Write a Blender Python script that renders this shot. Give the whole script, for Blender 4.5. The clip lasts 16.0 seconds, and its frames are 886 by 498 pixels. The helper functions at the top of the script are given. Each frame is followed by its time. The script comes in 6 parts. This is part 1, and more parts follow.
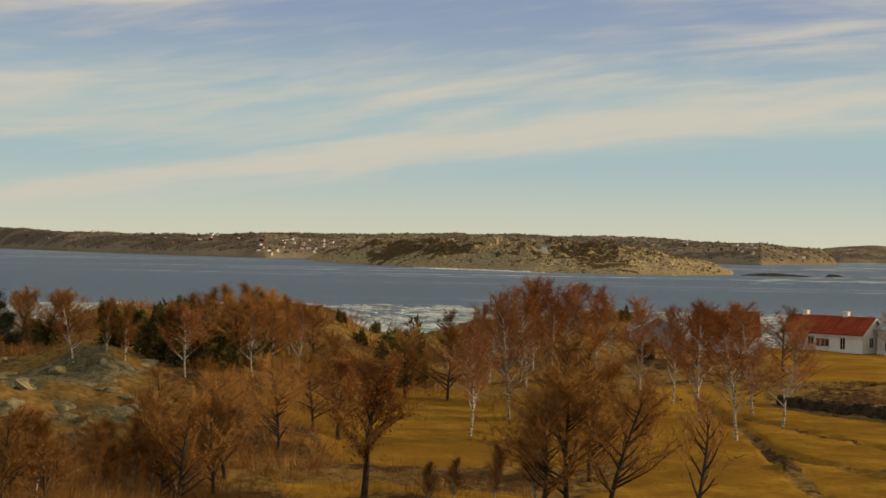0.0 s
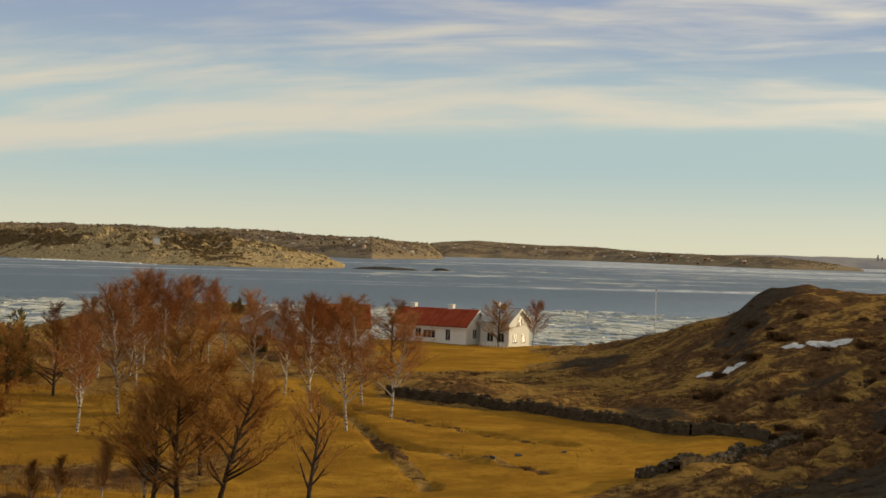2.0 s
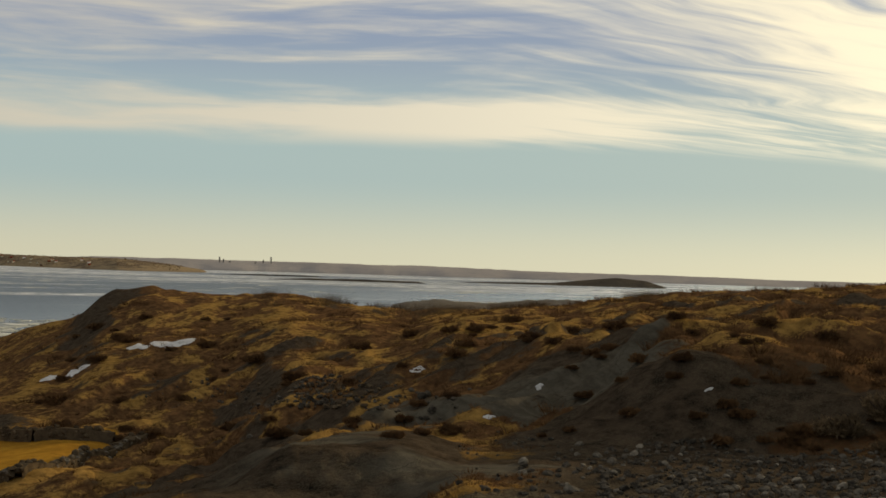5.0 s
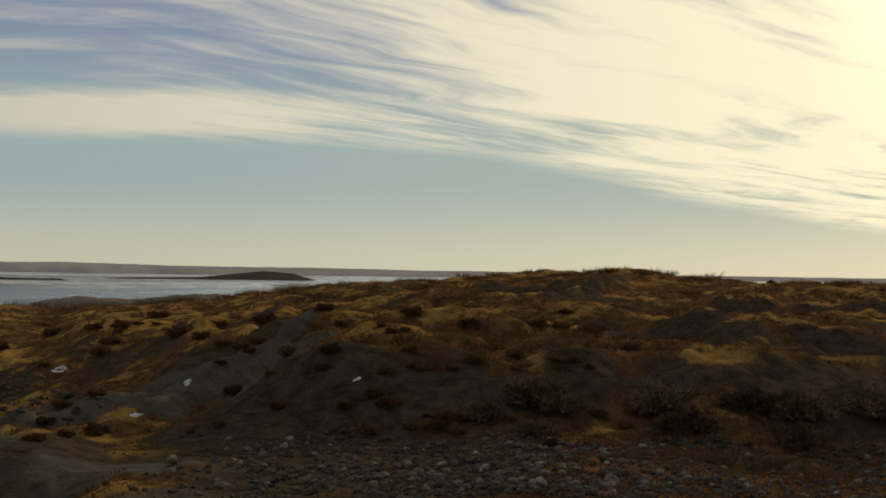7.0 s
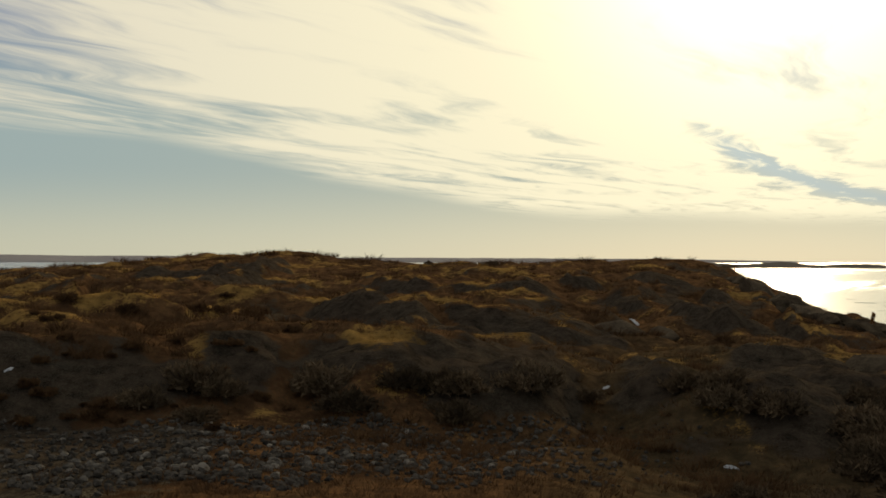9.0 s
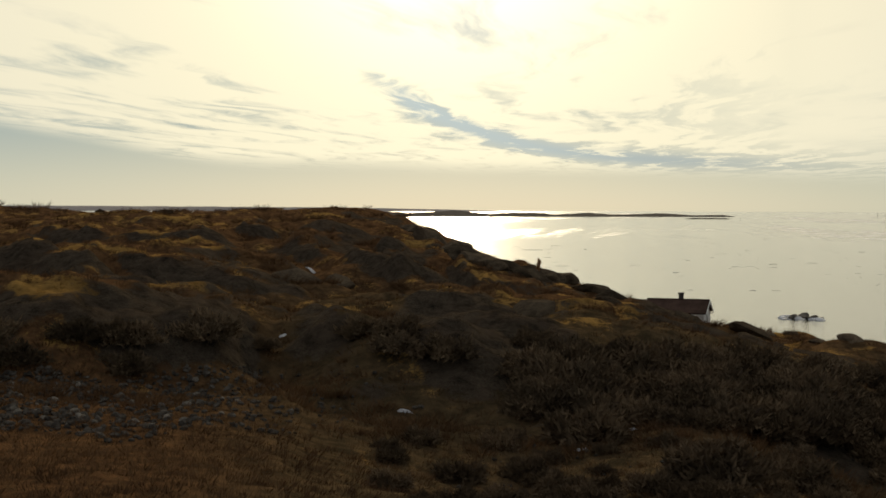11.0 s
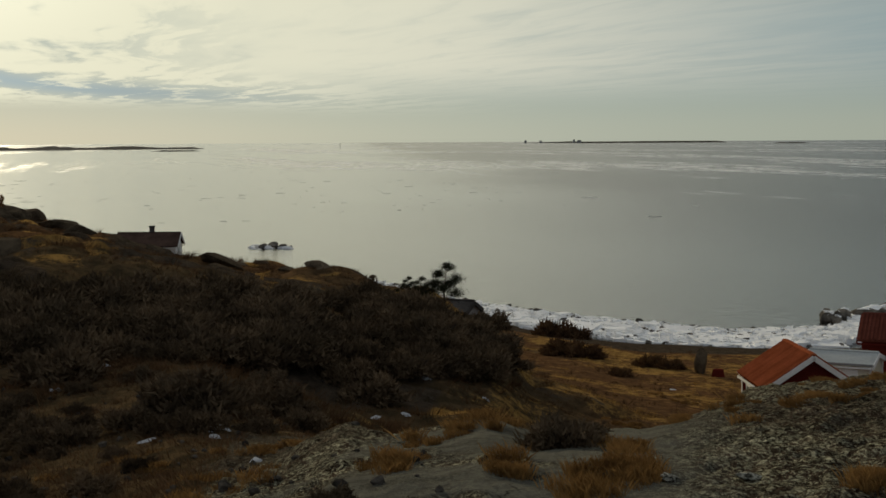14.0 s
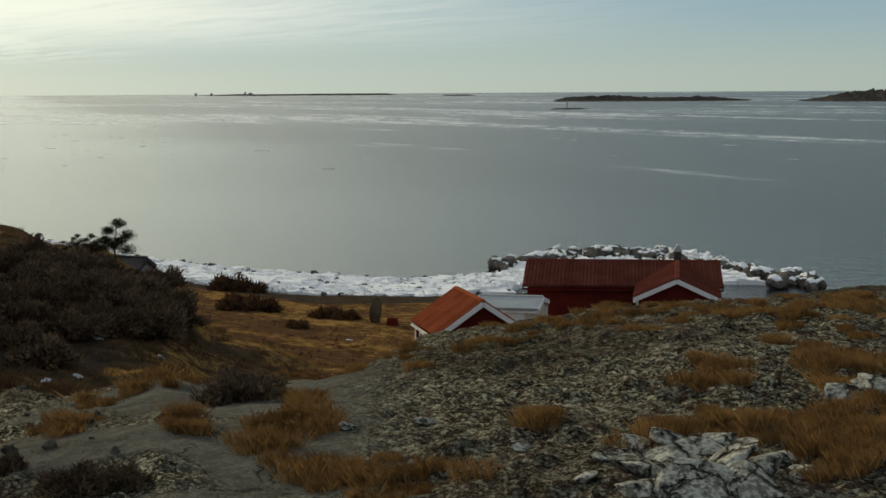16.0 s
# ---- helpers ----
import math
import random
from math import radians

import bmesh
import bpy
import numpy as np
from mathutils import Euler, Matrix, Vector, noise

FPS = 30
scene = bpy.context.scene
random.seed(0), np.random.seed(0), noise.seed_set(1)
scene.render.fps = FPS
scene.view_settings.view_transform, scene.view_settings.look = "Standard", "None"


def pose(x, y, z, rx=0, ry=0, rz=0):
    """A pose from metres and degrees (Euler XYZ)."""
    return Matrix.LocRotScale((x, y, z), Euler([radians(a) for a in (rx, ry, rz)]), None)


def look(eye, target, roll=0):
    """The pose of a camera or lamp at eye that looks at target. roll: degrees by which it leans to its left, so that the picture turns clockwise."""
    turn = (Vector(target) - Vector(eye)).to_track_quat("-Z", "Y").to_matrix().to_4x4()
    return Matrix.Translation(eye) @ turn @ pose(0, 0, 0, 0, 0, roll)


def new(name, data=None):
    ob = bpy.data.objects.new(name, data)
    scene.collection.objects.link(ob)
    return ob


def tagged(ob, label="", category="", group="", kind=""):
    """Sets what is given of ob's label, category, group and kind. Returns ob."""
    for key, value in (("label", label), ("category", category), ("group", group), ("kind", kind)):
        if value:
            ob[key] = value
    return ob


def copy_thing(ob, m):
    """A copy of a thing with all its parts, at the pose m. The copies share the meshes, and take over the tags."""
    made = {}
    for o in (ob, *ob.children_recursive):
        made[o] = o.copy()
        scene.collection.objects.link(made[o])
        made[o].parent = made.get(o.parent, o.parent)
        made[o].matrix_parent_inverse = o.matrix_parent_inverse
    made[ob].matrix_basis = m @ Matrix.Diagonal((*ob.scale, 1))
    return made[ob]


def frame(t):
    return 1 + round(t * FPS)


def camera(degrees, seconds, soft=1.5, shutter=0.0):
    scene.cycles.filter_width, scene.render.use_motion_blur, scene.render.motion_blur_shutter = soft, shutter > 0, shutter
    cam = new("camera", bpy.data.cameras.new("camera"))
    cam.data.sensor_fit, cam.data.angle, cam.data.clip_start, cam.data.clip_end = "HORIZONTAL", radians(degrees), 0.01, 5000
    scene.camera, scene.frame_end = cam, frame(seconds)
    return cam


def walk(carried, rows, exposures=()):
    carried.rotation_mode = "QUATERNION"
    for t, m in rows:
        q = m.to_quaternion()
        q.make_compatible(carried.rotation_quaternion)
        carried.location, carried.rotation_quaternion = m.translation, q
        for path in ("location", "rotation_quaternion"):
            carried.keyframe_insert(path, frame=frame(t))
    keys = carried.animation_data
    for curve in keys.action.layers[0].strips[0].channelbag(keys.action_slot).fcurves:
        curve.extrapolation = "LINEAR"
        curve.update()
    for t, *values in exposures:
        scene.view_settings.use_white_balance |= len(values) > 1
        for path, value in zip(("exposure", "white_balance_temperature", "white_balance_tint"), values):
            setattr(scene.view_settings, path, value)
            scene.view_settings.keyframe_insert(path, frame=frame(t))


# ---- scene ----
# A hand-held pan from a rocky hilltop, eye 18 m above the sea.
EYE = 18.0
cam = camera(34.0, 16.0, soft=1.6)
PATH = [
    (0.0, pose(0, 0, 18, 89.97, -1.07, 0.00)),
    (0.5, pose(0, 0, 18, 90.12, -0.81, -4.47)),
    (1.0, pose(0, 0, 18, 90.31, -0.75, -7.90)),
    (1.5, pose(0, 0, 18, 89.92, -1.49, -10.89)),
    (2.0, pose(0, 0, 18, 90.04, -1.70, -15.19)),
    (2.5, pose(0, 0, 18, 90.00, -1.61, -19.08)),
    (3.0, pose(0, 0, 18, 90.33, -1.05, -23.78)),
    (3.5, pose(0, 0, 18, 90.89, -0.78, -28.56)),
    (4.0, pose(0, 0, 18, 90.47, -1.51, -33.35)),
    (6.5, pose(0, 0, 18, 91.53, -0.51, -50.40)),
    (7.0, pose(0, 0, 18, 90.88, -0.73, -54.53)),
    (7.5, pose(0, 0, 18, 90.75, -0.31, -58.14)),
    (8.0, pose(0, 0, 18, 90.88, 0.06, -61.47)),
    (8.5, pose(0, 0, 18, 90.66, 0.11, -64.85)),
    (11.0, pose(0, 0, 18, 88.28, -0.17, -80.60)),
    (11.5, pose(0, 0, 18, 87.78, 0.31, -85.48)),
    (12.0, pose(0, 0, 18, 87.83, 0.26, -90.69)),
    (12.5, pose(0, 0, 18, 86.91, 0.64, -94.61)),
    (13.0, pose(0, 0, 18, 86.75, 0.51, -98.57)),
    (13.5, pose(0, 0, 18, 86.39, -0.08, -100.41)),
    (14.0, pose(0, 0, 18, 85.58, 0.32, -101.35)),
    (14.5, pose(0, 0, 18, 84.51, 0.02, -102.62)),
    (15.0, pose(0, 0, 18, 84.08, 0.54, -104.51)),
    (15.5, pose(0, 0, 18, 83.93, 0.87, -109.82)),
    (16.0, pose(0, 0, 18, 83.65, 0.34, -114.23)),
]
walk(cam, PATH, exposures=[(0.0, 0.04, 7100, 10), (1.5, 0.15, 7250, 10), (3.5, 0.2, 7550, 10), (4.5, 0.1, 7600, 10), (6.5, -0.25, 7300, 10), (8.5, -0.35, 7050, 10), (11.0, -0.35, 6850, 11), (12.0, -0.40, 6700, 10), (13.0, -0.57, 6600, 9), (14.2, -0.58, 6350, 8), (15.0, -0.38, 6250, 7), (16.0, -0.14, 6000, 6)])

# ---- world, sun ----
SUN_AZ, SUN_EL = 81.0, 14.5


def at(az, r, z=0.0):
    """A place by its bearing from the hilltop (degrees clockwise from north, which is +y), distance and height."""
    a = radians(az)
    return Vector((r * math.sin(a), r * math.cos(a), z))


class Nodes:
    """A short way to write node trees."""

    def __init__(self, tree):
        self.t = tree
        tree.nodes.clear()

    def add(self, kind, inputs=(), **props):
        n = self.t.nodes.new(kind)
        for k, v in props.items():
            setattr(n, k, v)
        for k, v in dict(inputs).items():
            self.put(n.inputs[k], v)
        return n

    def put(self, socket, v):
        if isinstance(v, bpy.types.NodeSocket):
            self.t.links.new(v, socket)
        elif isinstance(v, bpy.types.Node):
            self.t.links.new(v.outputs[0], socket)
        else:
            socket.default_value = v

    def math(self, op, a, b=0.0, c=0.0, clamp=False):
        return self.add("ShaderNodeMath", {0: a, 1: b, 2: c}, operation=op, use_clamp=clamp).outputs[0]

    def vmath(self, op, a, b=(0, 0, 0), out=0):
        return self.add("ShaderNodeVectorMath", {0: a, 1: b}, operation=op).outputs[out]

    def ramp(self, v, lo, hi, a=0.0, b=1.0, smooth=True):
        n = self.add("ShaderNodeMapRange", {0: v, 1: lo, 2: hi, 3: a, 4: b})
        n.interpolation_type = "SMOOTHSTEP" if smooth else "LINEAR"
        return n.outputs[0]

    def mix(self, f, a, b, blend="MIX"):
        n = self.add("ShaderNodeMix", data_type="RGBA", blend_type=blend)
        self.put(n.inputs[0], f)
        for i, v in ((6, a), (7, b)):
            self.put(n.inputs[i], (*v, 1) if isinstance(v, tuple) and len(v) == 3 else v)
        return n.outputs[2]

    def noise(self, vec, scale, detail=4.0, rough=0.55, distort=0.0):
        return self.add("ShaderNodeTexNoise", {"Vector": vec, "Scale": scale, "Detail": detail, "Roughness": rough, "Distortion": distort}).outputs[0]


world = bpy.data.worlds.new("sky")
scene.world = world
world.use_nodes = True
N = Nodes(world.node_tree)
sky = N.add("ShaderNodeTexSky", sky_type="NISHITA", sun_disc=False, sun_elevation=radians(SUN_EL), sun_rotation=radians(SUN_AZ),
            altitude=20, air_density=1.0, dust_density=0.5, ozone_density=1.6)
way = N.vmath("NORMALIZE", N.add("ShaderNodeTexCoord").outputs["Generated"])
dx, dy, dz = N.add("ShaderNodeSeparateXYZ", {0: way}).outputs
sun_way = tuple(at(SUN_AZ, math.cos(radians(SUN_EL)), math.sin(radians(SUN_EL))))
near_sun = N.math("MAXIMUM", N.vmath("DOT_PRODUCT", way, sun_way, 1), 0.0)
toward = N.math("POWER", near_sun, 7.0)
# A thin veil of haze: cream along the horizon, blue above it, yellower towards the sun.
low = N.mix(N.math("POWER", near_sun, 4.0), (5.7, 5.95, 5.0), (6.7, 7.4, 6.25))
mid = N.mix(toward, (3.5, 4.9, 5.5), (4.2, 5.3, 5.2))
high = N.mix(toward, (2.4, 3.2, 4.9), (2.7, 3.5, 5.0))
veil = N.mix(N.ramp(dz, 0.085, 0.17), N.mix(N.ramp(dz, 0.0, 0.065), low, mid), high)
# overhead, out of view, the sky is whitened to add neutral fill light
veil = N.mix(N.ramp(dz, 0.22, 0.5), veil, (4.3, 4.5, 4.8))
# unseen southern sky, greyed to darken the water that mirrors it
southward = N.vmath("DOT_PRODUCT", way, tuple(at(135, 1)), 1)
veil = N.mix(N.math("MULTIPLY", N.ramp(southward, 0.55, 0.9), N.ramp(dz, 0.075, 0.14)), veil, (3.2, 3.35, 3.3))
clear = N.mix(0.93, sky.outputs[0], veil)
# High streaky cloud: a sheet whose lower edge climbs from the west, runs level in the north-east and dips towards the sun.
bearing = N.math("MULTIPLY", N.math("ARCTAN2", dx, dy), 57.2958)
slope = N.math("MULTIPLY", N.math("ARCSINE", dz), 57.2958)
up = N.math("MAXIMUM", dz, 0.012)
flat = N.vmath("DIVIDE", way, N.add("ShaderNodeCombineXYZ", {0: up, 1: up, 2: up}).outputs[0])
along = N.vmath("DOT_PRODUCT", flat, tuple(at(86, 1)), 1)
across = N.vmath("DOT_PRODUCT", flat, tuple(at(-4, 1)), 1)


def total(*terms):
    out = terms[0]
    for t in terms[1:]:
        out = N.math("ADD", out, t)
    return out


def lobe(v, centre, width):
    q = N.math("DIVIDE", N.math("SUBTRACT", v, centre), width)
    return N.math("EXPONENT", N.math("MULTIPLY", N.math("MULTIPLY", q, q), -1.0))


def streaks(u, v, seed, detail, rough, distort=0.2):
    return N.noise(N.add("ShaderNodeCombineXYZ", {0: u, 1: v, 2: seed}), 1.0, detail, rough, distort)


hem = total(0.3, N.ramp(bearing, -28, 20, 0.0, 4.4), N.ramp(bearing, 28, 50, 0.0, 0.4), N.ramp(bearing, 51, 75, 0.0, -3.4), N.ramp(bearing, 76, 100, 0.0, -0.8))
wave = N.math("SUBTRACT", streaks(N.math("MULTIPLY", bearing, 0.045), N.math("MULTIPLY", slope, 0.25), 3.1, 3.0, 0.5), 0.5)
over = total(N.math("SUBTRACT", slope, hem), N.math("MULTIPLY", wave, 1.6))
coarse = streaks(N.math("MULTIPLY", bearing, 0.045), N.math("MULTIPLY", over, 0.50), 0.7, 4.0, 0.5)
fine = streaks(N.math("MULTIPLY", bearing, 0.15), N.math("MULTIPLY", over, 1.35), 5.0, 6.0, 0.55, 0.35)
# towards the sun the fibres lie in perspective, fanning out from the bearing of the wind
skew = N.math("ADD", across, N.math("MULTIPLY", N.math("SUBTRACT", streaks(N.math("MULTIPLY", along, 0.30), N.math("MULTIPLY", across, 0.5), 8.4, 3.0, 0.5), 0.5), 1.5))
fibre = streaks(N.math("MULTIPLY", along, 0.34), N.math("MULTIPLY", skew, 2.3), 2.2, 8.0, 0.58, 0.25)
clumps = streaks(N.math("MULTIPLY", along, 0.20), N.math("MULTIPLY", skew, 0.75), 6.1, 4.0, 0.55, 0.3)
eastward = N.ramp(bearing, 34, 52)
fine = N.add("ShaderNodeMix", {0: eastward, 2: fine, 3: fibre}).outputs[0]
coarse = N.add("ShaderNodeMix", {0: eastward, 2: coarse, 3: clumps}).outputs[0]
body = total(N.math("MULTIPLY", coarse, 0.50), N.math("MULTIPLY", fine, N.ramp(bearing, 36, 54, 0.47, 0.58)), N.ramp(bearing, 36, 54, 0.01, -0.055))
western = N.ramp(bearing, 56, 40)
body = total(body, N.math("MULTIPLY", N.math("MULTIPLY", lobe(over, 0.95, 0.75), western), 0.16), N.math("MULTIPLY", N.math("MULTIPLY", lobe(over, 2.6, 0.75), western), -0.07))
# a torn blue gap under the sun
rift_line = total(1.5, N.math("MULTIPLY", N.math("EXPONENT", N.math("MULTIPLY", N.math("SUBTRACT", bearing, 78.7), -0.2)), 3.0))
rift = N.math("MULTIPLY", lobe(N.math("ADD", slope, N.math("MULTIPLY", wave, 0.9)), rift_line, N.ramp(bearing, 78, 84, 0.60, 0.36)), N.math("MULTIPLY", N.ramp(bearing, 76.5, 79.5), N.ramp(bearing, 99, 88)))
closing = N.math("ADD", N.ramp(near_sun, 0.84, 0.97, 0.0, 0.10), N.ramp(near_sun, 0.96, 0.992, 0.0, 0.05))
body = total(body, closing, N.math("MULTIPLY", N.math("MULTIPLY", rift, N.ramp(fine, 0.30, 0.62, 1.3, 0.6)), -0.27))
edge = N.ramp(over, -0.35, 0.55)
cover = N.math("MULTIPLY", N.ramp(N.math("SUBTRACT", body, N.ramp(bearing, 40, 20, 0.0, 0.03)), N.ramp(bearing, 25, 45, 0.37, 0.41), N.ramp(bearing, 25, 45, 0.67, 0.62)), edge)
south_veil = N.math("MULTIPLY", N.ramp(bearing, 80, 96), N.math("SUBTRACT", 1.0, N.math("MULTIPLY", rift, 0.8)))
south_veil = N.math("MULTIPLY", south_veil, N.math("MULTIPLY", N.ramp(bearing, 128, 100, 0.1, 1.0), N.ramp(slope, 0.6, 3.0)))
cover = N.math("MULTIPLY", cover, N.ramp(bearing, 108, 92, 0.12, 1.0))
cover = N.math("MAXIMUM", cover, N.math("MULTIPLY", south_veil, N.ramp(body, 0.30, 0.60, 0.62, 1.0)))
cover = N.math("MULTIPLY", cover, N.ramp(dz, 0.008, 0.035))
halo = N.math("MULTIPLY", N.math("POWER", near_sun, 140.0), 9.0)
lit = N.math("ADD", N.math("ADD", N.math("MULTIPLY", N.math("POWER", near_sun, 5.0), 8.2), 5.7), halo)
cloud = N.mix(1.0, N.mix(N.math("POWER", near_sun, 6.0), (1.0, 0.975, 0.875), (1.0, 0.94, 0.67)), N.add("ShaderNodeCombineColor", {0: lit, 1: lit, 2: lit}).outputs[0], "MULTIPLY")
dim = N.ramp(N.vmath("DOT_PRODUCT", way, tuple(at(165, 1)), 1), 0.15, 0.9, 1.0, 0.86)
clear = N.mix(1.0, clear, N.add("ShaderNodeCombineColor", {0: N.math("MULTIPLY", dim, N.math("POWER", dim, 0.25)), 1: dim, 2: dim}).outputs[0], "MULTIPLY")
clear = N.mix(N.math("MULTIPLY", rift, 0.85), clear, N.mix(N.ramp(bearing, 80, 92), (6.0, 7.3, 7.6), (4.6, 5.6, 5.9)))
sky_mix = N.mix(N.math("MULTIPLY", cover, 0.90), clear, cloud)
sky_mix = N.mix(1.0, sky_mix, N.add("ShaderNodeCombineColor", {0: halo, 1: N.math("MULTIPLY", halo, 0.95), 2: N.math("MULTIPLY", halo, 0.8)}).outputs[0], "ADD")
back = N.add("ShaderNodeBackground", {"Color": sky_mix, "Strength": 0.10})
N.add("ShaderNodeOutputWorld", {0: back})

sun = new("sun", bpy.data.lights.new("sun", "SUN"))
sun.data.energy, sun.data.angle, sun.data.color = 3.0, radians(0.6), (1.0, 0.81, 0.54)
sun.matrix_world = look(at(SUN_AZ, 400, 400 * math.tan(radians(SUN_EL))), (0, 0, 0))
scene.view_settings.exposure = 0.0

# ---- materials ----


def surface(name, build, rough=0.8, metal=0.0, gloss=0.0, thin=0.0):
    """A material whose colour (and maybe height and roughness) comes from build(nodes, place in metres)."""
    m = bpy.data.materials.new(name)
    m.use_nodes = True
    n = Nodes(m.node_tree)
    where = n.add("ShaderNodeNewGeometry").outputs["Position"]
    got = build(n, where)
    colour, height, depth, r = (tuple(got) + (None, 0.0, None))[:4] if isinstance(got, tuple) and len(got) > 1 and not isinstance(got[0], float) else (got, None, 0.0, None)
    b = n.add("ShaderNodeBsdfPrincipled", {"Roughness": rough if r is None else r, "Metallic": metal, "Specular IOR Level": gloss})
    n.put(b.inputs["Base Color"], (*colour, 1) if isinstance(colour, tuple) else colour)
    if height is not None:
        n.put(b.inputs["Normal"], n.add("ShaderNodeBump", {"Height": height, "Distance": depth, "Strength": 1.0}).outputs[0])
    if thin:
        t = n.add("ShaderNodeBsdfTranslucent")
        n.put(t.inputs["Color"], (*colour, 1) if isinstance(colour, tuple) else colour)
        b = n.add("ShaderNodeMixShader", {0: thin, 1: b, 2: t})
    n.add("ShaderNodeOutputMaterial", {0: b})
    return m


def grainy(a, b, scale, fine_scale=None, depth=0.0, rough=0.8, metal=0.0, name="paint", own=0.0, thin=0.0):
    """Two colours mixed by noise at two scales; own: how far each piece differs by itself."""
    def build(n, p):
        big, small = n.noise(p, scale), n.noise(p, fine_scale or scale * 9)
        f = n.math("ADD", n.math("MULTIPLY", big, 0.6), n.math("MULTIPLY", small, 0.4))
        c = n.mix(n.ramp(f, 0.35, 0.65), a, b)
        if own:
            rnd = n.add("ShaderNodeObjectInfo").outputs["Random"]
            v = n.ramp(rnd, 0, 1, 1 - own, 1 + own, False)
            c = n.mix(1.0, c, n.add("ShaderNodeCombineColor", {0: v, 1: v, 2: v}).outputs[0], "MULTIPLY")
        return c, small, depth
    return surface(name, build, rough, metal, thin=thin)


def ground_build(n, p):
    a = n.add("ShaderNodeAttribute", attribute_name="cover")
    rock, grass, field = n.add("ShaderNodeSeparateColor", {0: a.outputs["Color"]}).outputs
    n1, n2, n3, n4 = n.noise(p, 0.35, 5), n.noise(p, 1.7, 6, 0.65), n.noise(p, 9.0, 5, 0.7), n.noise(p, 26.0, 4, 0.7)
    heath = n.mix(n.ramp(n2, 0.35, 0.65), (0.066, 0.036, 0.019), (0.155, 0.082, 0.037))
    # heath in an eastern sector near the hilltop is darker and less red
    east_sector = n.math("MULTIPLY", n.ramp(n.vmath("DOT_PRODUCT", n.vmath("NORMALIZE", n.vmath("MULTIPLY", p, (1, 1, 0))), tuple(at(90, 1)), 1), 0.93, 0.975), n.ramp(n.vmath("LENGTH", n.vmath("MULTIPLY", p, (1, 1, 0)), out=1), 85, 55))
    heath = n.mix(n.math("MULTIPLY", east_sector, 0.8), heath, n.mix(n.ramp(n2, 0.35, 0.65), (0.042, 0.035, 0.020), (0.105, 0.076, 0.041)))
    heath = n.mix(n.ramp(n3, 0.45, 0.75), heath, (0.066, 0.048, 0.025))
    straw = n.mix(n.ramp(n2, 0.3, 0.7), (0.15, 0.088, 0.029), (0.34, 0.205, 0.064))
    straw = n.mix(n.math("MULTIPLY", n.ramp(n3, 0.5, 0.8), 0.5), straw, (0.05, 0.024, 0.008))
    lawn = n.mix(n.ramp(n1, 0.35, 0.65), (0.41, 0.222, 0.034), (0.31, 0.160, 0.026))
    lawn = n.mix(n.math("MULTIPLY", n.ramp(n2, 0.45, 0.7), 0.6), lawn, (0.20, 0.096, 0.016))
    lawn = n.mix(n.math("MULTIPLY", n.ramp(n.noise(n.vmath("MULTIPLY", p, (0.09, 0.13, 0.1)), 1.0, 6, 0.7), 0.42, 0.60), 0.75), lawn, (0.21, 0.106, 0.018))
    stone = n.mix(n.ramp(n2, 0.3, 0.7), (0.031, 0.023, 0.018), (0.070, 0.052, 0.039))
    # lichen is thickest on the exposed top of the hill
    crusty = n.ramp(n.vmath("LENGTH", n.vmath("MULTIPLY", p, (1, 1, 0)), out=1), 15, 30, 1.0, 0.10)
    mound_top = n.vmath("SUBTRACT", n.vmath("MULTIPLY", p, (1, 1, 0)), tuple(at(-15.5, 106)))
    crusty = n.math("MAXIMUM", crusty, n.ramp(n.vmath("LENGTH", mound_top, out=1), 26, 17, 0.0, 1.0))
    crust = n.math("MULTIPLY", n.ramp(n.math("ADD", n.math("MULTIPLY", n4, 0.55), n.math("MULTIPLY", n3, 0.45)), 0.47, 0.56), n.math("MULTIPLY", n.ramp(n1, 0.38, 0.6, 0.35, 0.95), crusty))
    stone = n.mix(crust, stone, (0.270, 0.264, 0.196))
    # crevice shade is painted in, near black where the noise dips
    stone = n.mix(n.ramp(n.math("ADD", n.math("MULTIPLY", n4, 0.5), n.math("MULTIPLY", n2, 0.5)), 0.46, 0.36), stone, (0.010, 0.009, 0.008))
    # frost has broken the top of the rock into small angular chips
    knock = n.vmath("ADD", p, n.vmath("MULTIPLY", n.add("ShaderNodeTexNoise", {"Vector": p, "Scale": 5.0, "Detail": 3.0}).outputs["Color"], (0.16, 0.16, 0.16)))
    cells = n.add("ShaderNodeTexVoronoi", {"Vector": n.vmath("MULTIPLY", knock, (1.0, 1.7, 1.6)), "Scale": 10.0})
    chip, chip_far = n.add("ShaderNodeSeparateColor", {0: cells.outputs["Color"]}).outputs[0], cells.outputs["Distance"]
    gap = n.add("ShaderNodeTexVoronoi", {"Vector": n.vmath("MULTIPLY", knock, (1.0, 1.7, 1.6)), "Scale": 10.0}, feature="DISTANCE_TO_EDGE").outputs[0]
    shade = n.math("MULTIPLY", n.ramp(chip, 0, 1, 0.65, 1.75, False), n.ramp(gap, 0.0, 0.12, 0.78, 1.0))
    shade = n.math("ADD", n.math("MULTIPLY", shade, crusty), n.math("SUBTRACT", 1.0, crusty))
    stone = n.mix(1.0, stone, n.add("ShaderNodeCombineColor", {0: shade, 1: shade, 2: n.math("MULTIPLY", shade, 0.94)}).outputs[0], "MULTIPLY")
    # ice-worn slabs are plain grey, with faint long stains
    plain = n.mix(n.ramp(n.noise(n.vmath("MULTIPLY", p, (2.2, 0.9, 2.0)), 1.0, 6, 0.65), 0.35, 0.65), (0.072, 0.068, 0.055), (0.138, 0.131, 0.106))
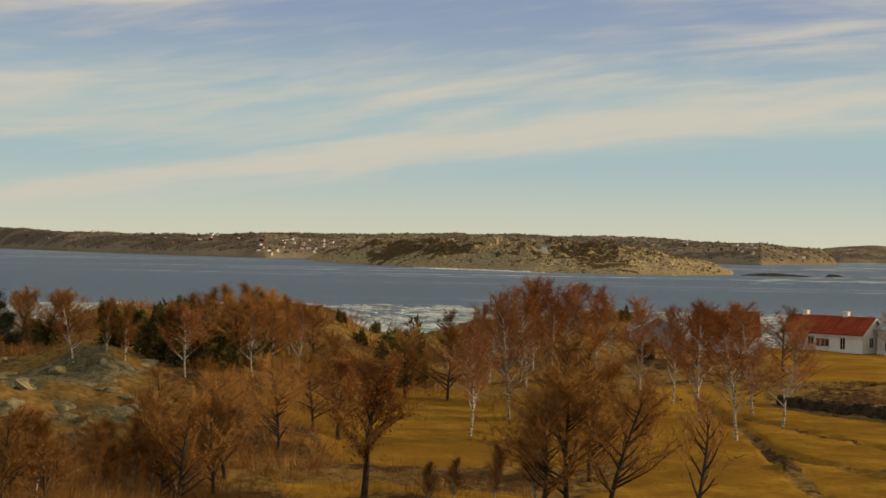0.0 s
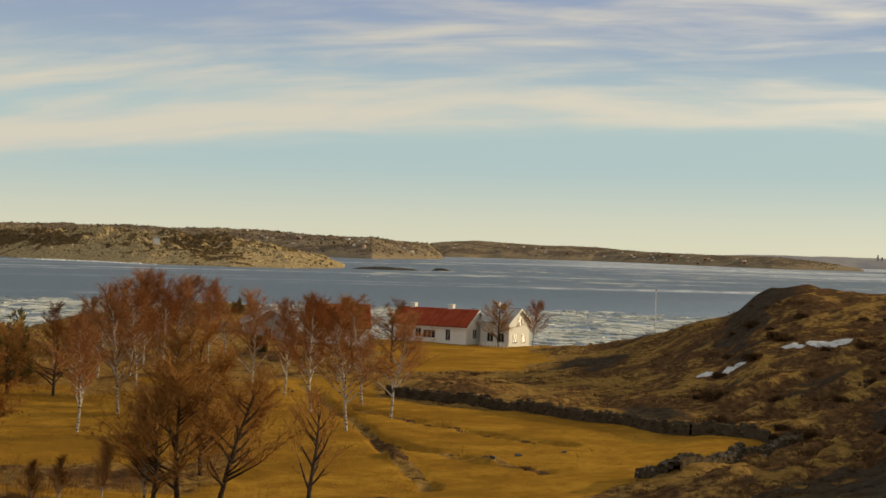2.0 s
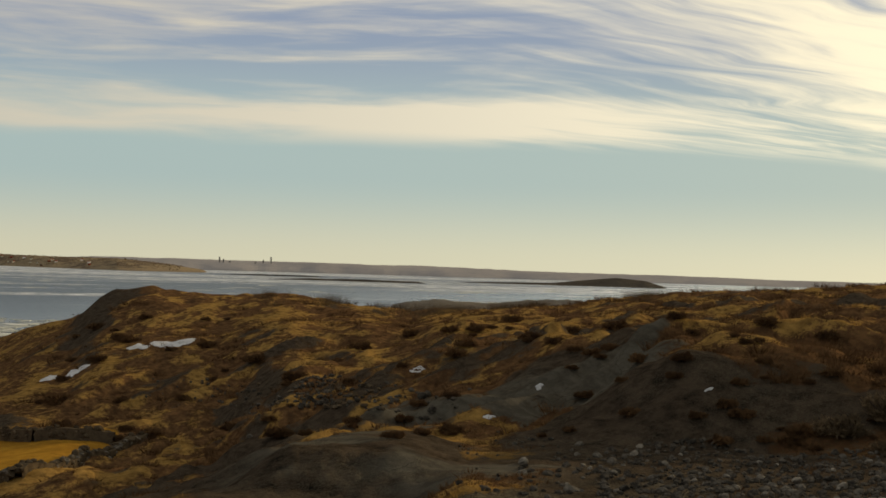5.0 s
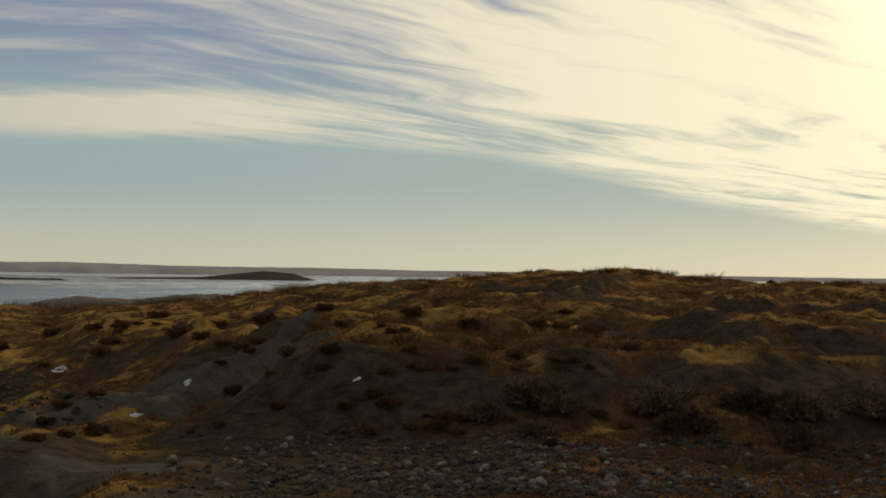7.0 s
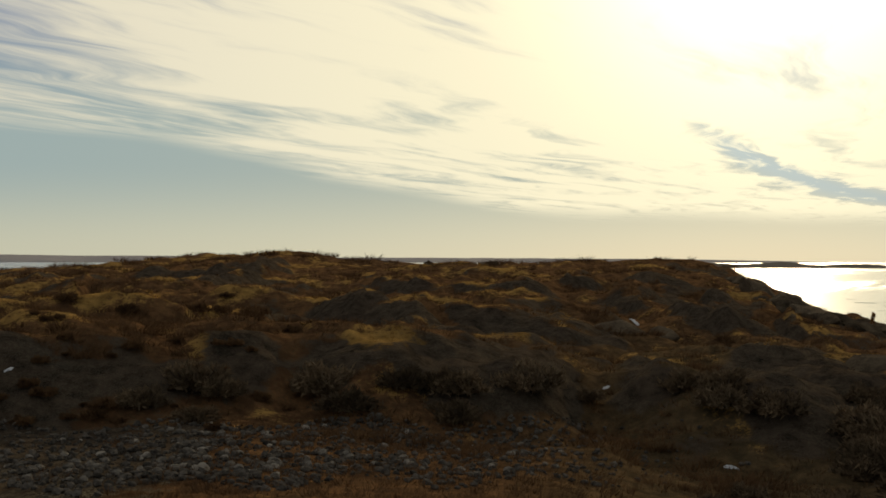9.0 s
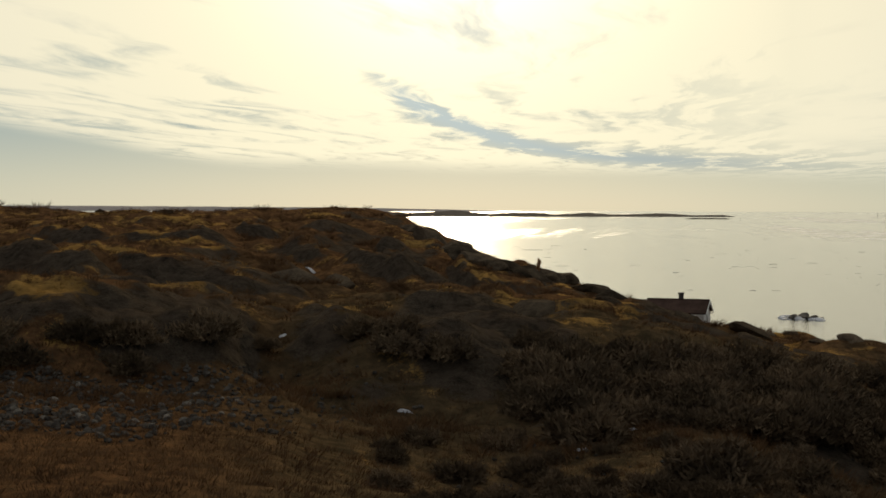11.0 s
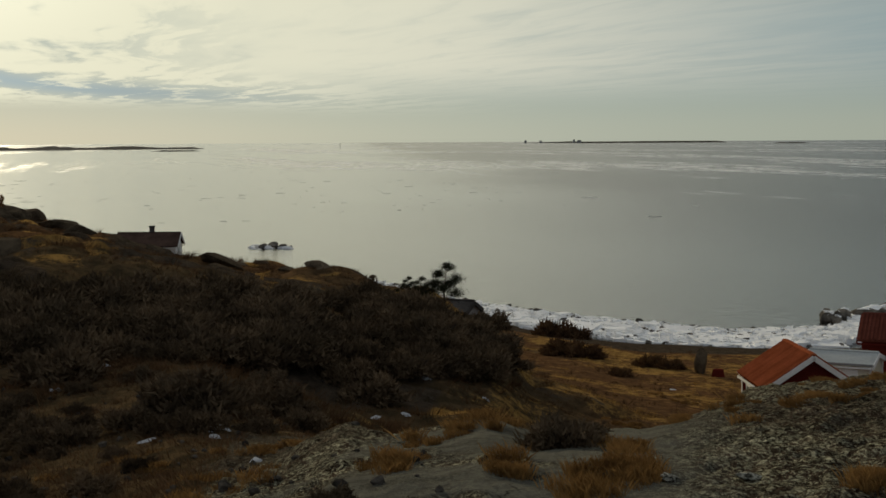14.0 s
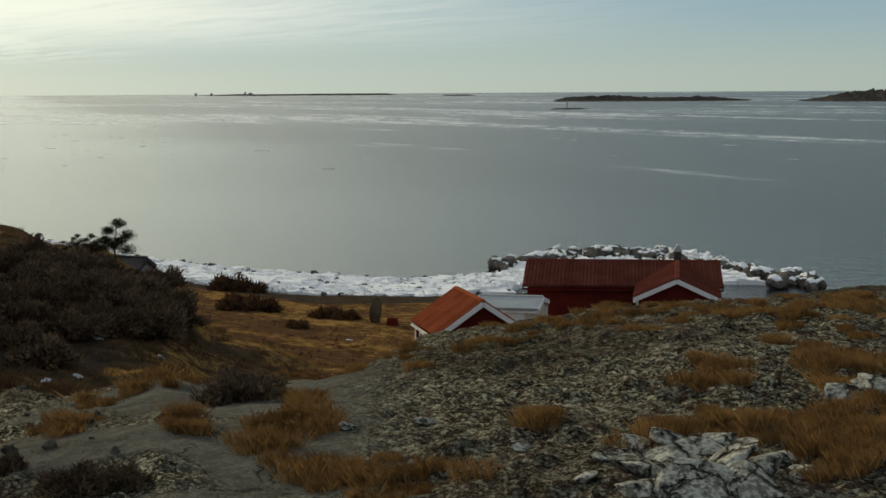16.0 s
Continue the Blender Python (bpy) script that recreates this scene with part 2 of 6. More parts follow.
    plain = n.mix(n.math("MULTIPLY", n.ramp(n4, 0.5, 0.7), 0.5), plain, (0.06, 0.06, 0.05))
    crack = n.add("ShaderNodeTexVoronoi", {"Vector": n.vmath("ADD", n.vmath("MULTIPLY", p, (1.1, 2.3, 1.0)), n.add("ShaderNodeCombineXYZ", {0: n2, 1: n1, 2: 0.0}).outputs[0]), "Scale": 0.8}, feature="DISTANCE_TO_EDGE").outputs[0]
    plain = n.mix(n.math("MULTIPLY", n.ramp(crack, 0.02, 0.0), n.ramp(n1, 0.45, 0.6)), plain, (0.02, 0.018, 0.015))
    plain = n.mix(n.math("MULTIPLY", crust, 0.55), plain, (0.20, 0.20, 0.155))
    stone = n.mix(n.math("SUBTRACT", 1.0, a.outputs["Alpha"]), stone, plain)
    # pale lichened rock of the mound, lightened and warmed by painted sunlight
    sunlit_pale = n.mix(n.ramp(n.math("ADD", n.math("MULTIPLY", n2, 0.5), n.math("MULTIPLY", n3, 0.5)), 0.40, 0.60), (0.10, 0.080, 0.044), (0.31, 0.255, 0.140))
    stone = n.mix(n.ramp(n.vmath("LENGTH", mound_top, out=1), 30, 20, 0.0, 0.9), stone, sunlit_pale)
    jag = n.math("MULTIPLY", n.math("SUBTRACT", n2, 0.5), 0.9)
    sharp = lambda w, k: n.ramp(n.math("ADD", w, n.math("MULTIPLY", jag, k)), 0.42, 0.58)
    c = n.mix(n.ramp(n.math("ADD", grass, n.math("MULTIPLY", n.math("ADD", jag, n.math("SUBTRACT", n3, 0.5)), 1.7)), 0.36, 0.66), heath, straw)
    c = n.mix(sharp(rock, 0.8), c, stone)
    c = n.mix(sharp(field, 0.3), c, lawn)
    h = n.math("ADD", n.math("MULTIPLY", n2, 0.5), n.math("ADD", n.math("MULTIPLY", n3, 0.35), n.math("MULTIPLY", n4, 0.15)))
    h = n.math("ADD", h, n.math("MULTIPLY", n.math("MULTIPLY", n.math("ADD", n.math("MULTIPLY", chip, 0.35), n.ramp(gap, 0.0, 0.1, 0.0, 0.25)), crusty), n.math("MULTIPLY", rock, a.outputs["Alpha"])))
    return c, h, 0.25


def lichen_build(n, p):
    n2, n3, n4 = n.noise(p, 2.2, 6, 0.65), n.noise(p, 9.0, 5, 0.7), n.noise(p, 26.0, 4, 0.7)
    c = n.mix(n.ramp(n2, 0.35, 0.65), (0.10, 0.094, 0.076), (0.22, 0.21, 0.172))
    c = n.mix(n.ramp(n.math("ADD", n.math("MULTIPLY", n4, 0.5), n.math("MULTIPLY", n3, 0.5)), 0.45, 0.56), c, (0.45, 0.44, 0.36))
    c = n.mix(n.ramp(n3, 0.42, 0.34), c, (0.012, 0.011, 0.010))
    gap = n.add("ShaderNodeTexVoronoi", {"Vector": n.vmath("ADD", p, n.vmath("MULTIPLY", n.add("ShaderNodeCombineXYZ", {0: n3, 1: n2, 2: n3}).outputs[0], (0.3, 0.3, 0.3))), "Scale": 3.2}, feature="DISTANCE_TO_EDGE").outputs[0]
    c = n.mix(n.ramp(gap, 0.05, 0.0), c, (0.012, 0.011, 0.010))
    return c, n.math("ADD", n.math("ADD", n2, n.ramp(gap, 0.0, 0.08, 0.0, 0.4)), n.math("MULTIPLY", n3, 0.5)), 0.12


LICHEN = surface("lichened_rock", lichen_build, 0.9)
GROUND = surface("heath_and_rock", ground_build, 0.9)


def water_build(n, p):
    s = n.vmath("MULTIPLY", p, (1, 1, 0))
    run = n.add("ShaderNodeMapping", {"Vector": s, "Rotation": (0, 0, radians(35)), "Scale": (0.0010, 0.011, 1)})
    film = n.noise(run, 1.0, 9, 0.72, 0.6)
    wide = n.noise(s, 0.0016, 3, 0.5)
    east, north, _ = n.add("ShaderNodeSeparateXYZ", {0: p}).outputs
    # more new ice lies to the east and far out
    frost = n.math("ADD", n.math("MULTIPLY", n.math("MULTIPLY", n.ramp(east, 350, 1300), n.ramp(north, 0, 500)), 0.09), n.ramp(n.vmath("LENGTH", s, out=1), 220, 1200, 0.0, 0.085))
    skin = n.ramp(n.math("ADD", n.math("ADD", film, frost), n.math("MULTIPLY", wide, 0.5)), 0.84, 0.97)
    skin = n.math("MULTIPLY", skin, n.ramp(n.noise(s, 0.05, 6, 0.75), 0.42, 0.58))
    # the open sound to the north is ruffled by wind, the bay to the south lies smooth
    wind = n.ramp(n.math("ADD", n.math("SUBTRACT", north, n.math("MULTIPLY", n.math("MAXIMUM", east, 0.0), 0.75)), n.math("MULTIPLY", n.math("SUBTRACT", wide, 0.5), 400.0)), -60, 520)
    # and the western half of the bay is ruffled a little
    breeze = n.ramp(n.math("ADD", n.math("ADD", north, n.math("MULTIPLY", east, 0.13)), n.math("MULTIPLY", n.math("SUBTRACT", wide, 0.5), 160.0)), 10, -110, 0.0, 0.42)
    wind = n.math("MAXIMUM", wind, n.math("MULTIPLY", breeze, n.ramp(north, 0, -20)))
    # the north's brighter blue base makes up for sky reflection the low gloss loses
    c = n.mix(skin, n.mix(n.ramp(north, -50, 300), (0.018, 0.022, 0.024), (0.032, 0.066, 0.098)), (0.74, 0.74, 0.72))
    wave = n.noise(n.vmath("MULTIPLY", s, (0.5, 0.5, 1)), 1.0, 5, 0.65)
    depth = n.math("MULTIPLY", n.ramp(skin, 0, 1, 1.0, 0.0, False), n.ramp(wind, 0, 1, 0.11, 0.55, False))
    return c, wave, depth, n.ramp(n.math("MAXIMUM", skin, wind), 0, 1, 0.105, 0.42, False)


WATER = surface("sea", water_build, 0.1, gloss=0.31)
SNOW = grainy((0.40, 0.41, 0.42), (0.58, 0.59, 0.60), 1.5, 14, 0.05, 0.6, name="old_snow")
ICE = grainy((0.30, 0.32, 0.29), (0.62, 0.63, 0.60), 0.08, 0.9, 0.05, 0.5, name="drift_ice")
STONE = grainy((0.050, 0.045, 0.038), (0.19, 0.170, 0.140), 1.2, 9, 0.05, 0.85, name="field_stone", own=0.4)
# field stone darkened and browned: the wall's shaded face is in the colour
WALL_STONE = grainy((0.050, 0.038, 0.026), (0.115, 0.088, 0.058), 1.2, 9, 0.05, 0.9, name="shade_dark_stone", own=0.4)
RUBBLE = grainy((0.028, 0.025, 0.021), (0.105, 0.092, 0.076), 2.5, 14, 0.03, 0.9, name="loose_rubble")
WHITE_WOOD = grainy((0.74, 0.73, 0.68), (0.82, 0.81, 0.77), 0.6, 7, 0.005, 0.55, name="white_boards")
CREAM_WOOD = grainy((0.60, 0.56, 0.42), (0.70, 0.66, 0.52), 0.6, 7, 0.005, 0.6, name="cream_boards")
GREY_WALL = grainy((0.30, 0.29, 0.28), (0.40, 0.39, 0.37), 0.6, 7, 0.005, 0.7, name="grey_boards")
RED_WOOD = grainy((0.085, 0.014, 0.010), (0.125, 0.021, 0.015), 0.8, 9, 0.005, 0.75, name="falu_red_boards")
ORANGE_TILE = grainy((0.20, 0.054, 0.022), (0.28, 0.080, 0.034), 0.7, 6, 0.03, 0.7, name="orange_roof_tile", own=0.15)
RED_TILE = grainy((0.26, 0.050, 0.026), (0.36, 0.075, 0.036), 0.7, 6, 0.03, 0.7, name="red_roof_tile", own=0.15)
BARN_TILE = grainy((0.085, 0.026, 0.018), (0.125, 0.040, 0.028), 0.7, 6, 0.03, 0.8, name="weathered_barn_tile", own=0.15)
# pale lichened rock with the mound's sunlight put into its colour
MOUND_ROCK = grainy((0.13, 0.105, 0.052), (0.33, 0.270, 0.150), 0.9, 7, 0.08, 0.9, name="sunlit_lichened_rock")
SHORE_ICE = grainy((0.80, 0.80, 0.79), (0.95, 0.95, 0.93), 0.3, 3, 0.05, 0.5, name="white_shore_ice")
TUFT = grainy((0.12, 0.066, 0.024), (0.31, 0.180, 0.064), 1.5, 12, 0, 0.8, name="tawny_tufts", thin=0.2)
DARK_ROOF = grainy((0.050, 0.045, 0.042), (0.085, 0.078, 0.07), 0.7, 6, 0.02, 0.8, name="dark_roofing")
BROWN_ROOF = grainy((0.052, 0.034, 0.027), (0.090, 0.058, 0.045), 0.7, 6, 0.02, 0.8, name="brown_roofing")
GREY_ROOF = grainy((0.20, 0.19, 0.18), (0.27, 0.26, 0.245), 0.6, 6, 0.01, 0.8, name="dull_grey_roofing")
PALE_ROOF = grainy((0.34, 0.36, 0.36), (0.44, 0.46, 0.45), 0.5, 6, 0.01, 0.6, name="pale_sheet_roof")
PANE = surface("window_glass", lambda n, p: (0.02, 0.025, 0.03), 0.06, gloss=0.5)
BARK = grainy((0.045, 0.032, 0.024), (0.10, 0.075, 0.055), 4, 22, 0.03, 0.9, name="dark_bark")
TWIG = grainy((0.255, 0.118, 0.036), (0.37, 0.187, 0.060), 0.5, 5, 0, 0.85, name="brown_twigs", own=0.2)
RED_TWIG = grainy((0.25, 0.104, 0.042), (0.35, 0.160, 0.068), 0.5, 5, 0, 0.85, name="red_birch_twigs", own=0.2)
NEEDLES = grainy((0.085, 0.074, 0.024), (0.17, 0.135, 0.045), 1.5, 9, 0, 0.8, name="evergreen_needles", own=0.3)
PINE_NEEDLE = grainy((0.018, 0.020, 0.011), (0.042, 0.040, 0.020), 1.5, 9, 0, 0.8, name="dark_pine_needles")
OAK_LEAF = grainy((0.20, 0.070, 0.022), (0.30, 0.115, 0.032), 0.8, 8, 0, 0.8, name="withered_oak_leaves", thin=0.3)
HEATHER = grainy((0.062, 0.036, 0.020), (0.135, 0.077, 0.037), 0.25, 3, 0, 0.9, name="heather", thin=0.05)
STRAW = grainy((0.17, 0.097, 0.028), (0.34, 0.205, 0.062), 0.4, 5, 0, 0.8, name="dry_grass", thin=0.3)


def birch_build(n, p):
    run = n.vmath("MULTIPLY", p, (2.0, 2.0, 9.0))
    mark = n.noise(run, 1.0, 4, 0.6)
    return n.mix(n.ramp(mark, 0.50, 0.62), (0.52, 0.48, 0.41), (0.06, 0.05, 0.045)), mark, 0.01


SHRUB = grainy((0.070, 0.052, 0.033), (0.140, 0.098, 0.058), 0.6, 5, 0, 0.9, name="dark_shrub", own=0.3)
FAR_WOOD = grainy((0.10, 0.064, 0.036), (0.20, 0.125, 0.064), 0.02, 0.2, 0, 0.9, name="distant_scrub")
# the isles' back-lit shade is put into this dark colour, eased for haze
SHADED_ISLE = grainy((0.040, 0.036, 0.032), (0.080, 0.070, 0.056), 0.01, 0.12, 0, 0.9, name="shade_dark_isle")
# isle brown with the haze of distance mixed into the colour
HAZY_ISLE = grainy((0.10, 0.092, 0.080), (0.15, 0.135, 0.115), 0.01, 0.12, 0, 0.9, name="haze_tinted_isle")
# far coast: aerial haze painted in as a pale blue-grey
HAZY = grainy((0.26, 0.250, 0.255), (0.33, 0.310, 0.300), 0.004, 0.05, 0, 0.9, name="haze_tinted_woodland")
BIRCH = surface("birch_bark", birch_build, 0.7)


# dull: share of grey that stands in for the haze of distance
def shore_build(dull):
    def build(n, p):
        n1, n2, n3 = n.noise(p, 0.012, 5), n.noise(p, 0.06, 6, 0.7), n.noise(p, 0.35, 5, 0.75)
        scrub = n.mix(n.ramp(n3, 0.35, 0.65), (0.055, 0.037, 0.020), (0.17, 0.112, 0.052))
        rockc = n.mix(n.ramp(n3, 0.35, 0.65), (0.22, 0.160, 0.085), (0.50, 0.380, 0.205))
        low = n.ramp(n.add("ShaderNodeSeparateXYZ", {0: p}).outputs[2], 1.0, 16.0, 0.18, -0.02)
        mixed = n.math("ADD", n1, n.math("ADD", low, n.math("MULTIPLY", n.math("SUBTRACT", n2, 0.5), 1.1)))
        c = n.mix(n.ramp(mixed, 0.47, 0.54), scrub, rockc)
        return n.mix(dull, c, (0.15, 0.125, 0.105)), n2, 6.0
    return build


NEAR_SHORE = surface("island_rock_and_scrub", shore_build(0.0), 0.9)
FAR_SHORE = surface("haze_dulled_woodland", shore_build(0.55), 0.9)

# ---- helpers ----


def mesh_of(name, verts, faces, material, smooth=False):
    me = bpy.data.meshes.new(name)
    me.from_pydata(verts if isinstance(verts, list) else verts.tolist(), [], faces if isinstance(faces, list) else faces.tolist())
    me.materials.append(material)
    if smooth:
        me.shade_smooth()
    me.update()
    return me


def part(name, bm, material, parent, label=""):
    """Links a bmesh (or a ready mesh) as one mesh object under a thing or a part."""
    if isinstance(bm, bpy.types.Mesh):
        me = bm
    else:
        me = bpy.data.meshes.new(name)
        bm.to_mesh(me)
        bm.free()
        me.materials.append(material)
    ob = new(name, me)
    ob.parent = parent
    return tagged(ob, label) if label else ob


def base(name, place, turn=0.0, label="", category="", group="", kind=""):
    ob = new(name)
    ob.matrix_world = pose(*place, 0, 0, turn)
    return tagged(ob, label, category, group, kind)


def box(bm, x0, x1, y0, y1, z0, z1, bevel=0.0):
    m = Matrix.Translation(((x0 + x1) / 2, (y0 + y1) / 2, (z0 + z1) / 2)) @ Matrix.Diagonal((x1 - x0, y1 - y0, z1 - z0, 1))
    got = bmesh.ops.create_cube(bm, size=1, matrix=m)
    if bevel:
        edges = list({e for v in got["verts"] for e in v.link_edges})
        bmesh.ops.bevel(bm, geom=edges, offset=bevel, segments=1, affect="EDGES")
    return bm


def boxes(*rows, bevel=0.0):
    bm = bmesh.new()
    for r in rows:
        box(bm, *r, bevel=bevel)
    return bm


def prism(points, y0, y1):
    """A solid with the outline points (x, z), from y0 to y1."""
    bm = bmesh.new()
    a = [bm.verts.new((x, y0, z)) for x, z in points]
    b = [bm.verts.new((x, y1, z)) for x, z in points]
    n = len(points)
    bm.faces.new(a)
    bm.faces.new(b[::-1])
    for i in range(n):
        bm.faces.new((a[i], b[i], b[(i + 1) % n], a[(i + 1) % n]))
    bmesh.ops.recalc_face_normals(bm, faces=bm.faces)
    return bm


def lattice(ix, iy, seed):
    h = (ix.astype(np.int64) * 374761393 + iy.astype(np.int64) * 668265263 + seed * 1442695) & 0xFFFFFFFF
    h = ((h ^ (h >> 13)) * 1274126177) & 0xFFFFFFFF
    return ((h ^ (h >> 16)) & 0xFFFF) / 65535.0


def smooth_noise(x, y, seed=0):
    ix, iy = np.floor(x), np.floor(y)
    fx, fy = x - ix, y - iy
    fx, fy = fx * fx * fx * (fx * (fx * 6 - 15) + 10), fy * fy * fy * (fy * (fy * 6 - 15) + 10)
    a, b = lattice(ix, iy, seed), lattice(ix + 1, iy, seed)
    c, d = lattice(ix, iy + 1, seed), lattice(ix + 1, iy + 1, seed)
    return (a + (b - a) * fx) * (1 - fy) + (c + (d - c) * fx) * fy


def fbm(x, y, scale, octaves=4, seed=0, gain=0.5):
    """Layered noise about 0, of amplitude about 0.5."""
    x, y = np.asarray(x, float) / scale, np.asarray(y, float) / scale
    total, amp, norm = 0.0, 1.0, 0.0
    for k in range(octaves):
        total = total + amp * (smooth_noise(x + 17.3 * k, y - 9.1 * k, seed + k) - 0.5)
        norm += amp
        amp *= gain
        x, y = (0.8 * x - 0.6 * y) * 2, (0.6 * x + 0.8 * y) * 2
    return total / norm


def step(x, lo, hi):
    u = np.clip((np.asarray(x, float) - lo) / (hi - lo), 0, 1)
    return u * u * (3 - 2 * u)

# ---- the ground of the headland ----
# Cross-sections of the headland: a bearing, then distance and height in turn.
SECTIONS = {}


def section(az, *rz):
    SECTIONS[az] = (np.array(rz[0::2], float), np.array(rz[1::2], float))


section(-120, 0, 15.4, 40, 10, 150, 5, 260, -1, 330, -6)
section(-60, 0, 15.4, 40, 9, 120, 5, 220, -1, 330, -6)
section(-24, 0, 15.4, 30, 11, 60, 6.5, 90, 6.5, 115, 9.5, 135, 8, 165, 7.5, 230, -1, 330, -6)
section(-16.5, 0, 15.4, 30, 11, 60, 7.5, 85, 7.4, 112, 9.2, 130, 7.5, 165, 7.6, 215, -0.5, 330, -6)
section(-13, 0, 15.4, 30, 11, 60, 7, 90, 6.8, 118, 10.4, 135, 8.5, 160, 11.2, 220, -0.5, 330, -6)
section(-10.5, 0, 15.4, 30, 11, 60, 6.5, 90, 6, 112, 8.6, 140, 9.3, 165, 11.2, 220, -0.5, 330, -6)
section(-4.8, 0, 15.4, 30, 11, 60, 6.1, 90, 5.6, 130, 7, 165, 11.4, 215, -0.5, 330, -6)
section(-2, 0, 15.4, 30, 11, 60, 6, 90, 5.4, 130, 5.2, 180, 7.8, 235, -0.5, 330, -6)
section(1.5, 0, 15.4, 30, 11, 60, 6, 90, 5.3, 130, 5, 180, 6.5, 215, 7.6, 260, -0.5, 330, -6)
section(5, 0, 15.4, 30, 11, 60, 6, 90, 5.3, 130, 5, 180, 5.2, 225, 9.1, 270, -0.5, 330, -6)
section(7.5, 0, 15.4, 30, 11, 60, 6, 90, 5.3, 130, 5, 190, 4.6, 225, 8.6, 270, -0.5, 330, -6)
section(9.5, 0, 15.4, 30, 11, 60, 6, 90, 5.4, 130, 5, 200, 4.1, 225, 4.5, 265, -0.5, 330, -6)
section(14, 0, 15.4, 30, 11, 55, 6.6, 75, 5.6, 130, 5, 180, 4, 231, 3.4, 262, 1.5, 275, -0.5, 330, -6)
section(18.5, 0, 15.4, 30, 11, 55, 6.8, 75, 5.8, 130, 5, 180, 4.2, 231, 3.2, 255, 1.5, 268, -0.5, 330, -6)
section(21, 0, 15.4, 30, 11.5, 55, 7.2, 75, 6, 125, 5.3, 180, 4.8, 215, 4.8, 255, -0.5, 330, -6)
section(23.6, 0, 15.4, 30, 12, 55, 7.6, 75, 6.2, 120, 5.5, 165, 6, 200, 7.3, 245, -0.5, 330, -6)
section(26, 0, 15.4, 30, 12.4, 50, 9, 72, 7, 115, 5.6, 150, 8, 185, 10.1, 240, -0.5, 330, -6)
section(28, 0, 15.4, 30, 12.8, 50, 9.4, 75, 6.8, 112, 5.8, 140, 9.5, 175, 14.1, 235, -0.5, 330, -6)
section(29.4, 0, 15.4, 30, 12.9, 50, 9.8, 75, 7.2, 112, 6.4, 140, 10.5, 175, 15.2, 240, -0.5, 330, -6)
section(31.6, 0, 15.4, 30, 13.2, 60, 9, 100, 7.2, 130, 10.5, 170, 14.6, 240, -0.5, 330, -6)
section(35, 0, 15.4, 29, 13.0, 32.5, 13.9, 36, 13.8, 41, 12.9, 60, 10.8, 90, 9.8, 130, 12.5, 170, 14.9, 245, -0.5, 330, -6)
section(39, 0, 15.4, 29, 13.1, 32.5, 14.0, 37, 13.9, 43, 13.3, 50, 12.4, 62, 12.2, 85, 12.4, 110, 12.2, 165, 14.2, 240, -0.5, 330, -6)
section(42, 0, 15.4, 30, 13.9, 40, 13.3, 50, 12.9, 65, 13, 80, 13.9, 120, 14.3, 160, 14.7, 240, -0.5, 330, -6)
section(45.5, 0, 15.4, 36, 13.6, 55, 13.9, 80, 14.7, 130, 15.1, 165, 15.2, 240, -0.5, 330, -6)
section(50, 0, 15.4, 35, 13.6, 38, 13.6, 42, 15.6, 50, 16.0, 65, 15.2, 84, 15.0, 89, 15.6, 110, 15.8, 140, 16.9, 180, 15, 250, -0.5, 330, -6)
section(55, 0, 15.4, 35, 13.6, 38, 13.6, 42.5, 15.7, 50, 16.1, 62, 15.1, 78, 15.1, 82, 15.8, 110, 16.0, 140, 17.5, 260, -0.5, 330, -6)
section(60, 0, 15.4, 35, 13.7, 39, 13.6, 43.5, 15.4, 50, 15.8, 62, 14.8, 76, 14.8, 81, 15.6, 100, 15.6, 140, 17.7, 200, 12, 280, -0.5, 330, -6)
section(62, 0, 15.4, 35, 13.6, 40, 13.5, 44.5, 15.1, 52, 15.4, 62, 14.5, 76, 14.6, 81, 15.6, 100, 15.6, 140, 18.5, 200, 12, 280, -0.5, 330, -6)
section(64.5, 0, 15.4, 35, 13.5, 38, 13.4, 42, 14.8, 46, 15.2, 56, 14.6, 66, 14.3, 71, 15.6, 78, 15.8, 95, 15.5, 140, 17.5, 200, 12, 280, -0.5, 330, -6)
section(66.5, 0, 15.4, 35, 13.4, 38, 13.3, 42, 14.8, 46, 15.2, 56, 14.5, 64, 14.2, 70, 15.5, 78, 15.8, 95, 15.6, 140, 17.4, 200, 12, 280, -0.5, 330, -6)
section(71, 0, 15.4, 33, 13.3, 39, 13.0, 43, 14.1, 47, 14.4, 56, 14, 64, 13.9, 71, 15.4, 79, 15.8, 95, 15.7, 140, 17.4, 200, 12, 280, -0.5, 330, -6)
section(74, 0, 15.4, 33, 13.0, 44, 12.7, 55, 13.4, 64, 13.6, 71, 15.0, 79, 15.5, 95, 15.6, 140, 17.6, 200, 12, 270, -0.5, 330, -6)
section(76, 0, 15.4, 30, 12.8, 39, 12.4, 45, 13.6, 50, 13.85, 60, 13.85, 68, 13.4, 76, 14.7, 100, 15.6, 145, 18.0, 200, 10, 260, -0.5, 330, -6)
section(78.8, 0, 15.4, 30, 12.5, 39, 12.2, 44, 13.7, 50, 14.05, 60, 13.95, 68, 13.3, 77, 14.8, 84, 15.0, 110, 15.5, 145, 17.9, 200, 8, 250, -0.5, 330, -6)
section(81, 0, 15.4, 30, 12.2, 39, 12.0, 44, 13.6, 50, 13.95, 62, 13.8, 70, 13.1, 80, 14.3, 100, 14.5, 140, 14.6, 200, 5, 240, -0.5, 330, -6)
